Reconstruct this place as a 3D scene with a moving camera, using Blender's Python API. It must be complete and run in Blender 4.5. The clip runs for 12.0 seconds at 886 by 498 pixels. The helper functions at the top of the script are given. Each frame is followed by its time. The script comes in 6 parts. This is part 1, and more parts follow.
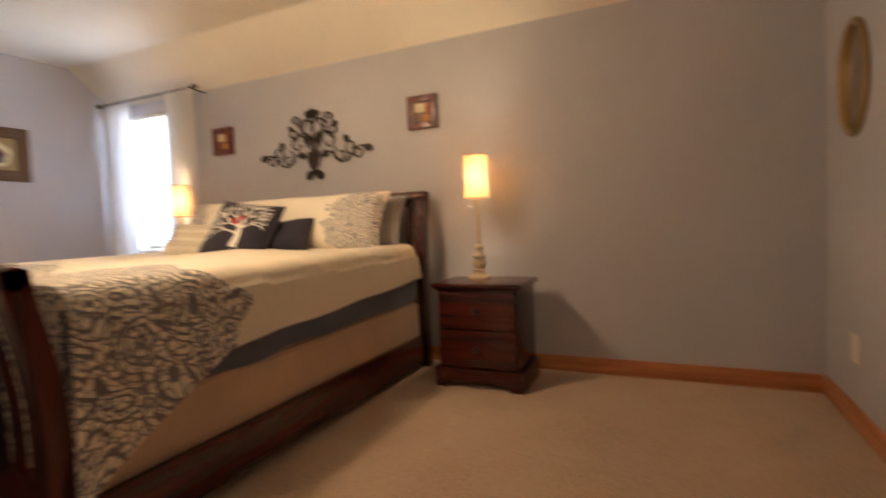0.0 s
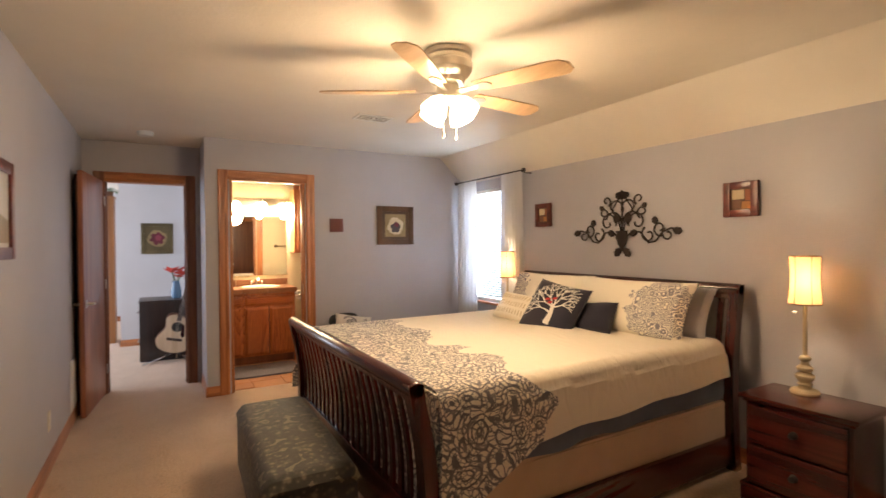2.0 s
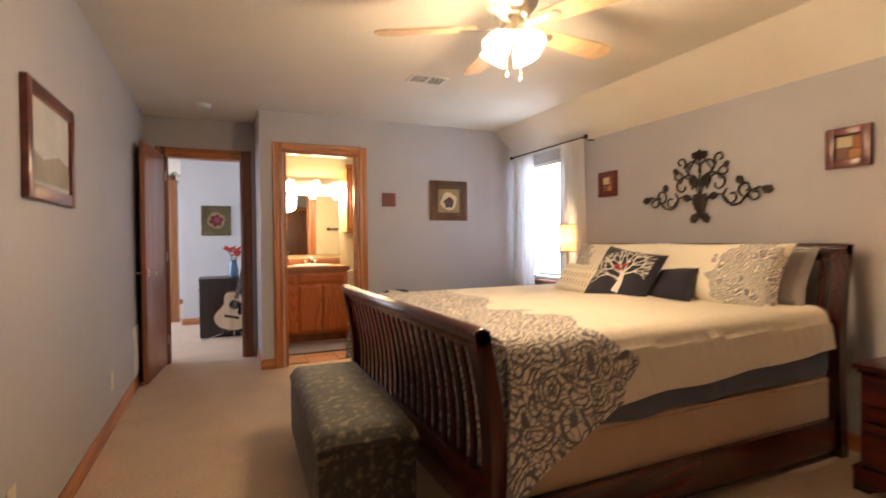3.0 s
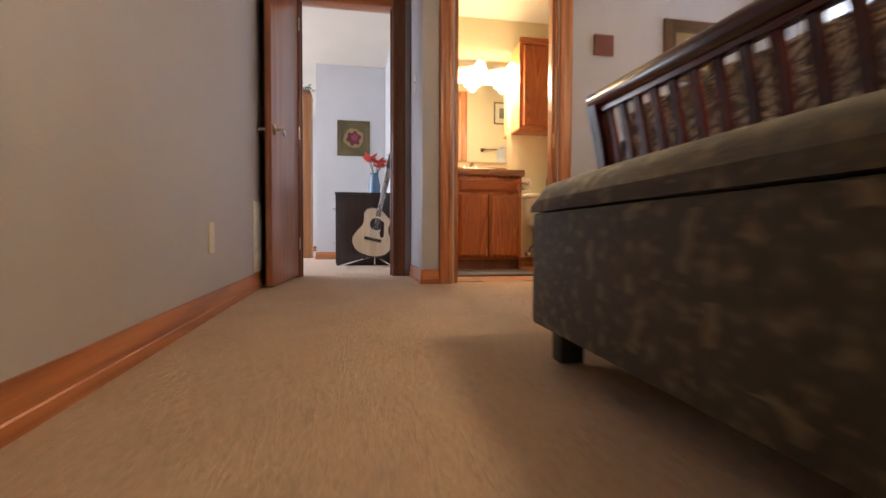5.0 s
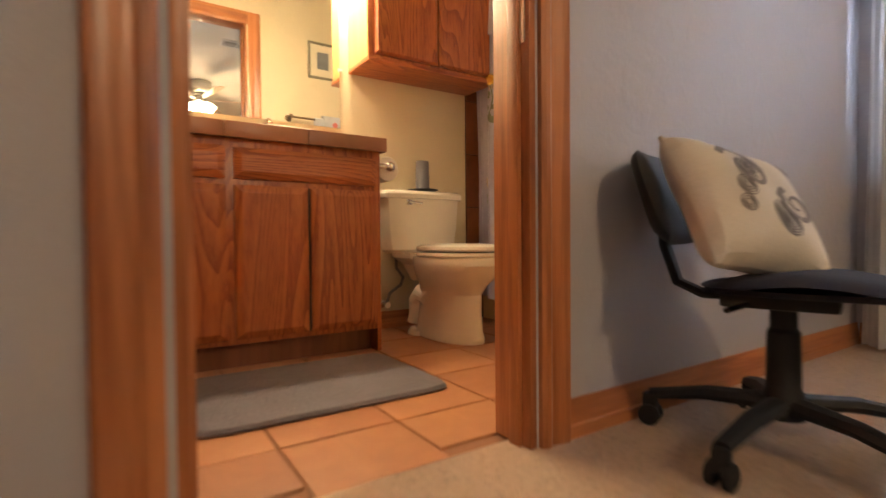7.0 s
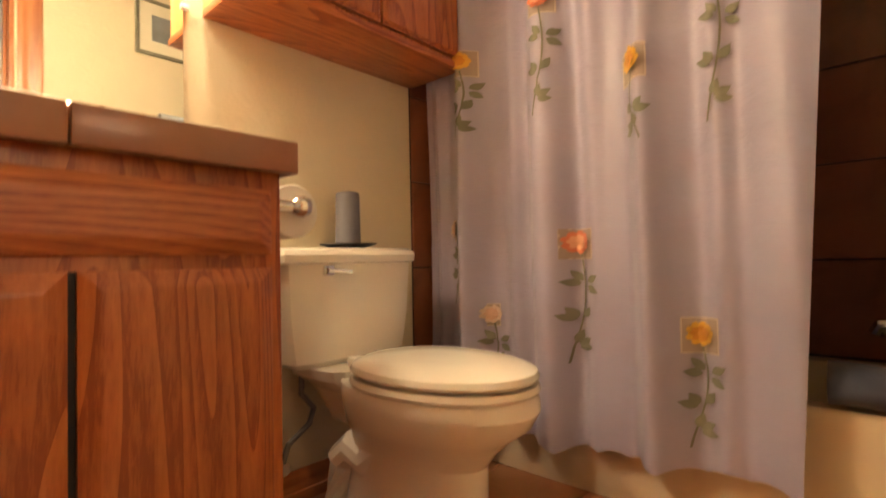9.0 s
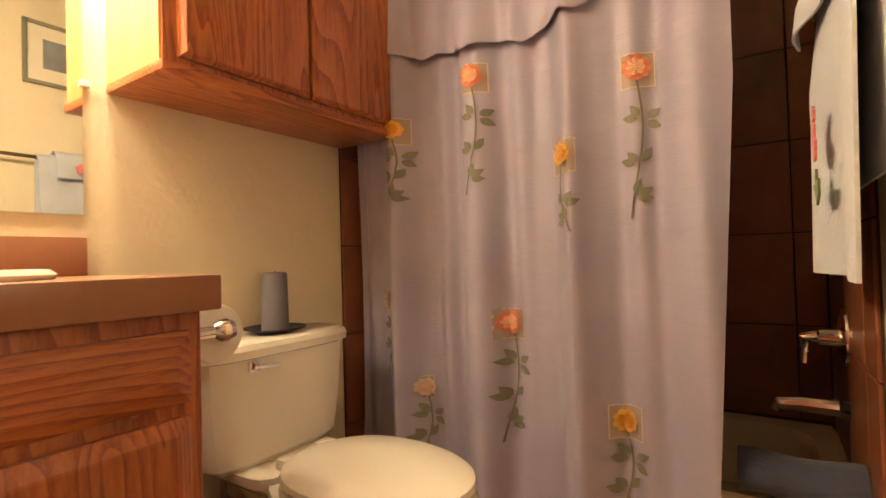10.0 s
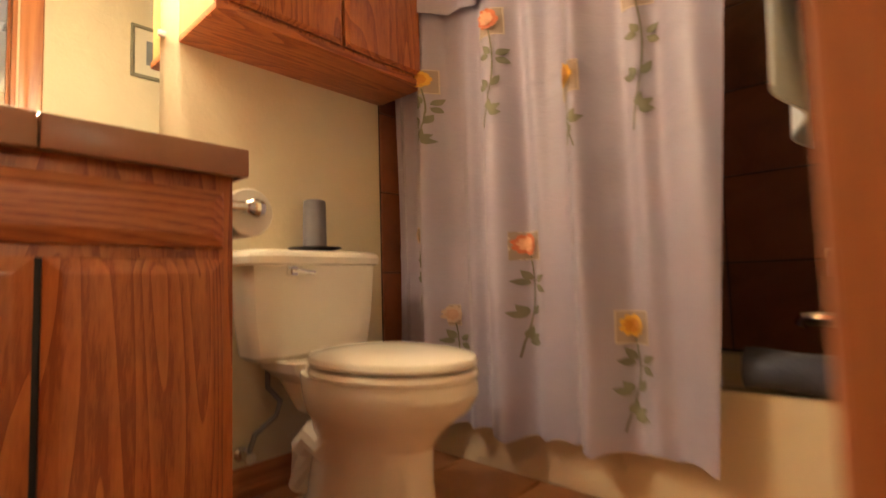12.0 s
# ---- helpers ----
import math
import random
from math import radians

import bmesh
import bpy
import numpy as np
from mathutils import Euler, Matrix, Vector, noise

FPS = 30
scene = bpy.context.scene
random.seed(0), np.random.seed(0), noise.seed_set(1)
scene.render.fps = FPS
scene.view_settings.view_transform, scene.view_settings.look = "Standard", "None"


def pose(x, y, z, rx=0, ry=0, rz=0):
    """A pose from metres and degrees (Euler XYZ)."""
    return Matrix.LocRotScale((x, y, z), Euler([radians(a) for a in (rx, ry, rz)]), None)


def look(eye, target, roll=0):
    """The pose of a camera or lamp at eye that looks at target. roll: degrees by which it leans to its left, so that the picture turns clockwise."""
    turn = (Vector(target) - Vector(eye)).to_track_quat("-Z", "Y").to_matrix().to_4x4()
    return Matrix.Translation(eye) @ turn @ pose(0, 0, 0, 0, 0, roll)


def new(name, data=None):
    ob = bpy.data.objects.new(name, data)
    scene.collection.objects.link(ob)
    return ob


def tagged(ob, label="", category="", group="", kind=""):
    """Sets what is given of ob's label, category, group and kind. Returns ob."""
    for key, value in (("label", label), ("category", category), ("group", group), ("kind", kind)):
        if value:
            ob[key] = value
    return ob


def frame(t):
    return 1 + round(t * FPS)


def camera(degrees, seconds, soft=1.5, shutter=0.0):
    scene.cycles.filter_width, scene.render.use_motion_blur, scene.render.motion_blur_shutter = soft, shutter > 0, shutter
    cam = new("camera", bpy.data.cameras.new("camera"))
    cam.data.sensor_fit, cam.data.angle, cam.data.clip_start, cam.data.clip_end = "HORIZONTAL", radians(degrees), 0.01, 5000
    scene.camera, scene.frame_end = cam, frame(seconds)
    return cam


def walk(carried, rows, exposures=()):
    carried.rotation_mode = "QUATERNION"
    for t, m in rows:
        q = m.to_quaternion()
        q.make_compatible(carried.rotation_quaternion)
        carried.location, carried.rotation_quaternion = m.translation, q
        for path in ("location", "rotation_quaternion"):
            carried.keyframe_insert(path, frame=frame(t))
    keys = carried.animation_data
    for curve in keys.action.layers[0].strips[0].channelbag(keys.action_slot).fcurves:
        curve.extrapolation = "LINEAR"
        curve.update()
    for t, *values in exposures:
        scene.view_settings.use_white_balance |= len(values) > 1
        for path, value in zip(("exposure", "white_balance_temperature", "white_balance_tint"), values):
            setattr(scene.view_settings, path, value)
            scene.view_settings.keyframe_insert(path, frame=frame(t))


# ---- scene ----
cam = camera(84.4, 12.0, 1.5, 0.5)
EXPOSURES = [(0.0, 0.44), (2.5, 0.48), (5.0, 0.56), (6.5, 0.54), (8.5, 0.66), (9.5, 0.56), (11.0, 0.42), (12.0, 0.5)]
PATH = [
    (0, (0.723, 0.077, 0.927), (-0.11, 1.893, 0.818), -2.4),
    (0.5, (0.81, -0.015, 1.034), (-0.484, 1.51, 1.025), -0.6),
    (1, (0.899, -0.062, 1.229), (-0.607, 1.255, 1.223), -0.4),
    (1.5, (0.98, -0.12, 1.34), (-0.625, 1.073, 1.329), -0.5),
    (2, (0.982, -0.141, 1.396), (-0.749, 0.861, 1.375), -0.5),
    (2.5, (0.918, -0.108, 1.367), (-0.849, 0.828, 1.337), -0.5),
    (4.5, (-0.243, -0.177, 0.334), (-2.205, 0.208, 0.29), -0.2),
    (5, (-0.913, -0.245, 0.319), (-2.875, 0.136, 0.258), 0.2),
    (5.5, (-1.657, -0.158, 0.386), (-3.572, 0.416, 0.321), 0.3),
    (6, (-2.194, -0.027, 0.421), (-4.025, 0.774, 0.359), 0.1),
    (6.5, (-2.71, 0.15, 0.453), (-4.466, 1.104, 0.391), -0.2),
    (8.5, (-4.197, 0.825, 0.51), (-5.614, 2.235, 0.559), -1.2),
    (9, (-4.273, 0.819, 0.672), (-5.61, 2.305, 0.722), -1.2),
    (9.5, (-4.28, 0.799, 0.82), (-5.458, 2.414, 0.862), -1.3),
    (10, (-4.296, 0.826, 0.904), (-5.4, 2.494, 0.944), -1.6),
    (10.5, (-4.321, 0.901, 0.881), (-5.408, 2.579, 0.922), -1.7),
    (11, (-4.351, 0.953, 0.814), (-5.465, 2.613, 0.877), -1.8),
    (11.5, (-4.315, 0.924, 0.798), (-5.607, 2.448, 0.887), -1.9),
    (12, (-4.102, 0.838, 0.614), (-5.45, 2.31, 0.744), -1.6),
]
walk(cam, [(t, look(eye, target, roll)) for t, eye, target, roll in PATH], EXPOSURES)

# ---- world and large lights ----
world = bpy.data.worlds.new("sky")
world.use_nodes = True
scene.world = world
wt = world.node_tree
sky = wt.nodes.new("ShaderNodeTexSky")
sky.sky_type, sky.sun_disc, sky.sun_elevation, sky.sun_rotation = "NISHITA", False, radians(40), radians(200)
wt.links.new(sky.outputs[0], wt.nodes["Background"].inputs[0])
wt.nodes["Background"].inputs[1].default_value = 0.12
sun = new("sun", bpy.data.lights.new("sun", "SUN"))
sun.data.energy, sun.data.angle, sun.data.color = 2.0, radians(0.6), (1, 0.95, 0.88)
sun.matrix_world = look((0, 0, 10), (2.0, 5.5, 0))


def area_light(name, where, target, w, h, power, color):
    lamp = new(name, bpy.data.lights.new(name, "AREA"))
    lamp.data.shape, lamp.data.size, lamp.data.size_y = "RECTANGLE", w, h
    lamp.data.energy, lamp.data.color = power, color
    lamp.matrix_world = look(where, target)
    return lamp


def point_light(name, where, power, color, radius=0.04):
    lamp = new(name, bpy.data.lights.new(name, "POINT"))
    lamp.data.energy, lamp.data.color, lamp.data.shadow_soft_size = power, color, radius
    lamp.location = where
    return lamp


DAY = (0.72, 0.83, 1.0)
WARM = (1.0, 0.69, 0.41)
SHADE_WARM = (1.0, 0.74, 0.47)
area_light("bedroom_window_daylight", (-3.47, 3.215, 1.38), (-3.47, 0, 1.2), 0.66, 1.25, 40, DAY)
area_light("hall_window_daylight", (-6.6, -3.62, 1.5), (-6.6, 0, 1.2), 2.4, 1.5, 84, (0.76, 0.83, 1.0))
# Added fill lamp; the hall's west wall behind it has no window.
area_light("hall_west_fill", (-9.92, -2.2, 1.4), (-5, -1.5, 1.2), 1.4, 1.4, 35, (0.76, 0.83, 1.0))
point_light("fan_bulbs", (-1.23, 1.18, 1.965), 46, WARM, 0.15)
point_light("lamp_bulb", (-0.30, 2.82, 1.19), 8.0, SHADE_WARM, 0.03)
point_light("lamp_bulb", (-2.885, 2.83, 1.19), 8.0, SHADE_WARM, 0.03)
for by in (0.66, 0.97, 1.28):
    point_light("vanity_bulb", (-5.38, by, 1.775), 13.5, (1.0, 0.735, 0.475), 0.04)


# ---- materials ----
def material(name, rough=0.6, metal=0.0):
    m = bpy.data.materials.new(name)
    m.use_nodes = True
    b = m.node_tree.nodes["Principled BSDF"]
    b.inputs["Roughness"].default_value, b.inputs["Metallic"].default_value = rough, metal
    return m, m.node_tree, b


def node(nt, kind, **values):
    n = nt.nodes.new(kind)
    for key, value in values.items():
        n.inputs[key.replace("_", " ")].default_value = value
    return n


def ramp(nt, source, stops):
    r = nt.nodes.new("ShaderNodeValToRGB")
    while len(r.color_ramp.elements) < len(stops):
        r.color_ramp.elements.new(0.5)
    for e, (p, c) in zip(r.color_ramp.elements, stops):
        e.position, e.color = p, (*c, 1)
    nt.links.new(source, r.inputs[0])
    return r.outputs[0]


def coords(nt, scale=(1, 1, 1), where="Object"):
    tc, mp = nt.nodes.new("ShaderNodeTexCoord"), nt.nodes.new("ShaderNodeMapping")
    mp.inputs["Scale"].default_value = scale
    nt.links.new(tc.outputs[where], mp.inputs[0])
    return mp.outputs[0]


def noise_tex(nt, vec, scale, detail=4.0, rough=0.55, distortion=0.0):
    n = node(nt, "ShaderNodeTexNoise", Scale=scale, Detail=detail, Roughness=rough, Distortion=distortion)
    nt.links.new(vec, n.inputs["Vector"])
    return n.outputs["Fac"]


def bump(nt, b, height, strength, distance=0.01):
    n = node(nt, "ShaderNodeBump", Strength=strength, Distance=distance)
    nt.links.new(height, n.inputs["Height"])
    nt.links.new(n.outputs[0], b.inputs["Normal"])


def shade(c, f):
    return tuple(min(1, v * f) for v in c)


def plain(name, c, rough=0.6, metal=0.0, grain=40.0, vary=0.08, relief=0.15):
    m, nt, b = material(name, rough, metal)
    v = coords(nt)
    n = noise_tex(nt, v, grain)
    nt.links.new(ramp(nt, noise_tex(nt, v, 3.0, 6.0), [(0.3, shade(c, 1 - vary)), (0.7, shade(c, 1 + vary))]), b.inputs["Base Color"])
    bump(nt, b, n, relief, 0.003)
    return m


def painted_wall(name, c, rough=0.55):
    m, nt, b = material(name, rough)
    v = coords(nt)
    nt.links.new(ramp(nt, noise_tex(nt, v, 1.4, 5.0), [(0.3, shade(c, 0.95)), (0.7, shade(c, 1.05))]), b.inputs["Base Color"])
    mix = node(nt, "ShaderNodeMath")
    mix.operation = "MULTIPLY_ADD"
    mix.inputs[1].default_value = 0.5
    patches = ramp(nt, noise_tex(nt, v, 11, 3.0, 0.5, 1.2), [(0.5, (0, 0, 0)), (0.62, (1, 1, 1))])
    nt.links.new(patches, mix.inputs[0])
    nt.links.new(noise_tex(nt, v, 70, 3.0), mix.inputs[2])
    bump(nt, b, mix.outputs[0], 0.22, 0.004)
    return m


def wood(name, dark, light, axis="z", rough=0.35, scale=1.0, coat=0.2):
    m, nt, b = material(name, rough)
    stretch = {"x": (0.7, 11, 11), "y": (11, 0.7, 11), "z": (11, 11, 0.7)}[axis]
    v = coords(nt, tuple(s * scale for s in stretch))
    info = nt.nodes.new("ShaderNodeObjectInfo")
    shift = node(nt, "ShaderNodeVectorMath")
    shift.operation = "MULTIPLY_ADD"
    nt.links.new(info.outputs["Random"], shift.inputs[0])
    shift.inputs[1].default_value = (7, 5, 3)
    nt.links.new(v, shift.inputs[2])
    v2 = shift.outputs[0]
    coarse = noise_tex(nt, v2, 1.0, 3.0, 0.5, 1.6)
    fine = noise_tex(nt, v2, 7.0, 6.0, 0.7)
    add = node(nt, "ShaderNodeMath")
    add.operation = "MULTIPLY_ADD"
    add.inputs[1].default_value = 0.4
    nt.links.new(fine, add.inputs[0])
    nt.links.new(coarse, add.inputs[2])
    mid = tuple((a + c) / 2 for a, c in zip(dark, light))
    nt.links.new(ramp(nt, add.outputs[0], [(0.5, dark), (0.68, mid), (0.82, light)]), b.inputs["Base Color"])
    b.inputs["Coat Weight"].default_value, b.inputs["Coat Roughness"].default_value = coat, 0.25
    bump(nt, b, fine, 0.08, 0.002)
    return m


def oak_grain(name, dark, light, axis="z", rough=0.38):
    """Flat-sawn oak: cathedral figure from warped rings plus open pores."""
    m, nt, b = material(name, rough)
    stretch = {"x": (1.1, 9, 9), "y": (9, 1.1, 9), "z": (9, 9, 1.1)}[axis]
    v = coords(nt, stretch)
    info = nt.nodes.new("ShaderNodeObjectInfo")
    shift = node(nt, "ShaderNodeVectorMath")
    shift.operation = "MULTIPLY_ADD"
    nt.links.new(info.outputs["Random"], shift.inputs[0])
    shift.inputs[1].default_value = (9, 6, 4)
    nt.links.new(v, shift.inputs[2])
    v2 = shift.outputs[0]
    field = noise_tex(nt, v2, 0.42, 1.5, 0.4, 0.3)
    rings = node(nt, "ShaderNodeMath")
    rings.operation = "MULTIPLY"
    rings.inputs[1].default_value = 32.0
    nt.links.new(field, rings.inputs[0])
    frac = node(nt, "ShaderNodeMath")
    frac.operation = "FRACT"
    nt.links.new(rings.outputs[0], frac.inputs[0])
    pores = noise_tex(nt, v2, 13.0, 5.0, 0.75)
    add = node(nt, "ShaderNodeMath")
    add.operation = "MULTIPLY_ADD"
    add.inputs[1].default_value = 0.38
    nt.links.new(frac.outputs[0], add.inputs[0])
    nt.links.new(pores, add.inputs[2])
    nt.links.new(ramp(nt, add.outputs[0], [(0.45, light), (0.70, tuple(0.45 * a + 0.55 * c for a, c in zip(dark, light))), (0.86, dark)]), b.inputs["Base Color"])
    b.inputs["Coat Weight"].default_value, b.inputs["Coat Roughness"].default_value = 0.25, 0.22
    bump(nt, b, pores, 0.12, 0.002)
    return m


def carpet_material():
    m, nt, b = material("carpet", 0.95)
    v = coords(nt)
    fibre = noise_tex(nt, v, 210, 3.0, 0.7)
    tuft = noise_tex(nt, v, 55, 5.0, 0.7)
    tread = noise_tex(nt, v, 3.5, 6.0, 0.6, 0.6)
    mixed = node(nt, "ShaderNodeMath")
    mixed.operation = "MULTIPLY_ADD"
    mixed.inputs[1].default_value = 0.42
    nt.links.new(tread, mixed.inputs[0])
    nt.links.new(tuft, mixed.inputs[2])
    nt.links.new(ramp(nt, mixed.outputs[0], [(0.42, (0.40, 0.265, 0.165)), (0.62, (0.68, 0.475, 0.32)), (0.85, (0.78, 0.57, 0.405))]), b.inputs["Base Color"])
    add = node(nt, "ShaderNodeMath")
    add.operation = "MULTIPLY_ADD"
    add.inputs[1].default_value = 0.5
    nt.links.new(fibre, add.inputs[0])
    nt.links.new(tuft, add.inputs[2])
    bump(nt, b, add.outputs[0], 1.0, 0.02)
    b.inputs["Sheen Weight"].default_value = 0.25
    return m


def fabric(name, c, vary=0.1, rough=0.9, weave=260.0, relief=0.25, sheen=0.2):
    m, nt, b = material(name, rough)
    v = coords(nt)
    nt.links.new(ramp(nt, noise_tex(nt, v, 6.0, 6.0), [(0.3, shade(c, 1 - vary)), (0.7, shade(c, 1 + vary))]), b.inputs["Base Color"])
    bump(nt, b, noise_tex(nt, v, weave, 2.0), relief, 0.003)
    b.inputs["Sheen Weight"].default_value = sheen
    return m


def glow(name, c, strength, base=0.8):
    m, nt, b = material(name, 0.5)
    b.inputs["Base Color"].default_value = (base, base, base, 1)
    b.inputs["Emission Color"].default_value = (*c, 1)
    b.inputs["Emission Strength"].default_value = strength
    return m


def tile_material(name, dark, light, rough=0.35):
    m, nt, b = material(name, rough)
    v = coords(nt)
    info = nt.nodes.new("ShaderNodeObjectInfo")
    cloud = noise_tex(nt, v, 6.0, 6.0, 0.6, 0.8)
    add = node(nt, "ShaderNodeMath")
    add.operation = "MULTIPLY_ADD"
    add.inputs[1].default_value = 0.45
    nt.links.new(info.outputs["Random"], add.inputs[0])
    nt.links.new(cloud, add.inputs[2])
    nt.links.new(ramp(nt, add.outputs[0], [(0.35, dark), (1.0, light)]), b.inputs["Base Color"])
    bump(nt, b, noise_tex(nt, v, 30, 4.0), 0.12, 0.003)
    return m


GREY_WALL = painted_wall("grey_paint", (0.45, 0.445, 0.48))
CREAM_WALL = painted_wall("cream_paint", (0.68, 0.60, 0.42))
HALL_WALL = painted_wall("hall_paint", (0.61, 0.61, 0.625))
CEIL = painted_wall("ceiling_paint", (0.74, 0.69, 0.60), 0.8)
CARPET = carpet_material()
OAK_TRIM = {a: wood("oak_trim_" + a, (0.27, 0.085, 0.028), (0.52, 0.20, 0.072), a) for a in "xyz"}
DOOR_WOOD = wood("door_veneer", (0.22, 0.075, 0.038), (0.36, 0.135, 0.065), "z", 0.4)
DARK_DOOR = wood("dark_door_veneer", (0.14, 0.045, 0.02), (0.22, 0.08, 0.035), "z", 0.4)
CHERRY = {a: wood("cherry_" + a, (0.024, 0.0045, 0.004), (0.078, 0.0125, 0.009), a, 0.26, 0.7, 0.3) for a in "xyz"}
OAK_CAB = {a: oak_grain("oak_cabinet_" + a, (0.25, 0.058, 0.014), (0.47, 0.145, 0.035), a) for a in "xyz"}
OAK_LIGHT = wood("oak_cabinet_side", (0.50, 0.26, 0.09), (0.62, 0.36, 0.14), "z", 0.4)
WHITE = plain("white_plastic", (0.75, 0.74, 0.70), 0.4, relief=0.03)
IVORY = plain("ivory_plastic", (0.72, 0.66, 0.50), 0.4, relief=0.03)
CHROME = plain("chrome", (0.75, 0.74, 0.72), 0.12, 1.0, relief=0.0, vary=0.03)
NICKEL = plain("brushed_nickel", (0.62, 0.57, 0.50), 0.3, 1.0, relief=0.05)
IRON = plain("dark_bronze_iron", (0.045, 0.035, 0.03), 0.5, 0.6, relief=0.4)
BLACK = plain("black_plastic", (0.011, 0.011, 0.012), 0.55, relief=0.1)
PORCELAIN = plain("porcelain", (0.86, 0.81, 0.69), 0.12, relief=0.0, vary=0.02)
FLOOR_TILE = tile_material("floor_tile", (0.34, 0.135, 0.058), (0.50, 0.235, 0.105), 0.4)
SHOWER_TILE = tile_material("shower_tile", (0.12, 0.036, 0.016), (0.29, 0.095, 0.04), 0.35)
GROUT = plain("grout", (0.31, 0.15, 0.08), 0.9)
DARK_GROUT = plain("dark_grout", (0.06, 0.03, 0.02), 0.9)
MIRROR = plain("mirror_glass", (0.86, 0.88, 0.86), 0.01, 1.0, relief=0.0, vary=0.0)


# ---- mesh helpers ----
def box(bm, lo, hi, bevel=0.0, mat=0):
    lo, hi = Vector(lo), Vector(hi)
    made = bmesh.ops.create_cube(bm, size=1.0, matrix=Matrix.Translation((lo + hi) / 2) @ Matrix.Diagonal((*(hi - lo), 1)))
    vs = made["verts"]
    for f in {f for v in vs for f in v.link_faces}:
        f.material_index = mat
    if bevel > 0:
        edges = list({e for v in vs for e in v.link_edges})
        bmesh.ops.bevel(bm, geom=edges, offset=bevel, segments=2, profile=0.6, affect="EDGES")
    return bm


def boxed(lo, hi, bevel=0.0):
    return box(bmesh.new(), lo, hi, bevel)


def lathe(bm, profile, centre=(0, 0, 0), steps=28, m=None, wave=None):
    """profile: (radius, height) pairs up the axis. wave(angle, index): a factor on the radius."""
    rings = []
    for n, (r, z) in enumerate(profile):
        ring = []
        for k in range(steps):
            a = 2 * math.pi * k / steps
            rr = max(r, 1e-4) * (wave(a, n) if wave else 1)
            p = Vector((rr * math.cos(a), rr * math.sin(a), z))
            p = (m @ p) if m else p
            ring.append(bm.verts.new(p + Vector(centre)))
        rings.append(ring)
    for a, b in zip(rings, rings[1:]):
        for k in range(steps):
            bm.faces.new((a[k], a[(k + 1) % steps], b[(k + 1) % steps], b[k]))
    bm.faces.new(list(reversed(rings[0])))
    bm.faces.new(rings[-1])
    return bm


def tube(bm, points, radius, sides=8, flat=1.0):
    """A swept rod through the points; radius: a number or a function of 0..1. flat squeezes it along its second axis."""
    pts = [Vector(p) for p in points]
    rings = []
    ref = Vector((0, 0, 1))
    for n, p in enumerate(pts):
        d = (pts[min(n + 1, len(pts) - 1)] - pts[max(n - 1, 0)]).normalized()
        if abs(d.dot(ref)) > 0.95:
            ref = Vector((0, 1, 0)) if abs(d.y) < 0.9 else Vector((1, 0, 0))
        u = d.cross(ref).normalized()
        w = d.cross(u).normalized()
        r = radius(n / (len(pts) - 1)) if callable(radius) else radius
        rings.append([bm.verts.new(p + r * (math.cos(2 * math.pi * k / sides) * u + flat * math.sin(2 * math.pi * k / sides) * w)) for k in range(sides)])
    for a, b in zip(rings, rings[1:]):
        for k in range(sides):
            bm.faces.new((a[k], a[(k + 1) % sides], b[(k + 1) % sides], b[k]))
    bm.faces.new(list(reversed(rings[0])))
    bm.faces.new(rings[-1])
    return bm


def sheet(bm, nu, nv, place, closed_u=False):
    """A grid of nu x nv quads; place(u, v) with u, v in 0..1."""
    rows = [[bm.verts.new(place(i / nu, j / nv)) for i in range(nu + (0 if closed_u else 1))] for j in range(nv + 1)]
    for a, b in zip(rows, rows[1:]):
        for i in range(nu):
            k = (i + 1) % len(a)
            bm.faces.new((a[i], a[k], b[k], b[i]))
    return bm


def extrude_outline(bm, pts, offset):
    """A slab from an outline of points and an offset vector."""
    off = Vector(offset)
    a = [bm.verts.new(Vector(p)) for p in pts]
    b = [bm.verts.new(Vector(p) + off) for p in pts]
    bm.faces.new(a)
    bm.faces.new(list(reversed(b)))
    for k in range(len(a)):
        j = (k + 1) % len(a)
        bm.faces.new((a[j], a[k], b[k], b[j]))
    return bm


def as_mesh(name, bm, mats, smooth=True, thick=0.0):
    if thick:
        bmesh.ops.recalc_face_normals(bm, faces=bm.faces)
        bmesh.ops.solidify(bm, geom=list(bm.faces), thickness=thick)
    bmesh.ops.recalc_face_normals(bm, faces=bm.faces)
    me = bpy.data.meshes.new(name)
    bm.to_mesh(me)
    bm.free()
    for m in mats if isinstance(mats, (list, tuple)) else [mats]:
        me.materials.append(m)
    if smooth:
        me.polygons.foreach_set("use_smooth", [True] * len(me.polygons))
        me.set_sharp_from_angle(angle=radians(27))
    return me


def thing(name, base, label, category, group="", kind=""):
    ob = new(name)
    ob.location = base
    ob.empty_display_size = 0.1
    return tagged(ob, label, category, group, kind)


def root_of(ob):
    while ob.parent:
        ob = ob.parent
    return ob


def part(name, bm, mats, parent, label="", smooth=True, thick=0.0, kind=""):
    """One mesh, modelled in world coordinates, as a part under a thing or under a part."""
    at = root_of(parent).location
    bmesh.ops.translate(bm, verts=bm.verts, vec=-Vector(at))
    ob = new(name, as_mesh(name, bm, mats, smooth, thick))
    ob.parent = parent
    return tagged(ob, label, kind=kind)


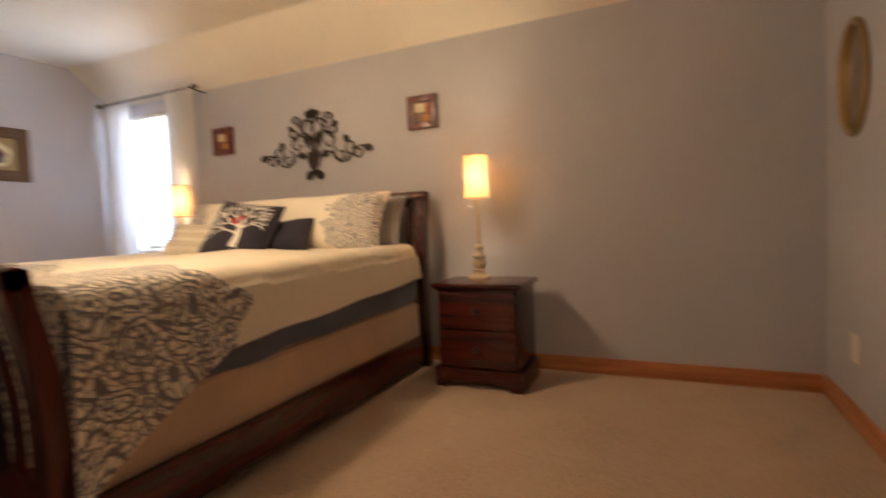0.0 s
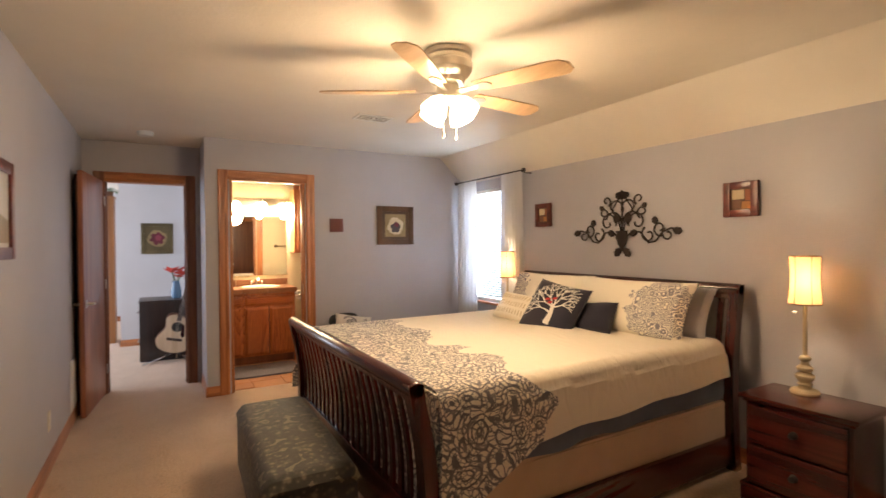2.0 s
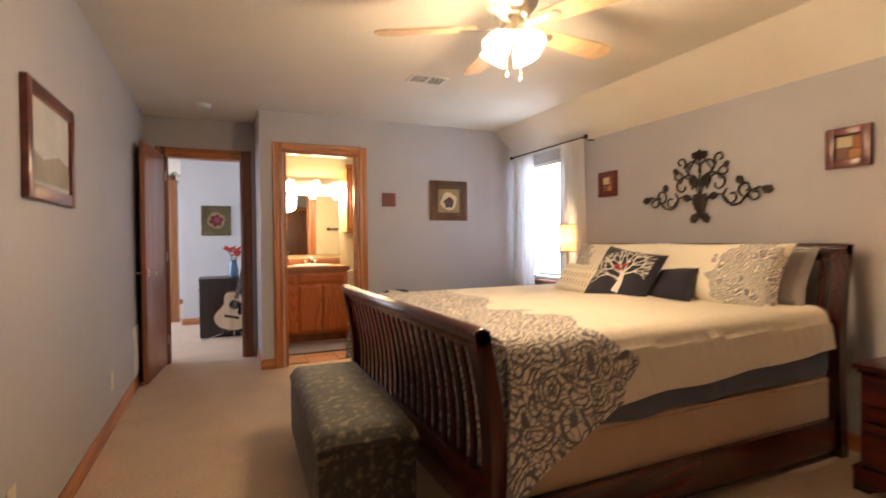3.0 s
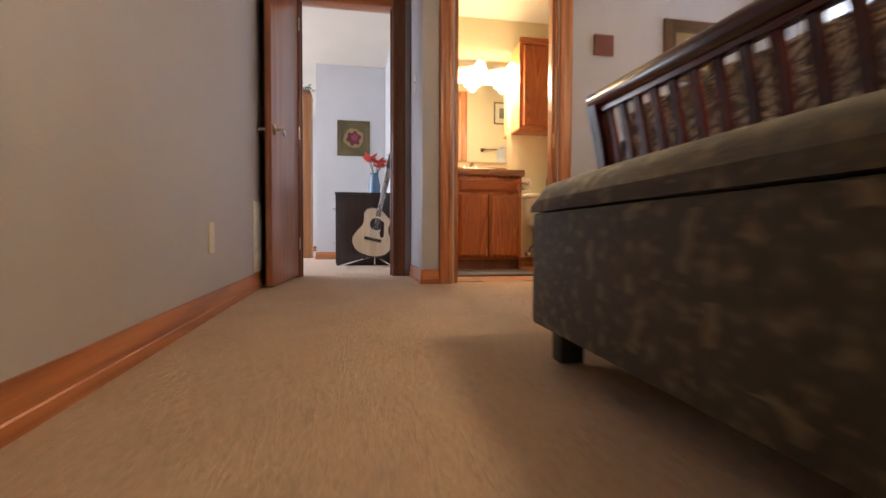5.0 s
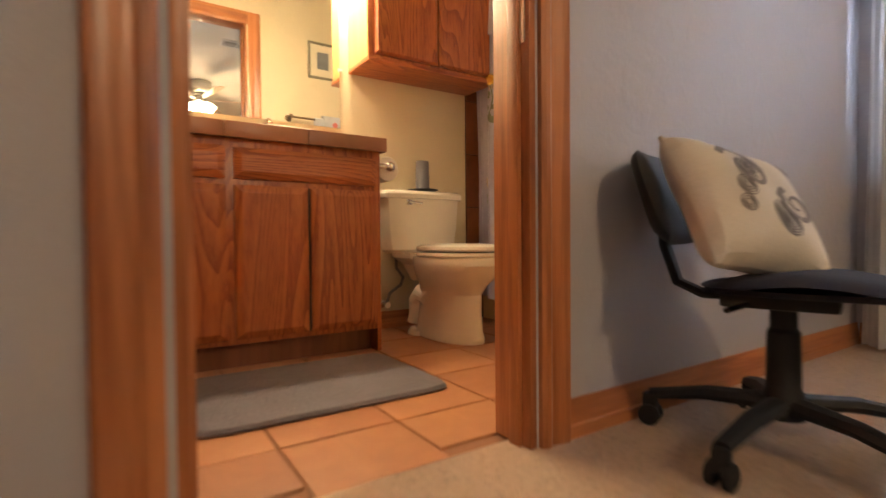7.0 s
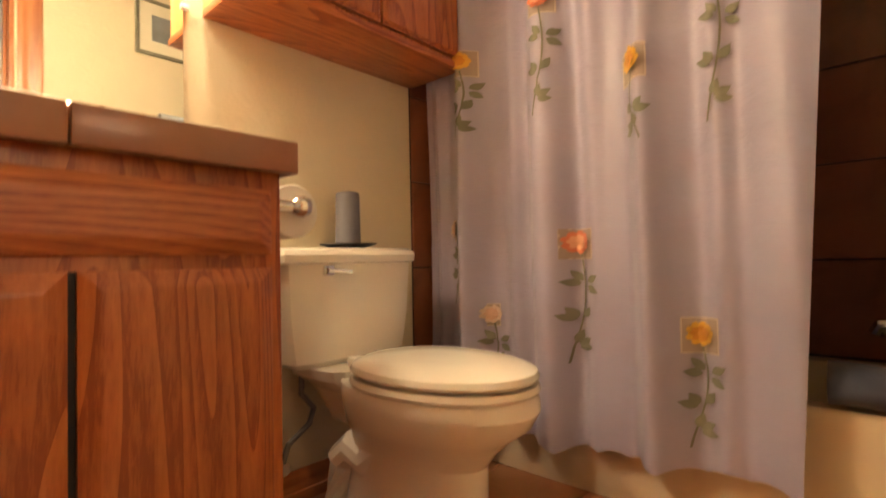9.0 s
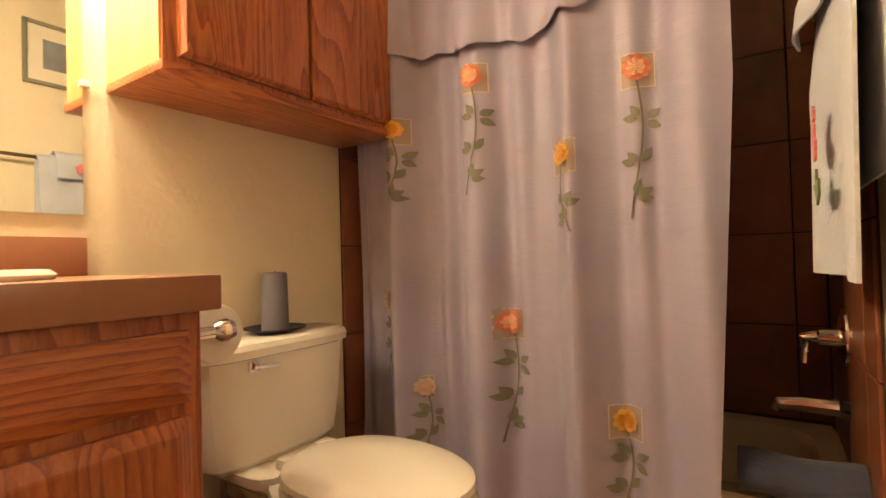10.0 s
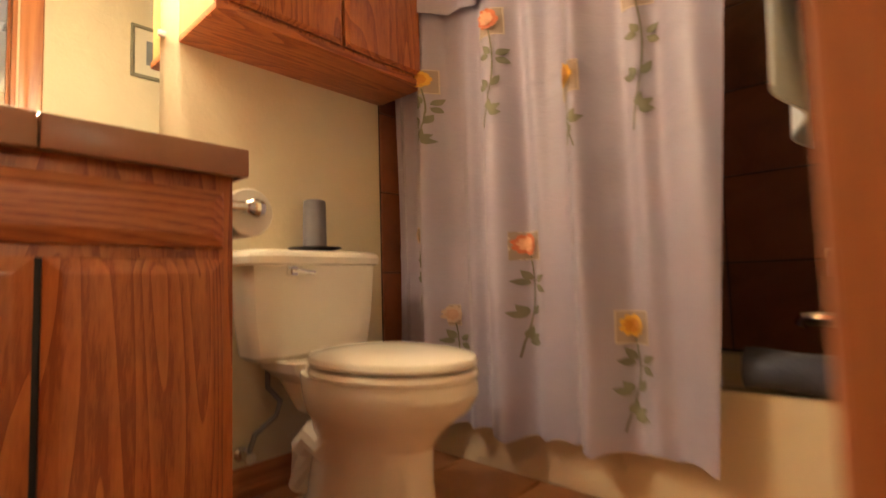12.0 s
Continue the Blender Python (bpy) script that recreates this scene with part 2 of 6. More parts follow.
def single(name, bm, mats, label, category, group="", kind="", smooth=True, thick=0.0):
    """A thing of one mesh, with its origin at the middle of its foot."""
    vs = [v.co.copy() for v in bm.verts]
    at = Vector(((min(v.x for v in vs) + max(v.x for v in vs)) / 2, (min(v.y for v in vs) + max(v.y for v in vs)) / 2, min(v.z for v in vs)))
    bmesh.ops.translate(bm, verts=bm.verts, vec=-at)
    ob = new(name, as_mesh(name, bm, mats, smooth, thick))
    ob.location = at
    return tagged(ob, label, category, group, kind)


def setting(name, bm, mats, label, category, smooth=False, thick=0.0):
    return tagged(new(name, as_mesh(name, bm, mats, smooth, thick)), label, category, kind="structure")


def pierced(axis, a0, a1, b0, b1, z0, z1, holes):
    """A wall slab across `axis` from a0 to a1, running b0..b1, with holes (b, b, z, z) cut through it."""
    bm = bmesh.new()
    cuts = sorted({b0, b1, *(h[0] for h in holes), *(h[1] for h in holes)})
    for p, q in zip(cuts, cuts[1:]):
        inside = sorted([(h[2], h[3]) for h in holes if h[0] <= p + 1e-6 and h[1] >= q - 1e-6])
        z = z0
        for lo, hi in inside + [(z1, z1)]:
            if lo > z + 1e-6:
                box(bm, (a0, p, z) if axis == "x" else (p, a0, z), (a1, q, lo) if axis == "x" else (q, a1, lo))
            z = hi
    return bm


def two_sided(bm, axis, mats):
    """Material 1 on faces that look down the axis, 0 elsewhere."""
    bm.faces.ensure_lookup_table()
    bm.normal_update()
    for f in bm.faces:
        f.material_index = 1 if f.normal["xyz".index(axis)] < -0.5 else 0
    return bm


# ---- structure ----
H = 2.40
ALCOVE_X, WEST_X, NORTH_Y, SOUTH_Y, EAST_X = -4.62, -4.00, 3.03, -0.762, 1.435
BATH_W, BATH_N, BATH_S, BATH_E = -5.53, 2.83, 0.32, -4.12

floor_bm = bmesh.new()
box(floor_bm, (-4.07, -0.885, -0.03), (1.60, 3.14, 0.0))
box(floor_bm, (-10.1, -3.72, -0.03), (-4.07, 0.30, 0.0))
setting("floor", floor_bm, CARPET, "beige cut-pile carpet running through bedroom and hall", "carpet")

wall = setting("wall_west", two_sided(pierced("x", BATH_E, WEST_X, 0.22, 3.14, 0, H + 0.05, [(0.43, 1.13, 0, 2.03)]), "x", 0), [GREY_WALL, CREAM_WALL], "grey painted bedroom wall around the bathroom doorway", "wall")
setting("wall_north", pierced("y", NORTH_Y, NORTH_Y + 0.11, BATH_E, 1.60, 0, H + 0.05, [(-3.80, -3.14, 0.75, 2.0)]), GREY_WALL, "grey textured wall behind the bed", "wall")
setting("wall_south", boxed((-4.74, SOUTH_Y - 0.10, 0), (1.60, SOUTH_Y, H + 0.05)), GREY_WALL, "grey painted long bedroom wall", "wall")
setting("wall_east", pierced("x", EAST_X, EAST_X + 0.11, SOUTH_Y, NORTH_Y, 0, H + 0.05, [(1.38, 2.14, 0, 2.03)]), GREY_WALL, "grey painted end wall of the bedroom", "wall")
setting("wall_alcove", two_sided(pierced("x", -4.74, ALCOVE_X, SOUTH_Y, 0.22, 0, H + 0.05, [(-0.60, 0.10, 0, 2.03)]), "x", 0), [GREY_WALL, HALL_WALL], "grey wall around the hall doorway", "wall")
setting("wall_alcove_side", boxed((-4.74, 0.22, 0), (BATH_E, BATH_S, H + 0.05)), GREY_WALL, "grey return wall beside the hall doorway", "wall")
setting("wall_hall_side", boxed((-7.25, 0.22, 0), (-4.742, 0.312, H + 0.05)), HALL_WALL, "pale hall side wall", "wall")
setting("wall_hall_picture", boxed((-7.25, -0.63, 0), (-7.15, 0.218, H + 0.05)), HALL_WALL, "pale hall wall with a flower picture", "wall")
setting("wall_hall_back", boxed((-10.1, -3.6, 0), (-10.0, 0.30, H + 0.05)), HALL_WALL, "pale far wall of the hall room", "wall")
setting("wall_hall_north", boxed((-9.998, 0.22, 0), (-7.252, 0.30, H + 0.05)), HALL_WALL, "pale side wall of the hall room", "wall")
setting("wall_hall_south", pierced("y", -3.72, -3.60, -10.0, -4.74, 0, H + 0.05, [(-7.8, -5.4, 0.75, 2.25)]), HALL_WALL, "pale window wall of the hall room", "wall")
setting("wall_hall_east", boxed((-4.74, -3.60, 0), (-4.64, -0.887, H + 0.05)), HALL_WALL, "pale inner wall of the hall room", "wall")
setting("wall_bath_west", boxed((BATH_W - 0.12, BATH_S - 0.004, 0), (BATH_W, BATH_N + 0.1, H + 0.05)), CREAM_WALL, "cream textured bathroom wall behind vanity and toilet", "wall")
setting("wall_bath_north", boxed((BATH_W, BATH_N, 0), (BATH_E - 0.002, BATH_N + 0.10, H + 0.05)), CREAM_WALL, "cream wall behind the bathtub", "wall")
setting("wall_bath_south", boxed((BATH_W, BATH_S + 0.002, 0), (BATH_E - 0.002, BATH_S + 0.03, H + 0.05)), CREAM_WALL, "cream bathroom wall by the door", "wall")

ceil_bm = bmesh.new()
box(ceil_bm, (-4.74, -0.885, H), (1.60, 2.71, H + 0.06))
extrude_outline(ceil_bm, [(BATH_E, 2.71, H), (BATH_E, 3.036, 2.098), (BATH_E, 3.036, 2.25), (BATH_E, 2.71, H + 0.06)], (5.72, 0, 0))
box(ceil_bm, (-10.1, -3.72, H + 0.002), (-4.742, 0.30, H + 0.06))
box(ceil_bm, (BATH_W - 0.1, 0.302, H + 0.001), (BATH_E - 0.001, BATH_N + 0.1, H + 0.061))
setting("ceiling", ceil_bm, CEIL, "off-white ceiling with a sloped strip along the bed wall", "ceiling")
setting("bath_floor", boxed((BATH_W, BATH_S, -0.03), (-4.07, BATH_N, -0.006)), GROUT, "grouted bed of the bathroom floor tiles", "floor")


def moulding(axis, run, face, out, z0=0.0, h=0.092):
    """A stepped baseboard. run: from, to along `axis`; face: the wall's face; out: which way it stands out."""
    prof = [(0, 0), (0.014, 0), (0.014, 0.030), (0.011, 0.034), (0.011, 0.058), (0.007, 0.068), (0.005, h), (0, h)]
    pts = []
    for d, z in prof:
        q = face + out * d
        pts.append((run[0], q, z0 + z) if axis == "x" else (q, run[0], z0 + z))
    length = run[1] - run[0]
    return extrude_outline(bmesh.new(), pts, (length, 0, 0) if axis == "x" else (0, length, 0))


for axis, run, face, out in [("x", (-3.985, 1.42), NORTH_Y, -1), ("x", (-4.605, 1.42), SOUTH_Y, 1), ("y", (SOUTH_Y, 1.30), EAST_X, -1), ("y", (2.22, NORTH_Y), EAST_X, -1),
                             ("y", (1.222, NORTH_Y), WEST_X, 1), ("y", (0.208, 0.338), WEST_X, 1), ("x", (-4.60, -3.988), 0.22, -1), ("x", (-7.13, -4.745), 0.22, -1),
                             ("y", (-0.63, 0.205), -7.15, 1), ("x", (-7.25, -7.14), -0.63, -1), ("y", (-3.6, 0.2), -10.0, 1)]:
    setting("baseboard", moulding(axis, run, face, out), OAK_TRIM[axis], "orange oak baseboard with stepped profile", "baseboard", True)
setting("baseboard", moulding("y", (1.30, 2.04), BATH_W, 1, 0, 0.09), OAK_TRIM["y"], "oak baseboard behind the toilet", "baseboard", True)


def casing(name, wall_face, out, y0, y1, top, label, w=0.088, depth=0.02, mats=OAK_TRIM):
    """A fluted casing round a doorway in a wall that faces along x."""
    root = thing(name, (wall_face, (y0 + y1) / 2, 0), label, "door frame", kind="structure")
    prof = [(0, 0), (0, 0.012), (0.010, 0.018), (0.022, 0.018), (0.030, 0.013), (0.042, 0.013), (0.050, 0.017), (0.068, 0.021), (0.080, 0.021), (w, 0.014), (w, 0)]
    for side, y in ((-1, y0), (1, y1)):
        pts = [(wall_face + out * d * depth / 0.02, y + side * a, 0) for a, d in prof]
        part("side_casing", extrude_outline(bmesh.new(), pts, (0, 0, top + w)), mats["z"], root)
    pts = [(wall_face + out * d * 1.15 * depth / 0.02, y0 + 0.001, top + a) for a, d in prof]
    part("head_casing", extrude_outline(bmesh.new(), pts, (0, y1 - y0 - 0.002, 0)), mats["y"], root)
    return root


def jambs(name, x0, x1, y0, y1, top, label, stop_x, mats=OAK_TRIM):
    root = thing(name, ((x0 + x1) / 2, (y0 + y1) / 2, 0), label, "door frame", kind="structure")
    t = 0.016
    part("side_jamb", boxed((x0, y0 - 0.002, 0), (x1, y0 + t, top), 0.002), mats["z"], root)
    part("side_jamb", boxed((x0, y1 - t, 0), (x1, y1 + 0.002, top), 0.002), mats["z"], root)
    part("head_jamb", boxed((x0, y0 + t, top - t), (x1, y1 - t, top + 0.002), 0.002), mats["y"], root)
    part("door_stop", boxed((stop_x, y0 + t, 0), (stop_x + 0.035, y0 + t + 0.011, top - t), 0.002), mats["z"], root)
    part("door_stop", boxed((stop_x, y1 - t - 0.011, 0), (stop_x + 0.035, y1 - t, top - t), 0.002), mats["z"], root)
    return root


casing("door_frame_1", WEST_X, 1, 0.415, 1.14, 2.02, "wide fluted orange oak casing of the bathroom doorway")
casing("door_frame_2", BATH_E, -1, 0.415, 1.14, 2.02, "oak casing on the bathroom side of the doorway", 0.085, 0.008)
bath_jamb = jambs("door_frame_3", -4.122, -3.998, 0.43, 1.13, 2.03, "oak jambs of the bathroom doorway with brass strike plate", -4.06)
part("strike_plate", boxed((-4.045, 1.110, 0.90), (-4.010, 1.1135, 1.00), 0.001), NICKEL, bath_jamb, "bright metal strike plate")
for hz in (0.35, 1.62):
    part("hinge", boxed((-4.115, 0.4465, hz), (-4.085, 0.4495, hz + 0.09), 0.001), NICKEL, bath_jamb, "worn nickel hinge leaf")
casing("door_frame_4", ALCOVE_X, 1, -0.59, 0.09, 2.02, "dark stained oak casing of the hall doorway", 0.088, 0.02, {a: DARK_DOOR if a == "z" else OAK_TRIM[a] for a in "xyz"})
hall_jamb = jambs("door_frame_5", -4.742, -4.618, -0.60, 0.10, 2.03, "dark stained jambs of the hall doorway", -4.70, {a: DARK_DOOR if a == "z" else OAK_TRIM[a] for a in "xyz"})
casing("door_frame_6", EAST_X, -1, 1.39, 2.13, 2.02, "oak casing of the closed dark door")


# ---- doors ----
def knob(parent, at, axis, out, mat=NICKEL):
    """A round knob on its rose, along `axis`."""
    m = Matrix.Rotation(radians(90 * out), 4, "Y") if axis == "x" else Matrix.Rotation(radians(-90 * out), 4, "X")
    return part("door_knob", lathe(bmesh.new(), [(0.032, 0), (0.032, 0.006), (0.013, 0.010), (0.012, 0.035), (0.026, 0.045), (0.029, 0.058), (0.022, 0.070), (0.004, 0.074)], at, 20, m), mat, parent, "round brushed metal knob")


def lever(parent, at, out, along):
    bm = lathe(bmesh.new(), [(0.030, 0), (0.030, 0.008), (0.012, 0.012), (0.011, 0.045)], at, 18, Matrix.Rotation(radians(-90 * out), 4, "X"))
    tube(bm, [(at[0], at[1] + out * 0.048, at[2]), (at[0] + along * 0.05, at[1] + out * 0.05, at[2] - 0.004), (at[0] + along * 0.10, at[1] + out * 0.046, at[2] - 0.012)], 0.010)
    return part("door_handle", bm, NICKEL, parent, "curved brushed nickel lever")


hall_door = thing("door_1", (-4.25, -0.64, 0), "open red-brown flush wooden door standing in the alcove", "door", kind="structure")
turn = Matrix.Translation((-4.61, -0.600, 0)) @ Matrix.Rotation(radians(-6.0), 4, "Z")
bm = boxed((0, -0.036, 0.012), (0.735, 0, 2.015), 0.003)
bmesh.ops.transform(bm, matrix=turn, verts=bm.verts)
leaf = part("leaf", bm, DOOR_WOOD, hall_door)
a = turn @ Vector((0.675, 0.0, 0.93))
lever(leaf, a, 1, -1)
a = turn @ Vector((0.675, -0.036, 0.93))
lever(leaf, a, -1, -1)
for hz in (0.2, 1.0, 1.78):
    part("hinge", tube(bmesh.new(), [(-4.612, -0.592, hz), (-4.612, -0.592, hz + 0.09)], 0.007), NICKEL, hall_door)

bath_door = thing("door_2", (-4.48, 0.40, 0), "red-brown flush bathroom door swung open against the wall", "door", kind="structure")
leaf = part("leaf", boxed((-4.84, 0.385, 0.012), (-4.128, 0.420, 2.01), 0.003), DOOR_WOOD, bath_door)
knob(leaf, (-4.78, 0.420, 0.93), "y", 1)

far_door = thing("door_3", (1.465, 1.76, 0), "closed dark brown flush wooden door", "door", kind="structure")
leaf = part("leaf", boxed((1.45, 1.384, 0.012), (1.49, 2.136, 2.026), 0.003), DARK_DOOR, far_door)
knob(leaf, (1.45, 1.45, 0.93), "x", -1)

# ---- bedroom window ----
window = thing("window_1", (-3.470, 3.085, 0.75), "white framed window with lowered white blinds", "window", kind="structure")
for lo, hi in [((-3.800, 3.045, 0.75), (-3.755, 3.125, 2.0)), ((-3.185, 3.045, 0.75), (-3.140, 3.125, 2.0)), ((-3.755, 3.045, 0.75), (-3.185, 3.125, 0.79)), ((-3.755, 3.045, 1.96), (-3.185, 3.125, 2.0)), ((-3.755, 3.065, 1.35), (-3.185, 3.115, 1.39))]:
    part("window_frame", boxed(lo, hi, 0.004), WHITE, window)
part("window_sill", boxed((-3.830, 2.985, 0.725), (-3.110, 3.045, 0.75), 0.005), OAK_TRIM["x"], window)
blind_mat, nt, b = material("blind_vinyl", 0.5)
b.inputs["Base Color"].default_value = (0.82, 0.83, 0.85, 1)
tr = node(nt, "ShaderNodeBsdfTranslucent", Color=(0.8, 0.83, 0.88, 1))
mx = node(nt, "ShaderNodeMixShader", Fac=0.45)
nt.links.new(b.outputs[0], mx.inputs[1])
nt.links.new(tr.outputs[0], mx.inputs[2])
nt.links.new(mx.outputs[0], nt.nodes["Material Output"].inputs[0])
blinds = thing("window_blinds", (-3.470, 3.038, 0.80), "white horizontal slatted blinds lowered over the window", "blinds")
slat_me = None
for k in range(44):
    z = 0.83 + k * 0.0258
    bm = boxed((-0.29, -0.0125, -0.0008), (0.29, 0.0125, 0.0008))
    if slat_me is None:
        bmesh.ops.transform(bm, matrix=Matrix.Rotation(radians(-38), 4, "X"), verts=bm.verts)
        slat_me = as_mesh("slat", bm, blind_mat, False)
    else:
        bm.free()
    s = new("slat", slat_me)
    s.parent, s.location = blinds, (0, 0, z - 0.80)
part("head_rail", boxed((-3.762, 3.021, 1.955), (-3.178, 3.057, 1.985), 0.003), WHITE, blinds)


def sheer(name, c, clear=0.30):
    m, nt, b = material(name, 0.85)
    v = coords(nt)
    sep = nt.nodes.new("ShaderNodeSeparateXYZ")
    nt.links.new(v, sep.inputs[0])
    wave = node(nt, "ShaderNodeTexBrick", Scale=9.0, Mortar_Size=0.16, Color1=(1, 1, 1, 1), Color2=(1, 1, 1, 1), Mortar=(0, 0, 0, 1))
    comb = nt.nodes.new("ShaderNodeCombineXYZ")
    nt.links.new(sep.outputs[0], comb.inputs[0])
    nt.links.new(sep.outputs[2], comb.inputs[1])
    nt.links.new(comb.outputs[0], wave.inputs[0])
    nt.links.new(ramp(nt, wave.outputs[0], [(0.2, c), (0.8, shade(c, 0.8))]), b.inputs["Base Color"])
    trl = node(nt, "ShaderNodeBsdfTranslucent", Color=(*c, 1))
    tra = node(nt, "ShaderNodeBsdfTransparent")
    m1, m2 = node(nt, "ShaderNodeMixShader", Fac=0.5), node(nt, "ShaderNodeMixShader", Fac=clear)
    nt.links.new(b.outputs[0], m1.inputs[1])
    nt.links.new(trl.outputs[0], m1.inputs[2])
    nt.links.new(m1.outputs[0], m2.inputs[1])
    nt.links.new(tra.outputs[0], m2.inputs[2])
    nt.links.new(m2.outputs[0], nt.nodes["Material Output"].inputs[0])
    return m


SHEER = sheer("sheer_curtain", (0.80, 0.79, 0.79), 0.18)


def drape(x0, x1, seed):
    def place(u, v):
        z = 0.015 + 2.08 * v
        w = 0.85 + 0.15 * (1 - v)
        x = (x0 + x1) / 2 + (u - 0.5) * (x1 - x0) * w
        y = 2.910 + 0.030 * math.sin(u * 30 + seed) * (0.6 + 0.4 * (1 - v)) + 0.010 * math.sin(u * 67 + 3 * v + seed)
        return (x, y, z)
    return sheet(bmesh.new(), 60, 14, place)


for x0, x1, seed in ((-3.95, -3.50, 0.4), (-3.10, -2.73, 2.0)):
    cur = thing("window_curtain", ((x0 + x1) / 2, 2.910, 0.015), "white sheer curtain panel with woven check, hanging open", "curtain", "window curtains")
    part("panel", drape(x0, x1, seed), SHEER, cur, thick=0.0015)
rod = thing("curtain_rod", (-3.28, 2.91, 2.09), "thin dark metal curtain rod with ball finials", "curtain rod")
part("pole", tube(bmesh.new(), [(-3.95, 2.91, 2.105), (-2.73, 2.91, 2.105)], 0.008), IRON, rod)
for x in (-3.96, -2.72):
    part("finial", lathe(bmesh.new(), [(0.006, -0.02), (0.018, -0.012), (0.022, 0), (0.016, 0.014), (0.005, 0.02)], (x, 2.910, 2.105), 14), IRON, rod)
for x in (-3.92, -2.75):
    part("bracket", tube(bmesh.new(), [(x, 3.030, 2.085), (x, 2.955, 2.085), (x, 2.910, 2.095)], 0.006), IRON, rod)

# ---- ceiling fan ----
FX, FY = -1.23, 1.18
fan = thing("ceiling_fan", (FX, FY, 2.0), "five-bladed ceiling fan with brushed nickel body and lit frosted shades", "ceiling fan")
part("motor_housing", lathe(bmesh.new(), [(0.125, 2.399), (0.128, 2.375), (0.122, 2.365), (0.122, 2.345), (0.128, 2.338), (0.126, 2.30), (0.105, 2.272), (0.085, 2.262), (0.085, 2.235), (0.06, 2.225)], (FX, FY, 0), 40), NICKEL, fan)
part("switch_housing", lathe(bmesh.new(), [(0.055, 2.232), (0.062, 2.20), (0.062, 2.16), (0.045, 2.135), (0.02, 2.125)], (FX, FY, 0), 32), NICKEL, fan)
BLADE = wood("blade_maple", (0.50, 0.33, 0.18), (0.64, 0.45, 0.26), "x", 0.35)
for k in range(5):
    turn = Matrix.Translation((FX, FY, 2.19)) @ Matrix.Rotation(radians(25 + 72 * k), 4, "Z") @ Matrix.Rotation(radians(-11), 4, "X")
    outline = [(0.17, -0.046, 0), (0.30, -0.058, 0), (0.58, -0.068, 0), (0.63, -0.060, 0), (0.665, -0.025, 0), (0.668, 0.03, 0), (0.64, 0.062, 0), (0.60, 0.068, 0), (0.30, 0.058, 0), (0.17, 0.046, 0)]
    bm = extrude_outline(bmesh.new(), outline, (0, 0, 0.006))
    bmesh.ops.transform(bm, matrix=turn, verts=bm.verts)
    blade = part("blade", bm, BLADE, fan)
    bm = bmesh.new()
    extrude_outline(bm, [(0.06, -0.018, -0.006), (0.14, -0.014, -0.006), (0.22, -0.034, -0.006), (0.25, -0.02, -0.006), (0.26, 0, -0.006), (0.25, 0.02, -0.006), (0.22, 0.034, -0.006), (0.14, 0.014, -0.006), (0.06, 0.018, -0.006)], (0, 0, 0.0055))
    bmesh.ops.transform(bm, matrix=turn, verts=bm.verts)
    part("blade_iron", bm, NICKEL, blade, "nickel blade bracket")
FAN_GLASS = glow("lit_frosted_glass", (1.0, 0.80, 0.50), 9.0)
for k in range(4):
    a = radians(20 + 90 * k)
    tilt = Matrix.Rotation(a, 4, "Z") @ Matrix.Rotation(radians(-38), 4, "Y")
    at = (FX + 0.055 * math.cos(a), FY + 0.055 * math.sin(a), 2.15)
    bm = lathe(bmesh.new(), [(0.018, 0.0), (0.026, -0.01), (0.050, -0.045), (0.062, -0.085), (0.068, -0.11), (0.064, -0.11), (0.05, -0.08), (0.03, -0.03)], at, 24, tilt, lambda an, n: 1 + 0.03 * math.cos(8 * an) * (n in (3, 4, 5)))
    shade_ob = part("glass_shade", bm, FAN_GLASS, fan, "lit frosted scalloped glass shade")
    part("shade_holder", lathe(bmesh.new(), [(0.012, 0.03), (0.021, 0.012), (0.021, -0.006)], at, 16, tilt), NICKEL, shade_ob)
for dx, dy, z in ((0.03, -0.05, 1.94), (-0.01, 0.055, 1.945)):
    chain = part("pull_chain", tube(bmesh.new(), [(FX + dx, FY + dy, 2.14), (FX + dx, FY + dy, z + 0.03)], 0.0018, 6), NICKEL, fan)
    part("pull_knob", lathe(bmesh.new(), [(0.002, z + 0.03), (0.007, z + 0.015), (0.008, z + 0.006), (0.002, z)], (FX + dx, FY + dy, 0), 10), NICKEL, chain)

vent = thing("ceiling_vent", (-2.660, 1.33, H - 0.015), "white slatted air vent in the ceiling", "vent")
DUCT = plain("vent_shadow", (0.05, 0.045, 0.04), 0.9)
part("backing", boxed((-2.730, 1.21, H - 0.004), (-2.590, 1.46, H - 0.002)), DUCT, vent)
for lo, hi in [((-2.750, 1.19, H - 0.007), (-2.730, 1.48, H)), ((-2.590, 1.19, H - 0.007), (-2.570, 1.48, H)), ((-2.730, 1.19, H - 0.007), (-2.590, 1.21, H)), ((-2.730, 1.46, H - 0.007), (-2.590, 1.48, H)), ((-2.730, 1.33, H - 0.007), (-2.590, 1.345, H))]:
    part("frame", boxed(lo, hi, 0.002), WHITE, vent)
for k in range(6):
    part("slat", boxed((-2.722 + 0.023 * k, 1.21, H - 0.0065), (-2.717 + 0.023 * k, 1.46, H - 0.004)), WHITE, vent)
single("smoke_detector", lathe(bmesh.new(), [(0.055, H - 0.038), (0.062, H - 0.03), (0.066, H - 0.012), (0.066, H)], (-4.03, -0.24, 0), 28), WHITE, "round white smoke detector on the ceiling", "smoke detector")

# ---- bed ----
BX0, BX1, BY0 = -2.70, -0.68, 0.705
bed = thing("bed", (-1.71, 1.81, 0), "dark cherry slatted sleigh bed frame", "bed")


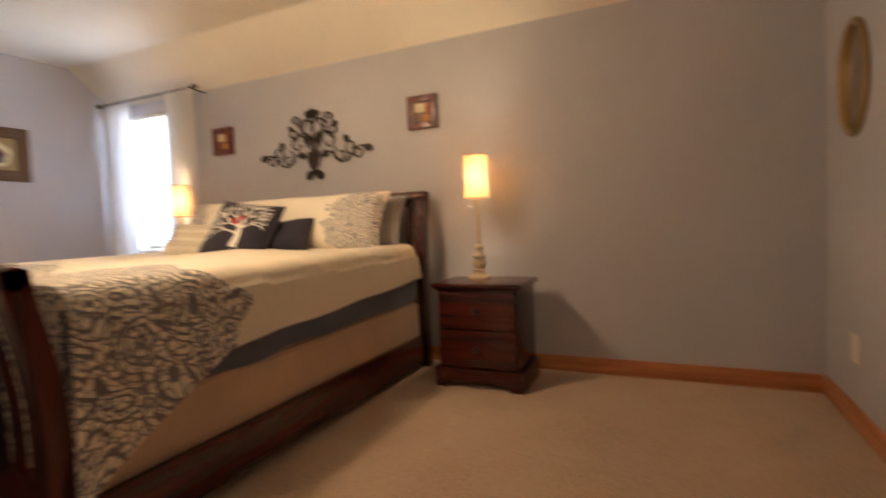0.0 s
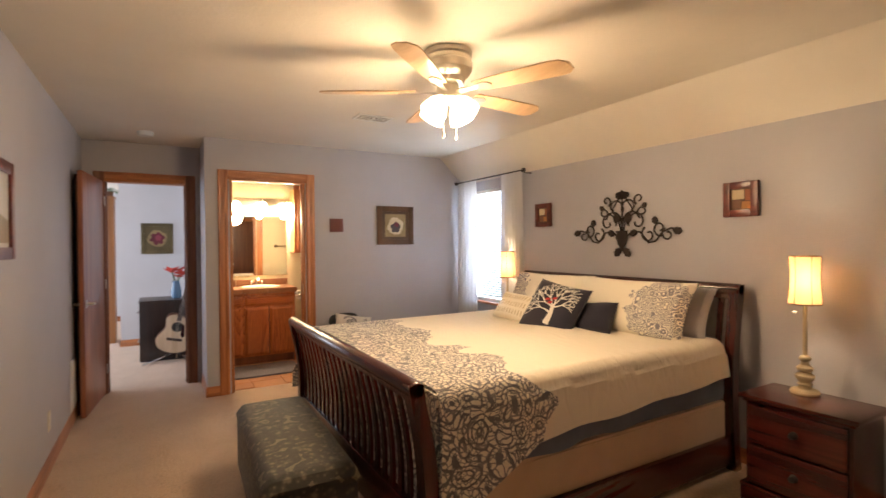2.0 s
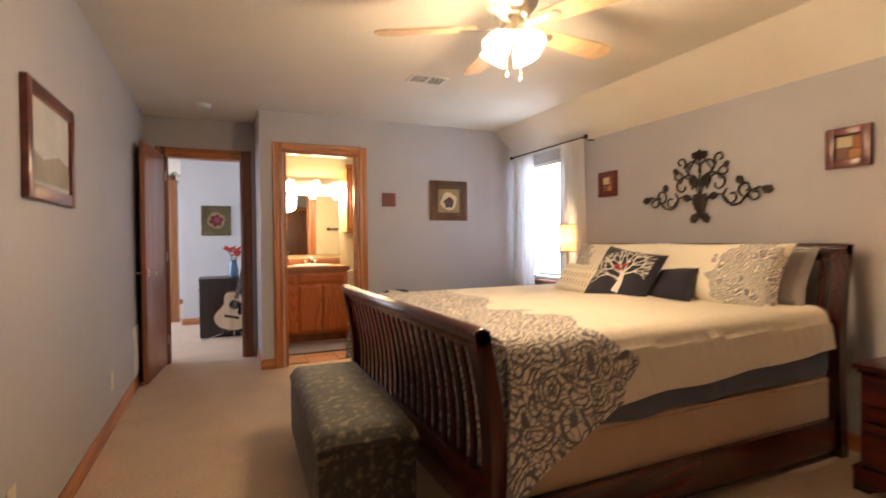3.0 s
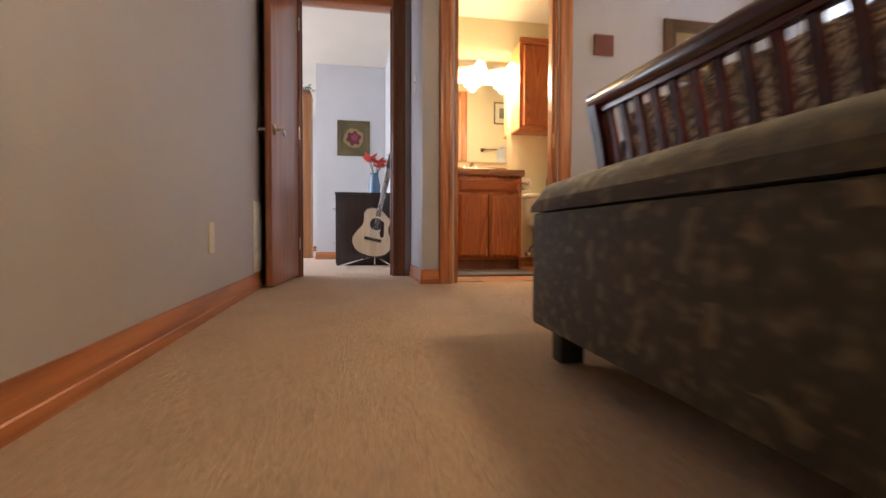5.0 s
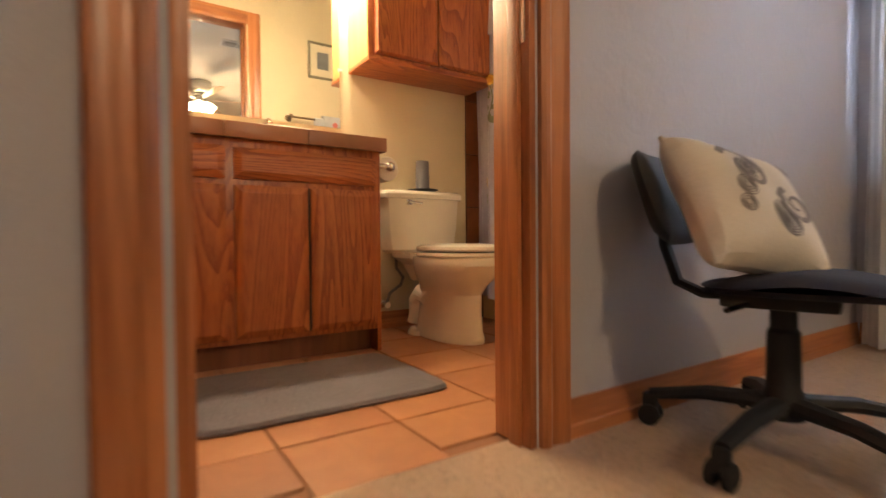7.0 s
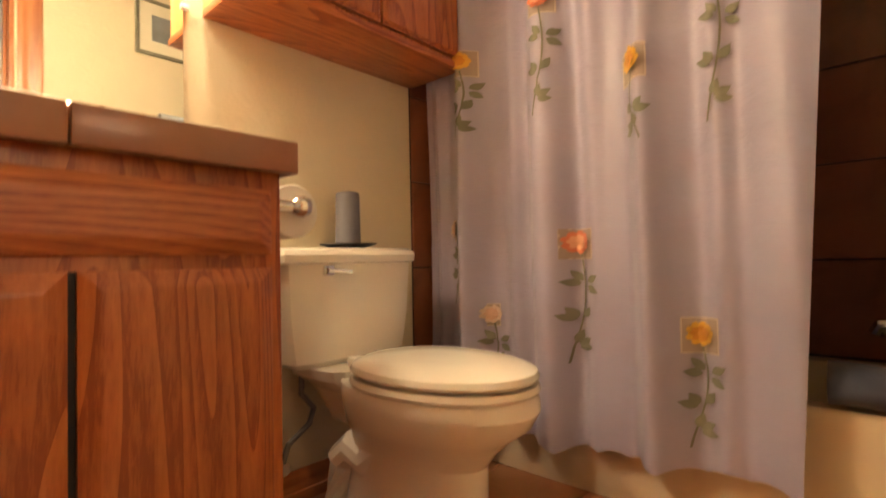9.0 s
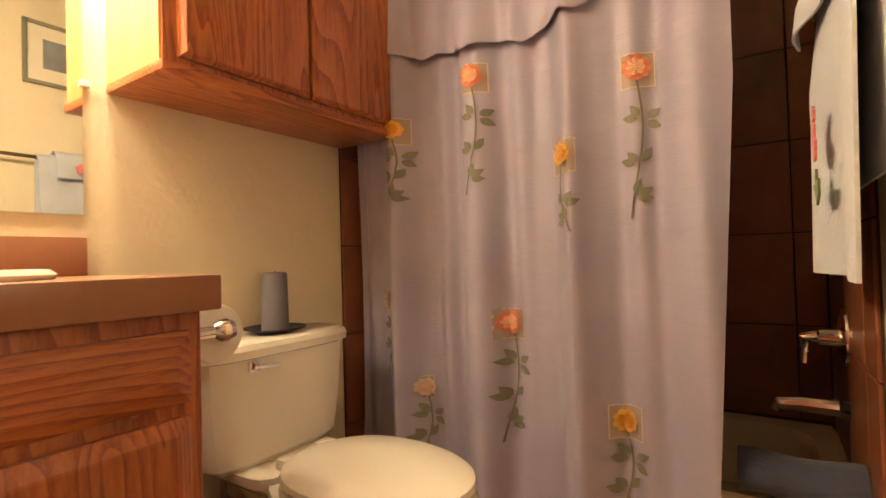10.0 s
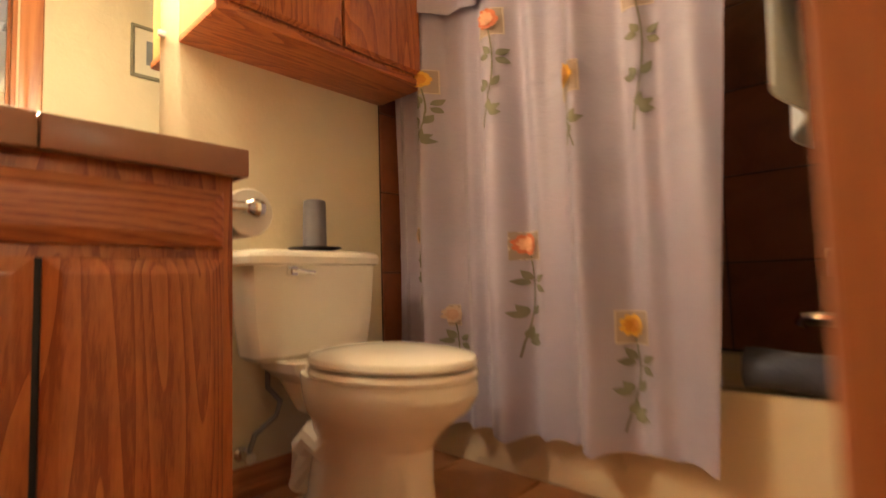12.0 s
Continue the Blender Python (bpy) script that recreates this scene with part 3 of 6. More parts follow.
def sleigh(y, out, top, foot=0.0):
    """Centre line of a curved end panel in y and z; its top rolls outwards."""
    def at(v):
        z = foot + (top - foot) * v
        return y + out * (0.036 * max(0.0, (v - 0.45) / 0.55) ** 2 - 0.030 * math.sin(math.pi * min(1, v * 1.1))), z
    return at


def end_panel(y, out, top, slats, rail_low):
    at = sleigh(y, out, top)
    for x in (BX0 + 0.03, BX1 - 0.03):
        bm = bmesh.new()
        sheet(bm, 4, 24, lambda u, v: (x + (-0.03, 0.03, 0.03, -0.03)[int(u * 4 + 0.5) % 4], at(v)[0] + (-1, -1, 1, 1)[int(u * 4 + 0.5) % 4] * (0.030 + 0.012 * max(0, v - 0.8)), at(v)[1]), True)
        bm.verts.ensure_lookup_table()
        bm.faces.new(bm.verts[-4:])
        bm.faces.new(bm.verts[:4])
        part("post", bm, CHERRY["z"], bed)
    yt, zt = at(0.97)
    bm = lathe(bmesh.new(), [(0.030, BX0 + 0.0), (0.036, BX0 + 0.012), (0.036, BX1 - 0.012), (0.030, BX1)], (0, 0, 0), 20, None)
    bmesh.ops.transform(bm, matrix=Matrix.Translation((0, yt, zt + 0.004)) @ Matrix.Rotation(radians(90), 4, "Y"), verts=bm.verts)
    part("top_rail", bm, CHERRY["x"], bed)
    v_hi, v_lo = 0.94, rail_low / top
    y1, z1 = at(v_hi)
    part("upper_rail", boxed((BX0 + 0.06, y1 - 0.016, z1 - 0.022), (BX1 - 0.06, y1 + 0.016, zt + 0.01), 0.004), CHERRY["x"], bed)
    part("lower_rail", boxed((BX0 + 0.06, y - 0.022 - 0.03 * out, 0.10), (BX1 - 0.06, y + 0.022 - 0.03 * out, rail_low), 0.004), CHERRY["x"], bed)
    for k in range(slats):
        x = BX0 + 0.06 + (BX1 - BX0 - 0.12) * (k + 0.5) / slats
        bm = bmesh.new()
        sheet(bm, 4, 14, lambda u, v: (x + (-0.017, 0.017, 0.017, -0.017)[int(u * 4 + 0.5) % 4], at(v_lo + (v_hi - v_lo) * v)[0] + (-1, -1, 1, 1)[int(u * 4 + 0.5) % 4] * 0.008, at(v_lo + (v_hi - v_lo) * v)[1]), True)
        part("slat", bm, CHERRY["z"], bed)


end_panel(BY0 + 0.03, -1, 0.855, 21, 0.30)
end_panel(2.885, 1, 1.13, 17, 0.42)
for x in (BX0 + 0.015, BX1 - 0.045):
    part("side_rail", boxed((x, BY0 + 0.05, 0.045), (x + 0.03, 2.86, 0.215), 0.004), CHERRY["y"], bed)
BOX_CLOTH = fabric("box_spring_cloth", (0.56, 0.40, 0.27), 0.06)
SHEET_BLUE = fabric("grey_blue_sheet", (0.13, 0.15, 0.205), 0.15)
spring = thing("box_spring", (-1.69, 1.84, 0.19), "tan cloth box spring in the bed frame", "box spring")
part("cloth_body", boxed((BX0 + 0.05, 0.835, 0.19), (BX1 - 0.05, 2.84, 0.425), 0.02), BOX_CLOTH, spring)
loop = [(BX0 + 0.052, 0.837), (BX1 - 0.052, 0.837), (BX1 - 0.052, 2.838), (BX0 + 0.052, 2.838)]
for (xa, ya), (xb, yb) in zip(loop, loop[1:] + loop[:1]):
    part("piping", tube(bmesh.new(), [(xa, ya, 0.405), ((xa + xb) / 2, (ya + yb) / 2, 0.405), (xb, yb, 0.405)], 0.005, 6), BOX_CLOTH, spring)


def mattress_place():
    bm = boxed((BX0 + 0.045, 0.84, 0.425), (BX1 - 0.045, 2.84, 0.735), 0.05)
    return bm


single("mattress", mattress_place(), SHEET_BLUE, "thick mattress in a grey-blue fitted sheet", "mattress")
drop_bm = sheet(bmesh.new(), 80, 6, lambda u, v: (BX1 - 0.040 + 0.006 * math.sin(u * 40) * (1 - v) + 0.004 * math.sin(u * 17), 0.82 + 1.98 * u, 0.41 + 0.06 * u * (1 - v) + 0.24 * v - 0.012 * math.sin(u * 25) * (1 - v)))
single("blue_sheet", drop_bm, SHEET_BLUE, "grey-blue sheet edge hanging below the comforter", "bed sheet", thick=0.004)


def comforter_material():
    m, nt, b = material("comforter_cotton", 0.85)
    v = coords(nt)
    cream, ink, ink2 = (0.80, 0.735, 0.61, 1), (0.075, 0.072, 0.092, 1), (0.24, 0.225, 0.24, 1)
    sep = nt.nodes.new("ShaderNodeSeparateXYZ")
    nt.links.new(v, sep.inputs[0])

    def math_node(op, a, c=None, third=None):
        n = nt.nodes.new("ShaderNodeMath")
        n.operation = op
        for k, value in enumerate((a, c, third)):
            if value is None:
                continue
            if isinstance(value, (int, float)):
                n.inputs[k].default_value = value
            else:
                nt.links.new(value, n.inputs[k])
        return n.outputs[0]

    warp = node(nt, "ShaderNodeTexNoise", Scale=5.0, Detail=2.0)
    nt.links.new(v, warp.inputs["Vector"])
    wadd = node(nt, "ShaderNodeVectorMath")
    wadd.operation = "MULTIPLY_ADD"
    nt.links.new(warp.outputs["Color"], wadd.inputs[0])
    wadd.inputs[1].default_value = (0.16, 0.16, 0.16)
    nt.links.new(v, wadd.inputs[2])
    big = node(nt, "ShaderNodeTexVoronoi", Scale=8.0)
    nt.links.new(wadd.outputs[0], big.inputs["Vector"])
    rings = math_node("FRACT", math_node("MULTIPLY", big.outputs["Distance"], 5.2))
    line1 = math_node("LESS_THAN", math_node("ABSOLUTE", math_node("SUBTRACT", rings, 0.5)), 0.17)
    small = node(nt, "ShaderNodeTexVoronoi", Scale=34.0)
    small.feature = "DISTANCE_TO_EDGE"
    nt.links.new(wadd.outputs[0], small.inputs["Vector"])
    line2 = math_node("LESS_THAN", small.outputs["Distance"], 0.085)
    dots = node(nt, "ShaderNodeTexVoronoi", Scale=62.0)
    nt.links.new(wadd.outputs[0], dots.inputs["Vector"])
    line3 = math_node("MULTIPLY", math_node("LESS_THAN", dots.outputs["Distance"], 0.28), math_node("GREATER_THAN", rings, 0.7))
    ink_mask = math_node("MAXIMUM", math_node("MAXIMUM", line1, math_node("MULTIPLY", line2, 0.85)), line3)
    edge = node(nt, "ShaderNodeTexVoronoi", Scale=4.2)
    nt.links.new(v, edge.inputs["Vector"])
    border = math_node("MULTIPLY_ADD", edge.outputs["Distance"], -0.30, sep.outputs[1])
    border = math_node("MULTIPLY_ADD", sep.outputs[0], 0.06, border)
    inside = math_node("LESS_THAN", border, BORDER)
    mask = math_node("MULTIPLY", ink_mask, inside)
    mix1 = node(nt, "ShaderNodeMix")
    mix1.data_type = "RGBA"
    nt.links.new(noise_tex(nt, v, 7.0, 3.0), mix1.inputs["Factor"])
    mix1.inputs[6].default_value, mix1.inputs[7].default_value = ink, ink2
    mix2 = node(nt, "ShaderNodeMix")
    mix2.data_type = "RGBA"
    nt.links.new(mask, mix2.inputs["Factor"])
    mix2.inputs[6].default_value = cream
    nt.links.new(mix1.outputs[2], mix2.inputs[7])
    nt.links.new(mix2.outputs[2], b.inputs["Base Color"])
    wr = noise_tex(nt, coords(nt, (1, 2.2, 1)), 4.0, 5.0, 0.6, 1.0)
    mixh = math_node("MULTIPLY_ADD", noise_tex(nt, v, 240, 2.0), 0.05, wr)
    bump(nt, b, mixh, 0.5, 0.03)
    b.inputs["Sheen Weight"].default_value = 0.15
    return m


BORDER = -0.60
COMFORTER = comforter_material()


def comforter_place(u, v):
    y = 0.825 + 1.98 * v
    hang_e = 0.14 + 0.09 * (1 - v) + 0.27 * max(0, 1 - v / 0.24) ** 1.2
    hang_w = 0.46 + 0.10 * max(0, 1 - v / 0.3)
    half, r = 0.975, 0.075
    flat, arc = half * 2 - 2 * r, r * math.pi / 2
    total = hang_w + arc + flat + arc + hang_e
    s = u * total
    cx = -1.69
    puff = 0.020 * math.sin(3.1 * y + 1) * math.sin(2.2 * u * 6) + 0.012 * noise.noise((s * 3, y * 3, 0))
    rip = noise.noise((y * 5.0, 0.3, 0.5))
    if s < hang_w:
        d = hang_w - s
        fold = 0.025 * math.sin(y * 14 + 1.0) * (d / hang_w)
        e = min(d, 0.42)
        p = (cx - half + 0.02 - (0.80 - 0.72 * min(1, v * 2.5)) * e * (0.95 + 0.05 * rip) - 0.05 * (d - e) + fold, y - 0.16 * e * max(0, 1 - v / 0.15), 0.80 - r - 0.74 * e - 0.98 * (d - e))
    elif s < hang_w + arc:
        a = (s - hang_w) / r
        p = (cx - half + r - r * math.cos(a), y, 0.80 - r + r * math.sin(a))
    elif s < hang_w + arc + flat:
        w = (s - hang_w - arc) / flat
        p = (cx - half + r + (s - hang_w - arc), y, 0.80 + puff * math.sin(math.pi * w))
    elif s < hang_w + 2 * arc + flat:
        a = (s - hang_w - arc - flat) / r
        p = (cx + half - r + r * math.sin(a), y, 0.80 - r + r * math.cos(a))
    else:
        d = s - (hang_w + 2 * arc + flat)
        fold = 0.018 * math.sin(y * 11) * (d / 0.3) + 0.02 * rip * d / 0.3
        p = (cx + half + 0.012 + 0.16 * d + fold, y - 0.10 * d * max(0, 1 - v / 0.2), 0.80 - r - d)
    return p


spread = thing("comforter", (-1.71, 1.83, 0.20), "cream comforter with grey paisley border spread over the bed", "comforter")
part("top_panel", sheet(bmesh.new(), 150, 110, comforter_place), COMFORTER, spread, thick=0.018)
part("foot_drop", sheet(bmesh.new(), 90, 24, lambda u, v: (-2.65 + 1.92 * u, 0.812 + 0.007 * math.sin(26 * u) * (1 - v) + 0.004 * math.sin(61 * u), 0.24 + 0.545 * v)), COMFORTER, spread, "paisley foot end tucked behind the footboard", thick=0.012)


# ---- pillows ----
def pillow_frame(centre, w, h, t, lean, spin=0.0, roll=0.0):
    m = Matrix.Translation(centre) @ Matrix.Rotation(radians(spin), 4, "Z") @ Matrix.Rotation(radians(-lean), 4, "X") @ Matrix.Rotation(radians(roll), 4, "Y")

    def on(u, v, side=-1, off=0.0):
        """u, v in -1..1 over the cushion; side -1 is its front."""
        pu = u * (1 - 0.07 * (1 - v * v))
        pv = v * (1 - 0.07 * (1 - u * u))
        bulge = ((1 - u ** 4) * (1 - v ** 4)) ** 0.55 * (1 + 0.06 * math.sin(5 * u + 3 * v + w * 9))
        return m @ Vector((pu * w / 2, side * (t / 2 * bulge + 0.004 + off), pv * h / 2))
    return on


def pillow_mesh(on, n=26):
    bm = bmesh.new()
    for side in (-1, 1):
        sheet(bm, n, n, lambda u, v: on(2 * u - 1, 2 * v - 1, side))
    bmesh.ops.remove_doubles(bm, verts=bm.verts, dist=0.002)
    front = {}
    rim = [e for e in bm.edges if len(e.link_faces) == 1]
    if rim:
        bmesh.ops.bridge_loops(bm, edges=rim)
    return bm


def ribbon(bm, on, path, width, off=0.0035):
    """A flat strip laid on a cushion along a path of (u, v)."""
    pts = [Vector(p) for p in path]
    rows = []
    for n, p in enumerate(pts):
        d = pts[min(n + 1, len(pts) - 1)] - pts[max(n - 1, 0)]
        side = Vector((-d.y, d.x)).normalized()
        w = width(n / (len(pts) - 1)) if callable(width) else width
        rows.append([bm.verts.new(on(*(p + side * w), -1, off)), bm.verts.new(on(*(p - side * w), -1, off))])
    for a, b in zip(rows, rows[1:]):
        bm.faces.new((a[0], a[1], b[1], b[0]))


def pillow_print(c, ink, edge_u, scale, name):
    """A cream sham with a grey lace medallion spreading from one side."""
    m, nt, b = material(name, 0.85)
    v = coords(nt)
    d = nt.nodes.new("ShaderNodeVectorMath")
    d.operation = "DISTANCE"
    nt.links.new(v, d.inputs[0])
    d.inputs[1].default_value = edge_u
    vor = node(nt, "ShaderNodeTexVoronoi", Scale=scale)
    nt.links.new(v, vor.inputs["Vector"])
    mul = node(nt, "ShaderNodeMath")
    mul.operation = "MULTIPLY"
    mul.inputs[1].default_value = 5.0
    nt.links.new(vor.outputs["Distance"], mul.inputs[0])
    fr = node(nt, "ShaderNodeMath")
    fr.operation = "FRACT"
    nt.links.new(mul.outputs[0], fr.inputs[0])
    lace = ramp(nt, fr.outputs[0], [(0.42, (0, 0, 0)), (0.5, (1, 1, 1))])
    wob = node(nt, "ShaderNodeMath")
    wob.operation = "MULTIPLY_ADD"
    wob.inputs[1].default_value = 0.10
    nt.links.new(vor.outputs["Distance"], wob.inputs[0])
    nt.links.new(d.outputs["Value"], wob.inputs[2])
    inside = node(nt, "ShaderNodeMath")
    inside.operation = "LESS_THAN"
    inside.inputs[1].default_value = 0.265
    nt.links.new(wob.outputs[0], inside.inputs[0])
    both = node(nt, "ShaderNodeMath")
    both.operation = "MULTIPLY"
    nt.links.new(inside.outputs[0], both.inputs[0])
    nt.links.new(lace, both.inputs[1])
    mix = node(nt, "ShaderNodeMix")
    mix.data_type = "RGBA"
    nt.links.new(both.outputs[0], mix.inputs["Factor"])
    mix.inputs[6].default_value, mix.inputs[7].default_value = (*c, 1), (*ink, 1)
    nt.links.new(mix.outputs[2], b.inputs["Base Color"])
    bump(nt, b, noise_tex(nt, v, 9, 5.0), 0.3, 0.02)
    return m


CREAM = (0.80, 0.74, 0.62)
CREAM_CLOTH = fabric("cream_cotton", CREAM, 0.05)
NAVY_CLOTH = fabric("navy_cotton", (0.018, 0.016, 0.03), 0.2)
GREY_CLOTH = fabric("grey_cotton", (0.36, 0.34, 0.35), 0.1)
INK = (0.20, 0.19, 0.22)

on = pillow_frame((-1.157, 2.801, 0.935), 0.72, 0.36, 0.16, 22)
single("pillow", pillow_mesh(on), GREY_CLOTH, "plain grey bed pillow leaning on the headboard", "pillow", "bed pillows")
on = pillow_frame((-1.307, 2.651, 0.945), 0.94, 0.42, 0.20, 24)
sham = single("pillow", pillow_mesh(on), pillow_print(CREAM, INK, (0.30, -0.06, 0.20), 20.0, "sham_print_a"), "cream pillow sham with a grey lace medallion", "pillow", "bed pillows")
on = pillow_frame((-2.125, 2.661, 0.945), 0.90, 0.42, 0.20, 24)
single("pillow", pillow_mesh(on), pillow_print(CREAM, INK, (-0.36, -0.06, 0.20), 20.0, "sham_print_b"), "cream pillow sham with grey lace at one end", "pillow", "bed pillows")
on = pillow_frame((-1.890, 2.455, 0.915), 0.46, 0.34, 0.15, 30, 4)
cush = thing("cushion", on(0, -1), "pale cushion with dusky blue feather print", "cushion", "bed cushions")
part("cover", pillow_mesh(on), CREAM_CLOTH, cush)
FEATHER = fabric("feather_blue", (0.10, 0.11, 0.16), 0.3)
bm = bmesh.new()
for u0, v0, a in ((-0.5, -0.1, 0.9), (-0.1, 0.2, 0.8), (0.35, 0.45, 0.7), (0.5, -0.1, 1.0), (0.1, -0.45, 0.8)):
    ribbon(bm, on, [(u0 + 0.5 * k / 8 * math.cos(a), v0 + 0.5 * k / 8 * math.sin(a)) for k in range(9)], lambda s: 0.16 * math.sin(math.pi * s) ** 0.7 + 0.005)
part("feather_print", bm, FEATHER, cush, thick=0.001)

on = pillow_frame((-1.424, 2.436, 0.875), 0.34, 0.24, 0.12, 35, 8, -6)
single("cushion", pillow_mesh(on), NAVY_CLOTH, "small plain navy cushion behind the tree cushion", "cushion", "bed cushions")
on = pillow_frame((-2.125, 2.342, 0.875), 0.46, 0.25, 0.12, 38, 2, 3)
cush = thing("cushion", on(0, -1), "cream cushion with rows of small raised tufts", "cushion", "bed cushions")
part("cover", pillow_mesh(on), CREAM_CLOTH, cush)
TUFT = fabric("tuft_gold", (0.52, 0.43, 0.28), 0.1)
bm = bmesh.new()
for r in range(3):
    for k in range(12):
        u, v = -0.82 + 1.64 * k / 11, -0.55 + 0.55 * r
        ribbon(bm, on, [(u, v - 0.17), (u + 0.02, v), (u, v + 0.17)], 0.022)
part("tufts", bm, TUFT, cush, thick=0.002)

on = pillow_frame((-1.645, 2.286, 0.915), 0.46, 0.43, 0.14, 33, 10, 9)
cush = thing("cushion", on(0, -1), "navy cushion printed with a white bare tree and red birds", "cushion", "bed cushions")
part("cover", pillow_mesh(on), NAVY_CLOTH, cush)
TREE_WHITE = fabric("print_white", (0.75, 0.72, 0.66), 0.05)
RED = fabric("print_red", (0.5, 0.03, 0.03), 0.1)
rng = random.Random(5)
bm = bmesh.new()


def twig(u, v, a, length, width, depth):
    path = [(u, v)]
    for k in range(5):
        a2 = a + rng.uniform(-0.25, 0.25)
        u, v = u + length / 5 * math.cos(a2), v + length / 5 * math.sin(a2)
        if abs(u) > 0.92 or abs(v) > 0.92:
            break
        path.append((u, v))
    if len(path) > 1:
        ribbon(bm, on, path, lambda s: width * (1 - 0.5 * s))
    if depth:
        for da in (-0.62, -0.15, 0.55)[: 3 if depth > 1 else 2]:
            twig(u, v, a + da + rng.uniform(-0.2, 0.2), length * 0.72, width * 0.58, depth - 1)


ribbon(bm, on, [(0.25, -0.93), (0.22, -0.6), (0.25, -0.3), (0.2, 0.0)], lambda s: 0.13 - 0.06 * s)
for a, l in ((2.75, 0.42), (2.2, 0.40), (1.6, 0.40), (1.05, 0.40), (0.45, 0.34), (3.0, 0.45)):
    twig(0.21, -0.22 if a > 2.9 else 0.0, a, l, 0.035, 3)
part("tree_print", bm, TREE_WHITE, cush, "white printed tree", thick=0.001)
bm = bmesh.new()
for u, v in ((-0.12, 0.22), (0.02, 0.12), (0.14, 0.3)):
    ribbon(bm, on, [(u - 0.09, v - 0.03), (u - 0.03, v), (u + 0.04, v + 0.02), (u + 0.1, v + 0.07)], lambda s: 0.05 * math.sin(math.pi * min(0.98, s + 0.05)) + 0.008, 0.006)
part("bird_print", bm, RED, cush, "red printed birds", thick=0.001)

# ---- storage bench ----
def brocade():
    m, nt, b = material("bench_brocade", 0.7)
    v = coords(nt)
    v1 = node(nt, "ShaderNodeTexVoronoi", Scale=17.0, Randomness=1.0)
    nt.links.new(v, v1.inputs["Vector"])
    mul = node(nt, "ShaderNodeMath")
    mul.operation = "MULTIPLY"
    mul.inputs[1].default_value = 1.3
    nt.links.new(v1.outputs["Distance"], mul.inputs[0])
    fr = node(nt, "ShaderNodeMath")
    fr.operation = "FRACT"
    nt.links.new(mul.outputs[0], fr.inputs[0])
    v2 = node(nt, "ShaderNodeTexVoronoi", Scale=38.0, Randomness=0.8)
    nt.links.new(v, v2.inputs["Vector"])
    add = node(nt, "ShaderNodeMath")
    add.operation = "MULTIPLY"
    nt.links.new(fr.outputs[0], add.inputs[0])
    nt.links.new(v2.outputs["Distance"], add.inputs[1])
    nt.links.new(ramp(nt, add.outputs[0], [(0.06, (0.15, 0.125, 0.078)), (0.15, (0.066, 0.057, 0.040)), (0.3, (0.036, 0.032, 0.025))]), b.inputs["Base Color"])
    bump(nt, b, noise_tex(nt, v, 160, 3.0), 0.5, 0.004)
    b.inputs["Sheen Weight"].default_value = 0.1
    return m


BROCADE = brocade()
bench = thing("storage_bench", (-1.575, 0.42, 0), "grey-olive brocade storage bench at the foot of the bed", "bench")
bm = boxed((-2.16, 0.222, 0.080), (-1.03, 0.61, 0.375), 0.012)
part("body", bm, BROCADE, bench)


def cushion_top(u, v):
    x, y = -2.162 + 1.14 * u, 0.218 + 0.402 * v
    e = min(u, 1 - u) * 1.14, min(v, 1 - v) * 0.402
    r = 0.045
    drop = sum((r - min(r, d)) ** 2 / r for d in e)
    return (x, y, 0.452 + 0.022 * math.sin(math.pi * u) * math.sin(math.pi * v) - min(drop, 0.06))


bm = sheet(bmesh.new(), 48, 28, cushion_top)
rim = [e for e in bm.edges if len(e.link_faces) == 1]
low = bmesh.ops.extrude_edge_only(bm, edges=rim)["geom"]
for q in low:
    if isinstance(q, bmesh.types.BMVert):
        q.co.z = 0.378
bmesh.ops.contextual_create(bm, geom=[q for q in low if isinstance(q, bmesh.types.BMEdge)])
part("lid", bm, BROCADE, bench, "padded hinged lid")
for x in (-2.08, -1.12):
    for y in (0.27, 0.545):
        part("leg", boxed((x, y - 0.02, 0), (x + 0.06, y + 0.04, 0.082), 0.004), BLACK, bench, "short black block foot")
bench.rotation_euler = (0, 0, radians(-2.2))


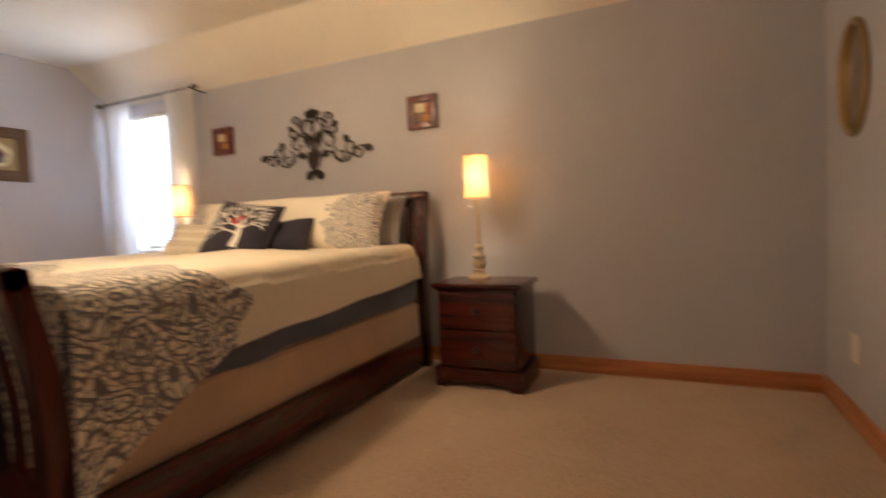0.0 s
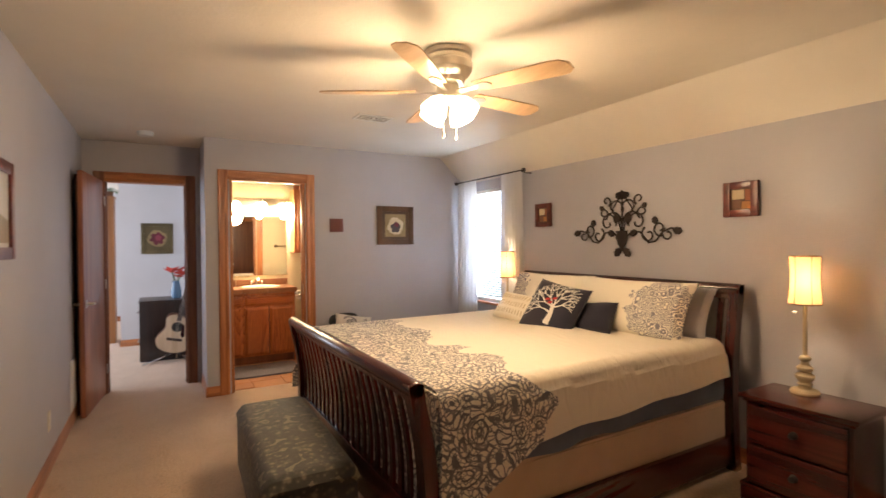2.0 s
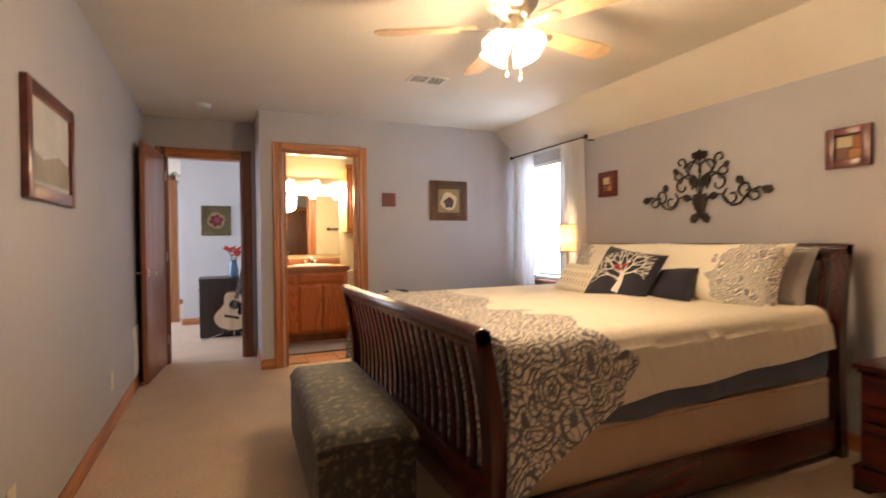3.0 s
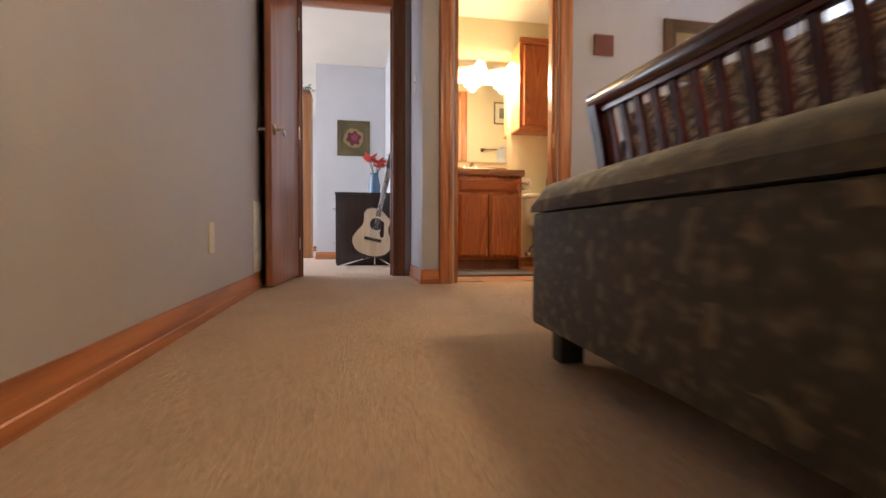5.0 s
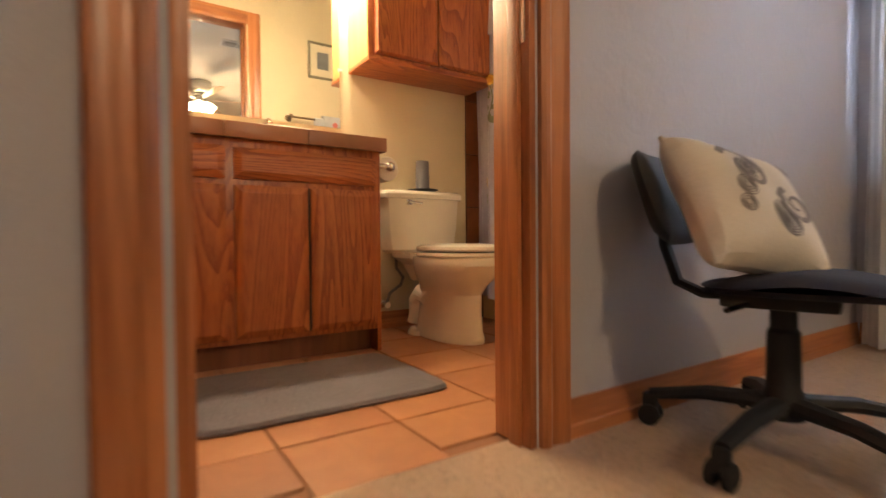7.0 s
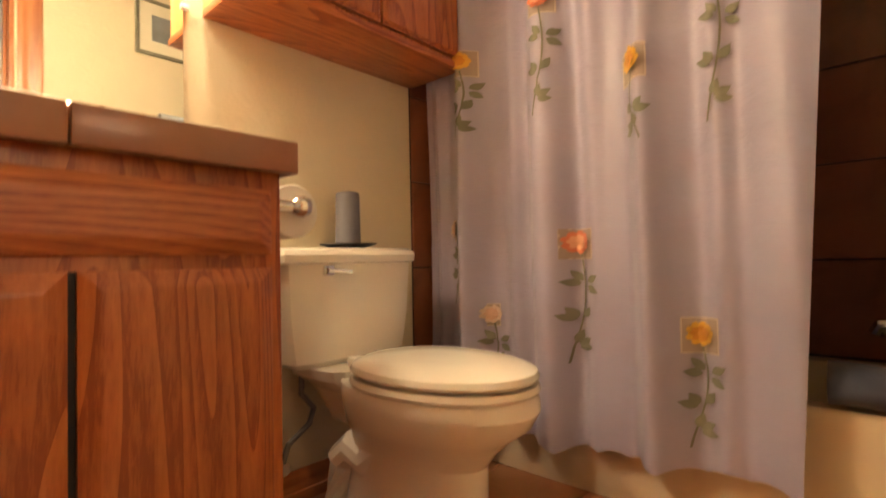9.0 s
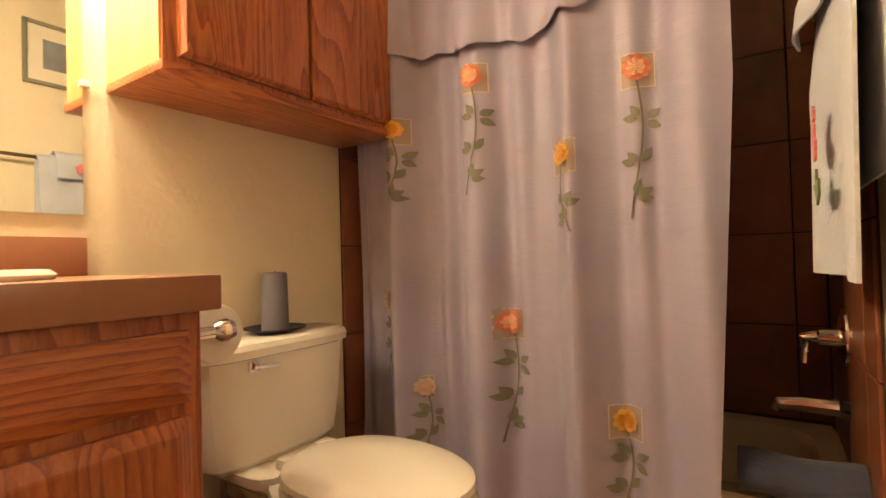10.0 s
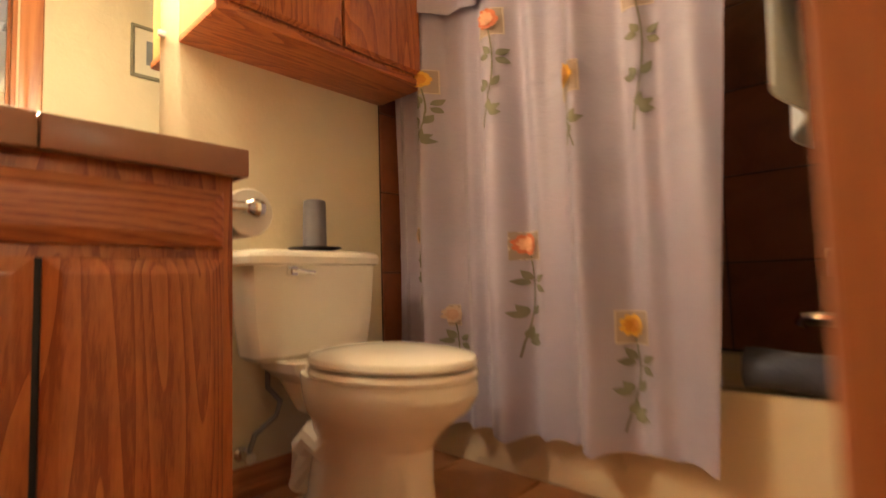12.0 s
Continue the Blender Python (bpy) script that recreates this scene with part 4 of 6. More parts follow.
# ---- nightstands and lamps ----
def nightstand(x0, x1, y0, y1):
    ob = thing("nightstand", ((x0 + x1) / 2, (y0 + y1) / 2, 0), "dark cherry two-drawer nightstand beside the bed", "nightstand", "bedside nightstands")
    part("body", boxed((x0 + 0.02, y0 + 0.02, 0.10), (x1 - 0.02, y1, 0.555), 0.003), CHERRY["z"], ob)
    bm = boxed((x0 - 0.008, y0 - 0.008, 0.560), (x1 + 0.008, y1, 0.585), 0.006)
    box(bm, (x0 + 0.008, y0 + 0.008, 0.545), (x1 - 0.008, y1, 0.560), 0.003)
    part("top", bm, CHERRY["x"], ob)
    bm = bmesh.new()
    z = lambda s: 0.0 if s < 0.14 or s > 0.86 else 0.012 + 0.028 * min(1, min(s - 0.14, 0.86 - s) / 0.12)
    n = 40
    pts = [(x0 + (x1 - x0) * k / n, y0, z(k / n)) for k in range(n + 1)] + [(x1, y0, 0.095), (x0, y0, 0.095)]
    extrude_outline(bm, pts, (0, 0.02, 0))
    part("plinth", bm, CHERRY["x"], ob)
    for x in (x0, x1 - 0.02):
        part("side_foot", boxed((x, y0 + 0.021, 0), (x + 0.02, y1, 0.095), 0.002), CHERRY["z"], ob)
    part("base_moulding", boxed((x0 - 0.004, y0 - 0.004, 0.094), (x1 + 0.004, y1, 0.112), 0.005), CHERRY["x"], ob)
    for k, (lo, hi) in enumerate(((0.122, 0.325), (0.338, 0.535))):
        d = part("drawer", boxed((x0 + 0.038, y0, lo), (x1 - 0.038, y0 + 0.03, hi), 0.006), CHERRY["x"], ob)
        cx = (x0 + x1) / 2
        bm = lathe(bmesh.new(), [(0.020, 0), (0.016, 0.004), (0.007, 0.010), (0.008, 0.018), (0.015, 0.024), (0.013, 0.031), (0.003, 0.033)], (cx, y0, (lo + hi) / 2), 16, Matrix.Rotation(radians(90), 4, "X"))
        part("knob", bm, IRON, d, "dark bronze knob")
    return ob


nightstand(-0.485, 0.025, 2.545, 2.90)
nightstand(-3.12, -2.78, 2.62, 2.90)
SHADE, nt, b = material("linen_shade", 0.9)
b.inputs["Base Color"].default_value = (0.66, 0.55, 0.40, 1)
bump(nt, b, noise_tex(nt, coords(nt), 220, 2.0), 0.3, 0.002)
tr = node(nt, "ShaderNodeBsdfTranslucent", Color=(0.80, 0.63, 0.45, 1))
mx = node(nt, "ShaderNodeMixShader", Fac=0.6)
nt.links.new(b.outputs[0], mx.inputs[1])
nt.links.new(tr.outputs[0], mx.inputs[2])
nt.links.new(mx.outputs[0], nt.nodes["Material Output"].inputs[0])
LAMP_BASE = plain("antique_cream_resin", (0.50, 0.40, 0.25), 0.5, grain=60, vary=0.25)
SHADE_TRIM = fabric("shade_trim", (0.20, 0.12, 0.06), 0.1)


def table_lamp(x, y, z):
    ob = thing("table_lamp", (x, y, z), "slim antique-cream table lamp, lit, on the nightstand", "table lamp", "bedside lamps")
    part("base", lathe(bmesh.new(), [(0.066, z), (0.068, z + 0.010), (0.060, z + 0.020), (0.034, z + 0.027), (0.028, z + 0.042), (0.037, z + 0.050), (0.026, z + 0.058), (0.030, z + 0.066), (0.044, z + 0.082), (0.045, z + 0.096), (0.030, z + 0.108), (0.024, z + 0.114), (0.037, z + 0.126), (0.038, z + 0.138), (0.022, z + 0.152), (0.018, z + 0.170), (0.028, z + 0.182), (0.026, z + 0.192), (0.013, z + 0.202)], (x, y, 0), 28), LAMP_BASE, ob)
    part("stem", lathe(bmesh.new(), [(0.011, z + 0.20), (0.009, z + 0.47), (0.012, z + 0.49), (0.013, z + 0.55)], (x, y, 0), 16), LAMP_BASE, ob)
    bm = bmesh.new()
    sheet(bm, 40, 8, lambda u, v: (x + (0.070 - 0.005 * v + 0.004 * math.cos(2 * math.pi * v)) * math.cos(2 * math.pi * u), y + (0.070 - 0.005 * v + 0.004 * math.cos(2 * math.pi * v)) * math.sin(2 * math.pi * u), z + 0.475 + 0.255 * v), True)
    sh = part("shade", bm, SHADE, ob, "lit cream linen drum shade", thick=0.002)
    for zz in (z + 0.473, z + 0.726):
        ring = [(0.0755 if zz < z + 0.6 else 0.0705, zz), (0.0705 if zz < z + 0.6 else 0.0715, zz + 0.003), (0.0755 if zz < z + 0.6 else 0.0705, zz + 0.007)]
        bm = bmesh.new()
        tube(bm, [(x + ring[0][0] * math.cos(k * math.pi / 16), y + ring[0][0] * math.sin(k * math.pi / 16), zz + 0.003) for k in range(33)], 0.0035, 6)
        part("trim", bm, SHADE_TRIM, sh, "dark brown trim")
    for k in range(6):
        a = k * math.pi / 3 + 0.3
        part("seam", tube(bmesh.new(), [(x + 0.0755 * math.cos(a), y + 0.0755 * math.sin(a), z + 0.478), (x + 0.0675 * math.cos(a), y + 0.0675 * math.sin(a), z + 0.60), (x + 0.071 * math.cos(a), y + 0.071 * math.sin(a), z + 0.725)], 0.0018, 5), SHADE_TRIM, sh)
    part("harp_spider", tube(bmesh.new(), [(x - 0.074, y, z + 0.70), (x, y, z + 0.705), (x + 0.074, y, z + 0.70)], 0.002, 6), NICKEL, ob)
    part("switch", lathe(bmesh.new(), [(0.004, -0.004), (0.010, 0), (0.011, 0.006), (0.006, 0.010)], (x - 0.04, y - 0.02, z + 0.425), 12), WHITE, ob, "white pull switch")
    return ob


table_lamp(-0.30, 2.82, 0.585)
table_lamp(-2.885, 2.83, 0.585)


# ---- pictures and wall art ----
def framed(name, origin, right, w, h, border, frame_mat, art, label, category="picture", depth=0.02, mat_border=0.0, extra=None):
    """A frame on a wall: origin at its middle on the wall face, `right` as one sees it."""
    r = Vector(right).normalized()
    up = Vector((0, 0, 1))
    out = r.cross(up)
    o = Vector(origin)
    ob = thing(name, o - up * h / 2, label, category)
    basis = Matrix((r, out, up)).transposed().to_4x4()
    basis.translation = o

    def slab(lo, hi, bev):
        bm = boxed(lo, hi, bev)
        bmesh.ops.transform(bm, matrix=basis, verts=bm.verts)
        return bm
    for sx in (-1, 1):
        part("frame_side", slab((min(sx * w / 2, sx * (w / 2 - border)), 0, -h / 2), (max(sx * w / 2, sx * (w / 2 - border)), depth, h / 2), 0.004), frame_mat, ob)
        part("frame_rail", slab((-w / 2 + border, 0, min(sx * h / 2, sx * (h / 2 - border))), (w / 2 - border, depth - 0.001, max(sx * h / 2, sx * (h / 2 - border))), 0.004), frame_mat, ob)
    canvas = part("canvas", slab((-w / 2 + border, 0.001, -h / 2 + border), (w / 2 - border, depth * 0.45, h / 2 - border), 0), art, ob)

    def blob(pts, mat, lift, pname):
        bm = extrude_outline(bmesh.new(), [(x, depth * 0.45 + lift, z) for x, z in pts], (0, 0.0012, 0))
        bmesh.ops.transform(bm, matrix=basis, verts=bm.verts)
        return part(pname, bm, mat, canvas, smooth=False)
    if extra:
        extra(blob)
    return ob


def petals(cx, cz, r, n, wob, seed):
    g = random.Random(seed)
    return [(cx + r * (1 + wob * math.sin(n * a) + g.uniform(-0.07, 0.07)) * math.cos(a), cz + r * (1 + wob * math.sin(n * a) + g.uniform(-0.07, 0.07)) * math.sin(a)) for a in [2 * math.pi * k / 36 for k in range(36)]]


BRONZE_FRAME = plain("bronze_frame", (0.11, 0.055, 0.025), 0.35, 0.2, vary=0.35)
GOLD_FRAME = plain("olive_gold_frame", (0.13, 0.10, 0.045), 0.4, 0.2, vary=0.35)
SEPIA = plain("sepia_canvas", (0.30, 0.22, 0.10), 0.7, vary=0.35)
UMBER = plain("umber_canvas", (0.10, 0.055, 0.025), 0.6, vary=0.5)
DARK_PAINT = plain("dark_oil_paint", (0.06, 0.045, 0.05), 0.6, vary=0.4)
WINE = plain("wine_paint", (0.14, 0.018, 0.03), 0.6, vary=0.5)
PALE = plain("pale_paint", (0.62, 0.53, 0.34), 0.6, vary=0.15)
RED_FRAME = wood("red_wood_frame", (0.07, 0.012, 0.010), (0.16, 0.032, 0.022), "x", 0.3)
MULBERRY = plain("mulberry_paint", (0.16, 0.045, 0.035), 0.5, vary=0.2)


def rose_a(blob):
    blob([(-0.125, -0.125), (0.125, -0.125), (0.125, 0.125), (-0.125, 0.125)], SEPIA, 0.001, "ground")
    blob(petals(0, -0.005, 0.095, 4, 0.06, 1), PALE, 0.003, "glow_patch")
    blob(petals(0.0, -0.02, 0.055, 5, 0.15, 2), DARK_PAINT, 0.005, "flower")
    blob(petals(0.012, 0.01, 0.028, 4, 0.15, 3), WINE, 0.007, "petal")


framed("framed_picture", (WEST_X, 2.128, 1.605), (0, 1, 0), 0.44, 0.425, 0.06, BRONZE_FRAME, UMBER, "bronze-framed flower painting on the grey wall", extra=rose_a)


def rose_b(blob):
    blob(petals(0, 0, 0.12, 4, 0.05, 4), SEPIA, 0.001, "glow_patch")
    blob(petals(0.0, 0.0, 0.085, 6, 0.14, 5), WINE, 0.003, "flower")
    blob(petals(0.01, 0.01, 0.04, 5, 0.15, 6), plain("rose_paint", (0.26, 0.04, 0.07), 0.6, vary=0.4), 0.005, "petal")


framed("framed_picture", (-7.15, -0.174, 1.507), (0, 1, 0), 0.40, 0.437, 0.045, GOLD_FRAME, GOLD_FRAME, "olive-gold framed picture of a red flower in the hall", extra=rose_b)
single("wall_plaque", boxed((WEST_X, 1.385, 1.53), (WEST_X + 0.018, 1.526, 1.668), 0.003), MULBERRY, "small square mulberry wall plaque", "plaque")


def squares(blob):
    blob([(-0.055, 0.0), (0.02, 0.0), (0.02, 0.06), (-0.055, 0.06)], PALE, 0.002, "cream_square")
    blob([(0.025, -0.01), (0.06, -0.01), (0.06, 0.06), (0.025, 0.06)], plain("rust_paint", (0.35, 0.12, 0.05), 0.6), 0.002, "rust_square")
    blob([(-0.055, -0.06), (0.0, -0.06), (0.0, -0.005), (-0.055, -0.005)], plain("brown_paint", (0.2, 0.10, 0.06), 0.6), 0.002, "brown_square")
    blob([(0.005, -0.06), (0.06, -0.06), (0.06, -0.015), (0.005, -0.015)], plain("amber_paint", (0.48, 0.22, 0.07), 0.6), 0.002, "amber_square")


for x in (-0.735, -2.56):
    framed("framed_picture", (x, NORTH_Y, 1.66), (1, 0, 0), 0.212, 0.220, 0.044, RED_FRAME, UMBER, "small dark red wooden frame with patchwork squares", depth=0.03, extra=squares)
LAND_A, LAND_B = plain("grey_sky_paint", (0.52, 0.52, 0.53), 0.5, vary=0.2), plain("field_paint", (0.30, 0.26, 0.20), 0.5, vary=0.4)
framed("framed_picture", (-1.75, SOUTH_Y, 1.567), (-1, 0, 0), 0.62, 0.45, 0.055, RED_FRAME, LAND_A, "dark wooden framed landscape print on the long wall", depth=0.025, extra=lambda blob: blob([(-0.25, -0.15), (0.25, -0.15), (0.25, -0.05), (0.1, -0.02), (-0.1, -0.06), (-0.25, -0.03)], LAND_B, 0.001, "field"))

art = thing("wall_art", (-1.644, NORTH_Y - 0.01, 1.35), "dark bronze scrolled metal wall art with urn and leaves", "wall art")
AY = NORTH_Y - 0.018
AX, AZ = -1.644, 1.452


def scroll(cx, cz, r0, r1, a0, a1, n=26):
    return [(cx + (r0 + (r1 - r0) * k / n) * math.cos(radians(a0 + (a1 - a0) * k / n)), AY, cz + (r0 + (r1 - r0) * k / n) * math.sin(radians(a0 + (a1 - a0) * k / n))) for k in range(n + 1)]


def leaf_shape(x, z, a, length, width):
    ca, sa = math.cos(radians(a)), math.sin(radians(a))
    pts = []
    for s in range(20):
        t = s / 10 if s <= 10 else (20 - s) / 10
        w = (1 if s <= 10 else -1) * width * math.sin(math.pi * t) ** 0.6 * (1 + 0.22 * math.cos(t * 18))
        d = length * t
        pts.append((x + d * ca - w * sa, AY - 0.006, z + d * sa + w * ca))
    return extrude_outline(bmesh.new(), pts, (0, 0.012, 0))


for s in (-1, 1):
    for cx, cz, r0, r1, a0, a1 in [(0.14, 0.10, 0.085, 0.018, 200, -190), (0.095, 0.10, 0.09, 0.08, 190, 60), (0.075, 0.215, 0.085, 0.02, 200, -60), (0.185, 0.175, 0.05, 0.014, 250, -110), (0.155, 0.275, 0.045, 0.012, 240, -100),
                                   (0.24, 0.0, 0.065, 0.016, 120, 480), (0.335, 0.045, 0.06, 0.016, 300, -80), (0.40, 0.0, 0.05, 0.014, 120, 470), (0.045, 0.14, 0.045, 0.012, -90, 240)]:
        pts = [(AX + s * (p[0]), p[1], AZ + p[2]) for p in scroll(cx, cz, r0, r1, a0, a1)]
        part("scroll", tube(bmesh.new(), pts, 0.0065, 6), IRON, art)
    part("scroll", tube(bmesh.new(), [(AX + s * x, AY, AZ + z) for x, z in ((0.03, -0.02), (0.10, 0.03), (0.17, 0.02), (0.24, -0.06), (0.30, -0.05), (0.36, 0.02), (0.43, 0.045), (0.49, 0.02))], 0.007, 6), IRON, art)
    for x, z, a, l, w in ((0.44, 0.03, -10, 0.075, 0.024), (0.30, 0.075, 100, 0.06, 0.022), (0.03, 0.10, 65, 0.07, 0.022), (0.075, 0.0, 25, 0.07, 0.024), (0.0, 0.29, 35, 0.075, 0.026), (0.02, -0.10, -55, 0.085, 0.028), (0.19, 0.20, 60, 0.05, 0.018)):
        part("leaf", leaf_shape(AX + s * x, AZ + z, a if s > 0 else 180 - a, l, w), IRON, art)
    part("stem", tube(bmesh.new(), [(AX, AY, AZ), (AX + s * 0.03, AY, AZ + 0.10), (AX + s * 0.10, AY, AZ + 0.20), (AX + s * 0.02, AY, AZ + 0.31)], 0.006, 6), IRON, art)
part("leaf", leaf_shape(AX, AZ + 0.28, 90, 0.075, 0.026), IRON, art)
part("stem", tube(bmesh.new(), [(AX, AY, AZ - 0.02), (AX, AY, AZ + 0.30)], 0.006, 6), IRON, art)
part("urn", lathe(bmesh.new(), [(0.012, -0.13), (0.018, -0.10), (0.040, -0.07), (0.058, -0.02), (0.050, 0.02), (0.062, 0.035)], (AX, AY - 0.004, AZ), 24, Matrix.Diagonal((1, 0.25, 1, 1))), IRON, art)

# Oval plaque; a dim mirror face stands in for its inner picture.
oval = thing("oval_wall_plaque", (EAST_X - 0.012, 2.62, 1.25), "small oval gilt-framed wall plaque with a dim mirror for its picture", "mirror")
ring = [(EAST_X - 0.012, 2.62 + 0.150 * math.cos(a), 1.445 + 0.225 * math.sin(a)) for a in [2 * math.pi * k / 48 for k in range(49)]]
part("frame", tube(bmesh.new(), ring, 0.014, 8), plain("antique_gold", (0.35, 0.24, 0.10), 0.35, 0.6, vary=0.3), oval)
part("glass", extrude_outline(bmesh.new(), [(EAST_X - 0.006, 2.62 + 0.143 * math.cos(a), 1.445 + 0.218 * math.sin(a)) for a in [2 * math.pi * k / 48 for k in range(48)]], (0.004, 0, 0)), plain("dim_mirror", (0.5, 0.42, 0.3), 0.15, 1.0, relief=0.1), oval)


# ---- wall fittings ----
def wall_plate(centre, axis, out, w, h, label, category, kind_of):
    c = Vector(centre)
    ob = thing(category.replace(" ", "_"), c - Vector((0, 0, h / 2)), label, category)
    n = Vector((out, 0, 0)) if axis == "x" else Vector((0, out, 0))
    s = Vector((0, 1, 0)) if axis == "x" else Vector((1, 0, 0))

    def b(ds, dz, t0, t1, bev):
        p, q = c - s * ds[0] + Vector((0, 0, dz[0])) + n * t0, c + s * ds[1] + Vector((0, 0, dz[1])) + n * t1
        return boxed([min(i, j) for i, j in zip(p, q)], [max(i, j) for i, j in zip(p, q)], bev)
    part("plate", b((w / 2, w / 2), (-h / 2, h / 2), 0, 0.005, 0.002), IVORY, ob)
    if kind_of == "outlet":
        for dz in (-0.02, 0.02):
            part("socket", b((0.014, 0.014), (dz - 0.012, dz + 0.012), 0.004, 0.007, 0.002), WHITE, ob)
    elif kind_of == "jack":
        part("socket", b((0.008, 0.008), (-0.01, 0.01), 0.004, 0.009, 0.002), BLACK, ob)
    else:
        part("toggle", b((0.005, 0.005), (-0.004, 0.014), 0.004, 0.014, 0.001), WHITE, ob)
    return ob


wall_plate((-1.28, SOUTH_Y, 0.302), "y", 1, 0.075, 0.118, "ivory phone jack plate low on the grey wall", "wall jack", "jack")
wall_plate((-2.92, SOUTH_Y, 0.302), "y", 1, 0.075, 0.118, "ivory electrical outlet on the grey wall", "outlet", "outlet")
wall_plate((EAST_X, 2.62, 0.33), "x", -1, 0.075, 0.118, "ivory electrical outlet on the end wall", "outlet", "outlet")
wall_plate((-4.33, 0.22, 1.37), "y", -1, 0.075, 0.118, "ivory light switch in the alcove", "light switch", "switch")
vent = thing("wall_vent", (-3.88, SOUTH_Y, 0.10), "white slatted return-air grille low on the wall", "vent")
part("frame", boxed((-4.00, SOUTH_Y, 0.10), (-3.76, SOUTH_Y + 0.008, 0.50), 0.003), WHITE, vent)
for k in range(17):
    part("slat", boxed((-3.98, SOUTH_Y + 0.006, 0.125 + 0.0215 * k), (-3.78, SOUTH_Y + 0.014, 0.138 + 0.0215 * k), 0.001), WHITE, vent)
# Added black panel; stands in for the dark gap beside the open door.
black_slab = single("dark_gap_panel", boxed((-4.14, SOUTH_Y + 0.016, 0.0), (-4.02, SOUTH_Y + 0.05, 2.0), 0.004), BLACK, "tall narrow black panel added for the dark gap behind the open door", "panel")

# ---- office chair ----
CX, CY = -3.69, 1.57
chair = thing("office_chair", (CX, CY, 0), "armless black office chair on casters against the wall", "office chair")
BLUE_SEAT = fabric("navy_seat_cloth", (0.012, 0.013, 0.03), 0.2, sheen=0.0)
for k in range(5):
    a = radians(58 + 72 * k)
    d = Vector((math.cos(a), math.sin(a), 0))
    leg = part("leg", tube(bmesh.new(), [Vector((CX, CY, 0.105)) + d * 0.03, Vector((CX, CY, 0.10)) + d * 0.15, Vector((CX, CY, 0.075)) + d * 0.275], lambda s: 0.026 - 0.008 * s, 8, 0.8), BLACK, chair)
    e = Vector((CX, CY, 0)) + d * 0.275
    bm = bmesh.new()
    for side in (-1, 1):
        n = Vector((-d.y, d.x, 0)) * side * 0.016
        mm = Matrix.Rotation(a, 4, "Z") @ Matrix.Rotation(radians(90), 4, "X")
        lathe(bm, [(0.020, -0.009), (0.026, -0.005), (0.026, 0.005), (0.020, 0.009)], e + n + Vector((0, 0, 0.026)), 16, mm)
    box(bm, e + Vector((-0.016, -0.016, 0.03)), e + Vector((0.016, 0.016, 0.078)), 0.005)
    part("caster", bm, BLACK, leg)
part("column", lathe(bmesh.new(), [(0.042, 0.075), (0.042, 0.12), (0.034, 0.14), (0.032, 0.26), (0.026, 0.27), (0.026, 0.325)], (CX, CY, 0), 20), BLACK, chair)
part("mechanism", boxed((CX - 0.08, CY - 0.11, 0.315), (CX + 0.08, CY + 0.10, 0.345), 0.008), BLACK, chair)
part("lever", tube(bmesh.new(), [(CX + 0.05, CY - 0.05, 0.325), (CX + 0.16, CY - 0.08, 0.318)], 0.006), BLACK, chair)
bm = bmesh.new()
for side, zz in ((1, 0.385), (-1, 0.345)):
    def seat_place(u, v, side=side, zz=zz):
        a, b = 2 * u - 1, 2 * v - 1
        k = 1 - 0.16 * a * a * b * b
        edge = max(abs(a), abs(b)) ** 6
        return (CX + 0.215 * a * (k - 0.07 * b * b), CY + 0.055 + 0.205 * b * k, zz - side * 0.020 * edge + 0.012 * math.cos(3 * b) * (side > 0))
    sheet(bm, 22, 22, seat_place)
bmesh.ops.remove_doubles(bm, verts=bm.verts, dist=0.0015)
bmesh.ops.bridge_loops(bm, edges=[e for e in bm.edges if len(e.link_faces) == 1])
part("seat", bm, BLUE_SEAT, chair, "dark navy padded seat")
part("back_bar", tube(bmesh.new(), [(CX, CY - 0.06, 0.335), (CX, CY - 0.16, 0.335), (CX, CY - 0.215, 0.36), (CX, CY - 0.245, 0.45), (CX, CY - 0.255, 0.56)], 0.026, 8, 0.5), BLACK, chair)
bm = bmesh.new()
for side in (1, -1):
    sheet(bm, 20, 16, lambda u, v: (CX + 0.185 * (2 * u - 1) * (1 - 0.14 * (2 * v - 1) ** 4), CY - 0.255 - 0.035 * (2 * v - 1) + 0.03 * (2 * u - 1) ** 2 + side * 0.026 * (1 - max(abs(2 * u - 1), abs(2 * v - 1)) ** 5), 0.565 + 0.115 * (2 * v - 1) * (1 - 0.18 * (2 * u - 1) ** 4)))
bmesh.ops.remove_doubles(bm, verts=bm.verts, dist=0.0015)
part("backrest", bm, BLACK, chair, "rounded black backrest")

chair.rotation_euler = (0, 0, radians(-74))
swing = Matrix.Translation((CX, CY, 0)) @ Matrix.Rotation(radians(-74), 4, "Z") @ Matrix.Translation((-CX, -CY, 0))
on0 = pillow_frame((CX + 0.01, CY - 0.075, 0.525), 0.37, 0.34, 0.13, 32, 160, 12)
on = lambda u, v, side=-1, off=0.0: swing @ on0(u, v, side, off)
cush = thing("cushion", (CX, CY - 0.08, 0.39), "off-white cushion with grey paisley swirls on the office chair", "cushion")
part("cover", pillow_mesh(on), fabric("off_white_linen", (0.68, 0.64, 0.56), 0.06, weave=120), cush)
PAISLEY = fabric("print_grey", (0.22, 0.20, 0.20), 0.25)


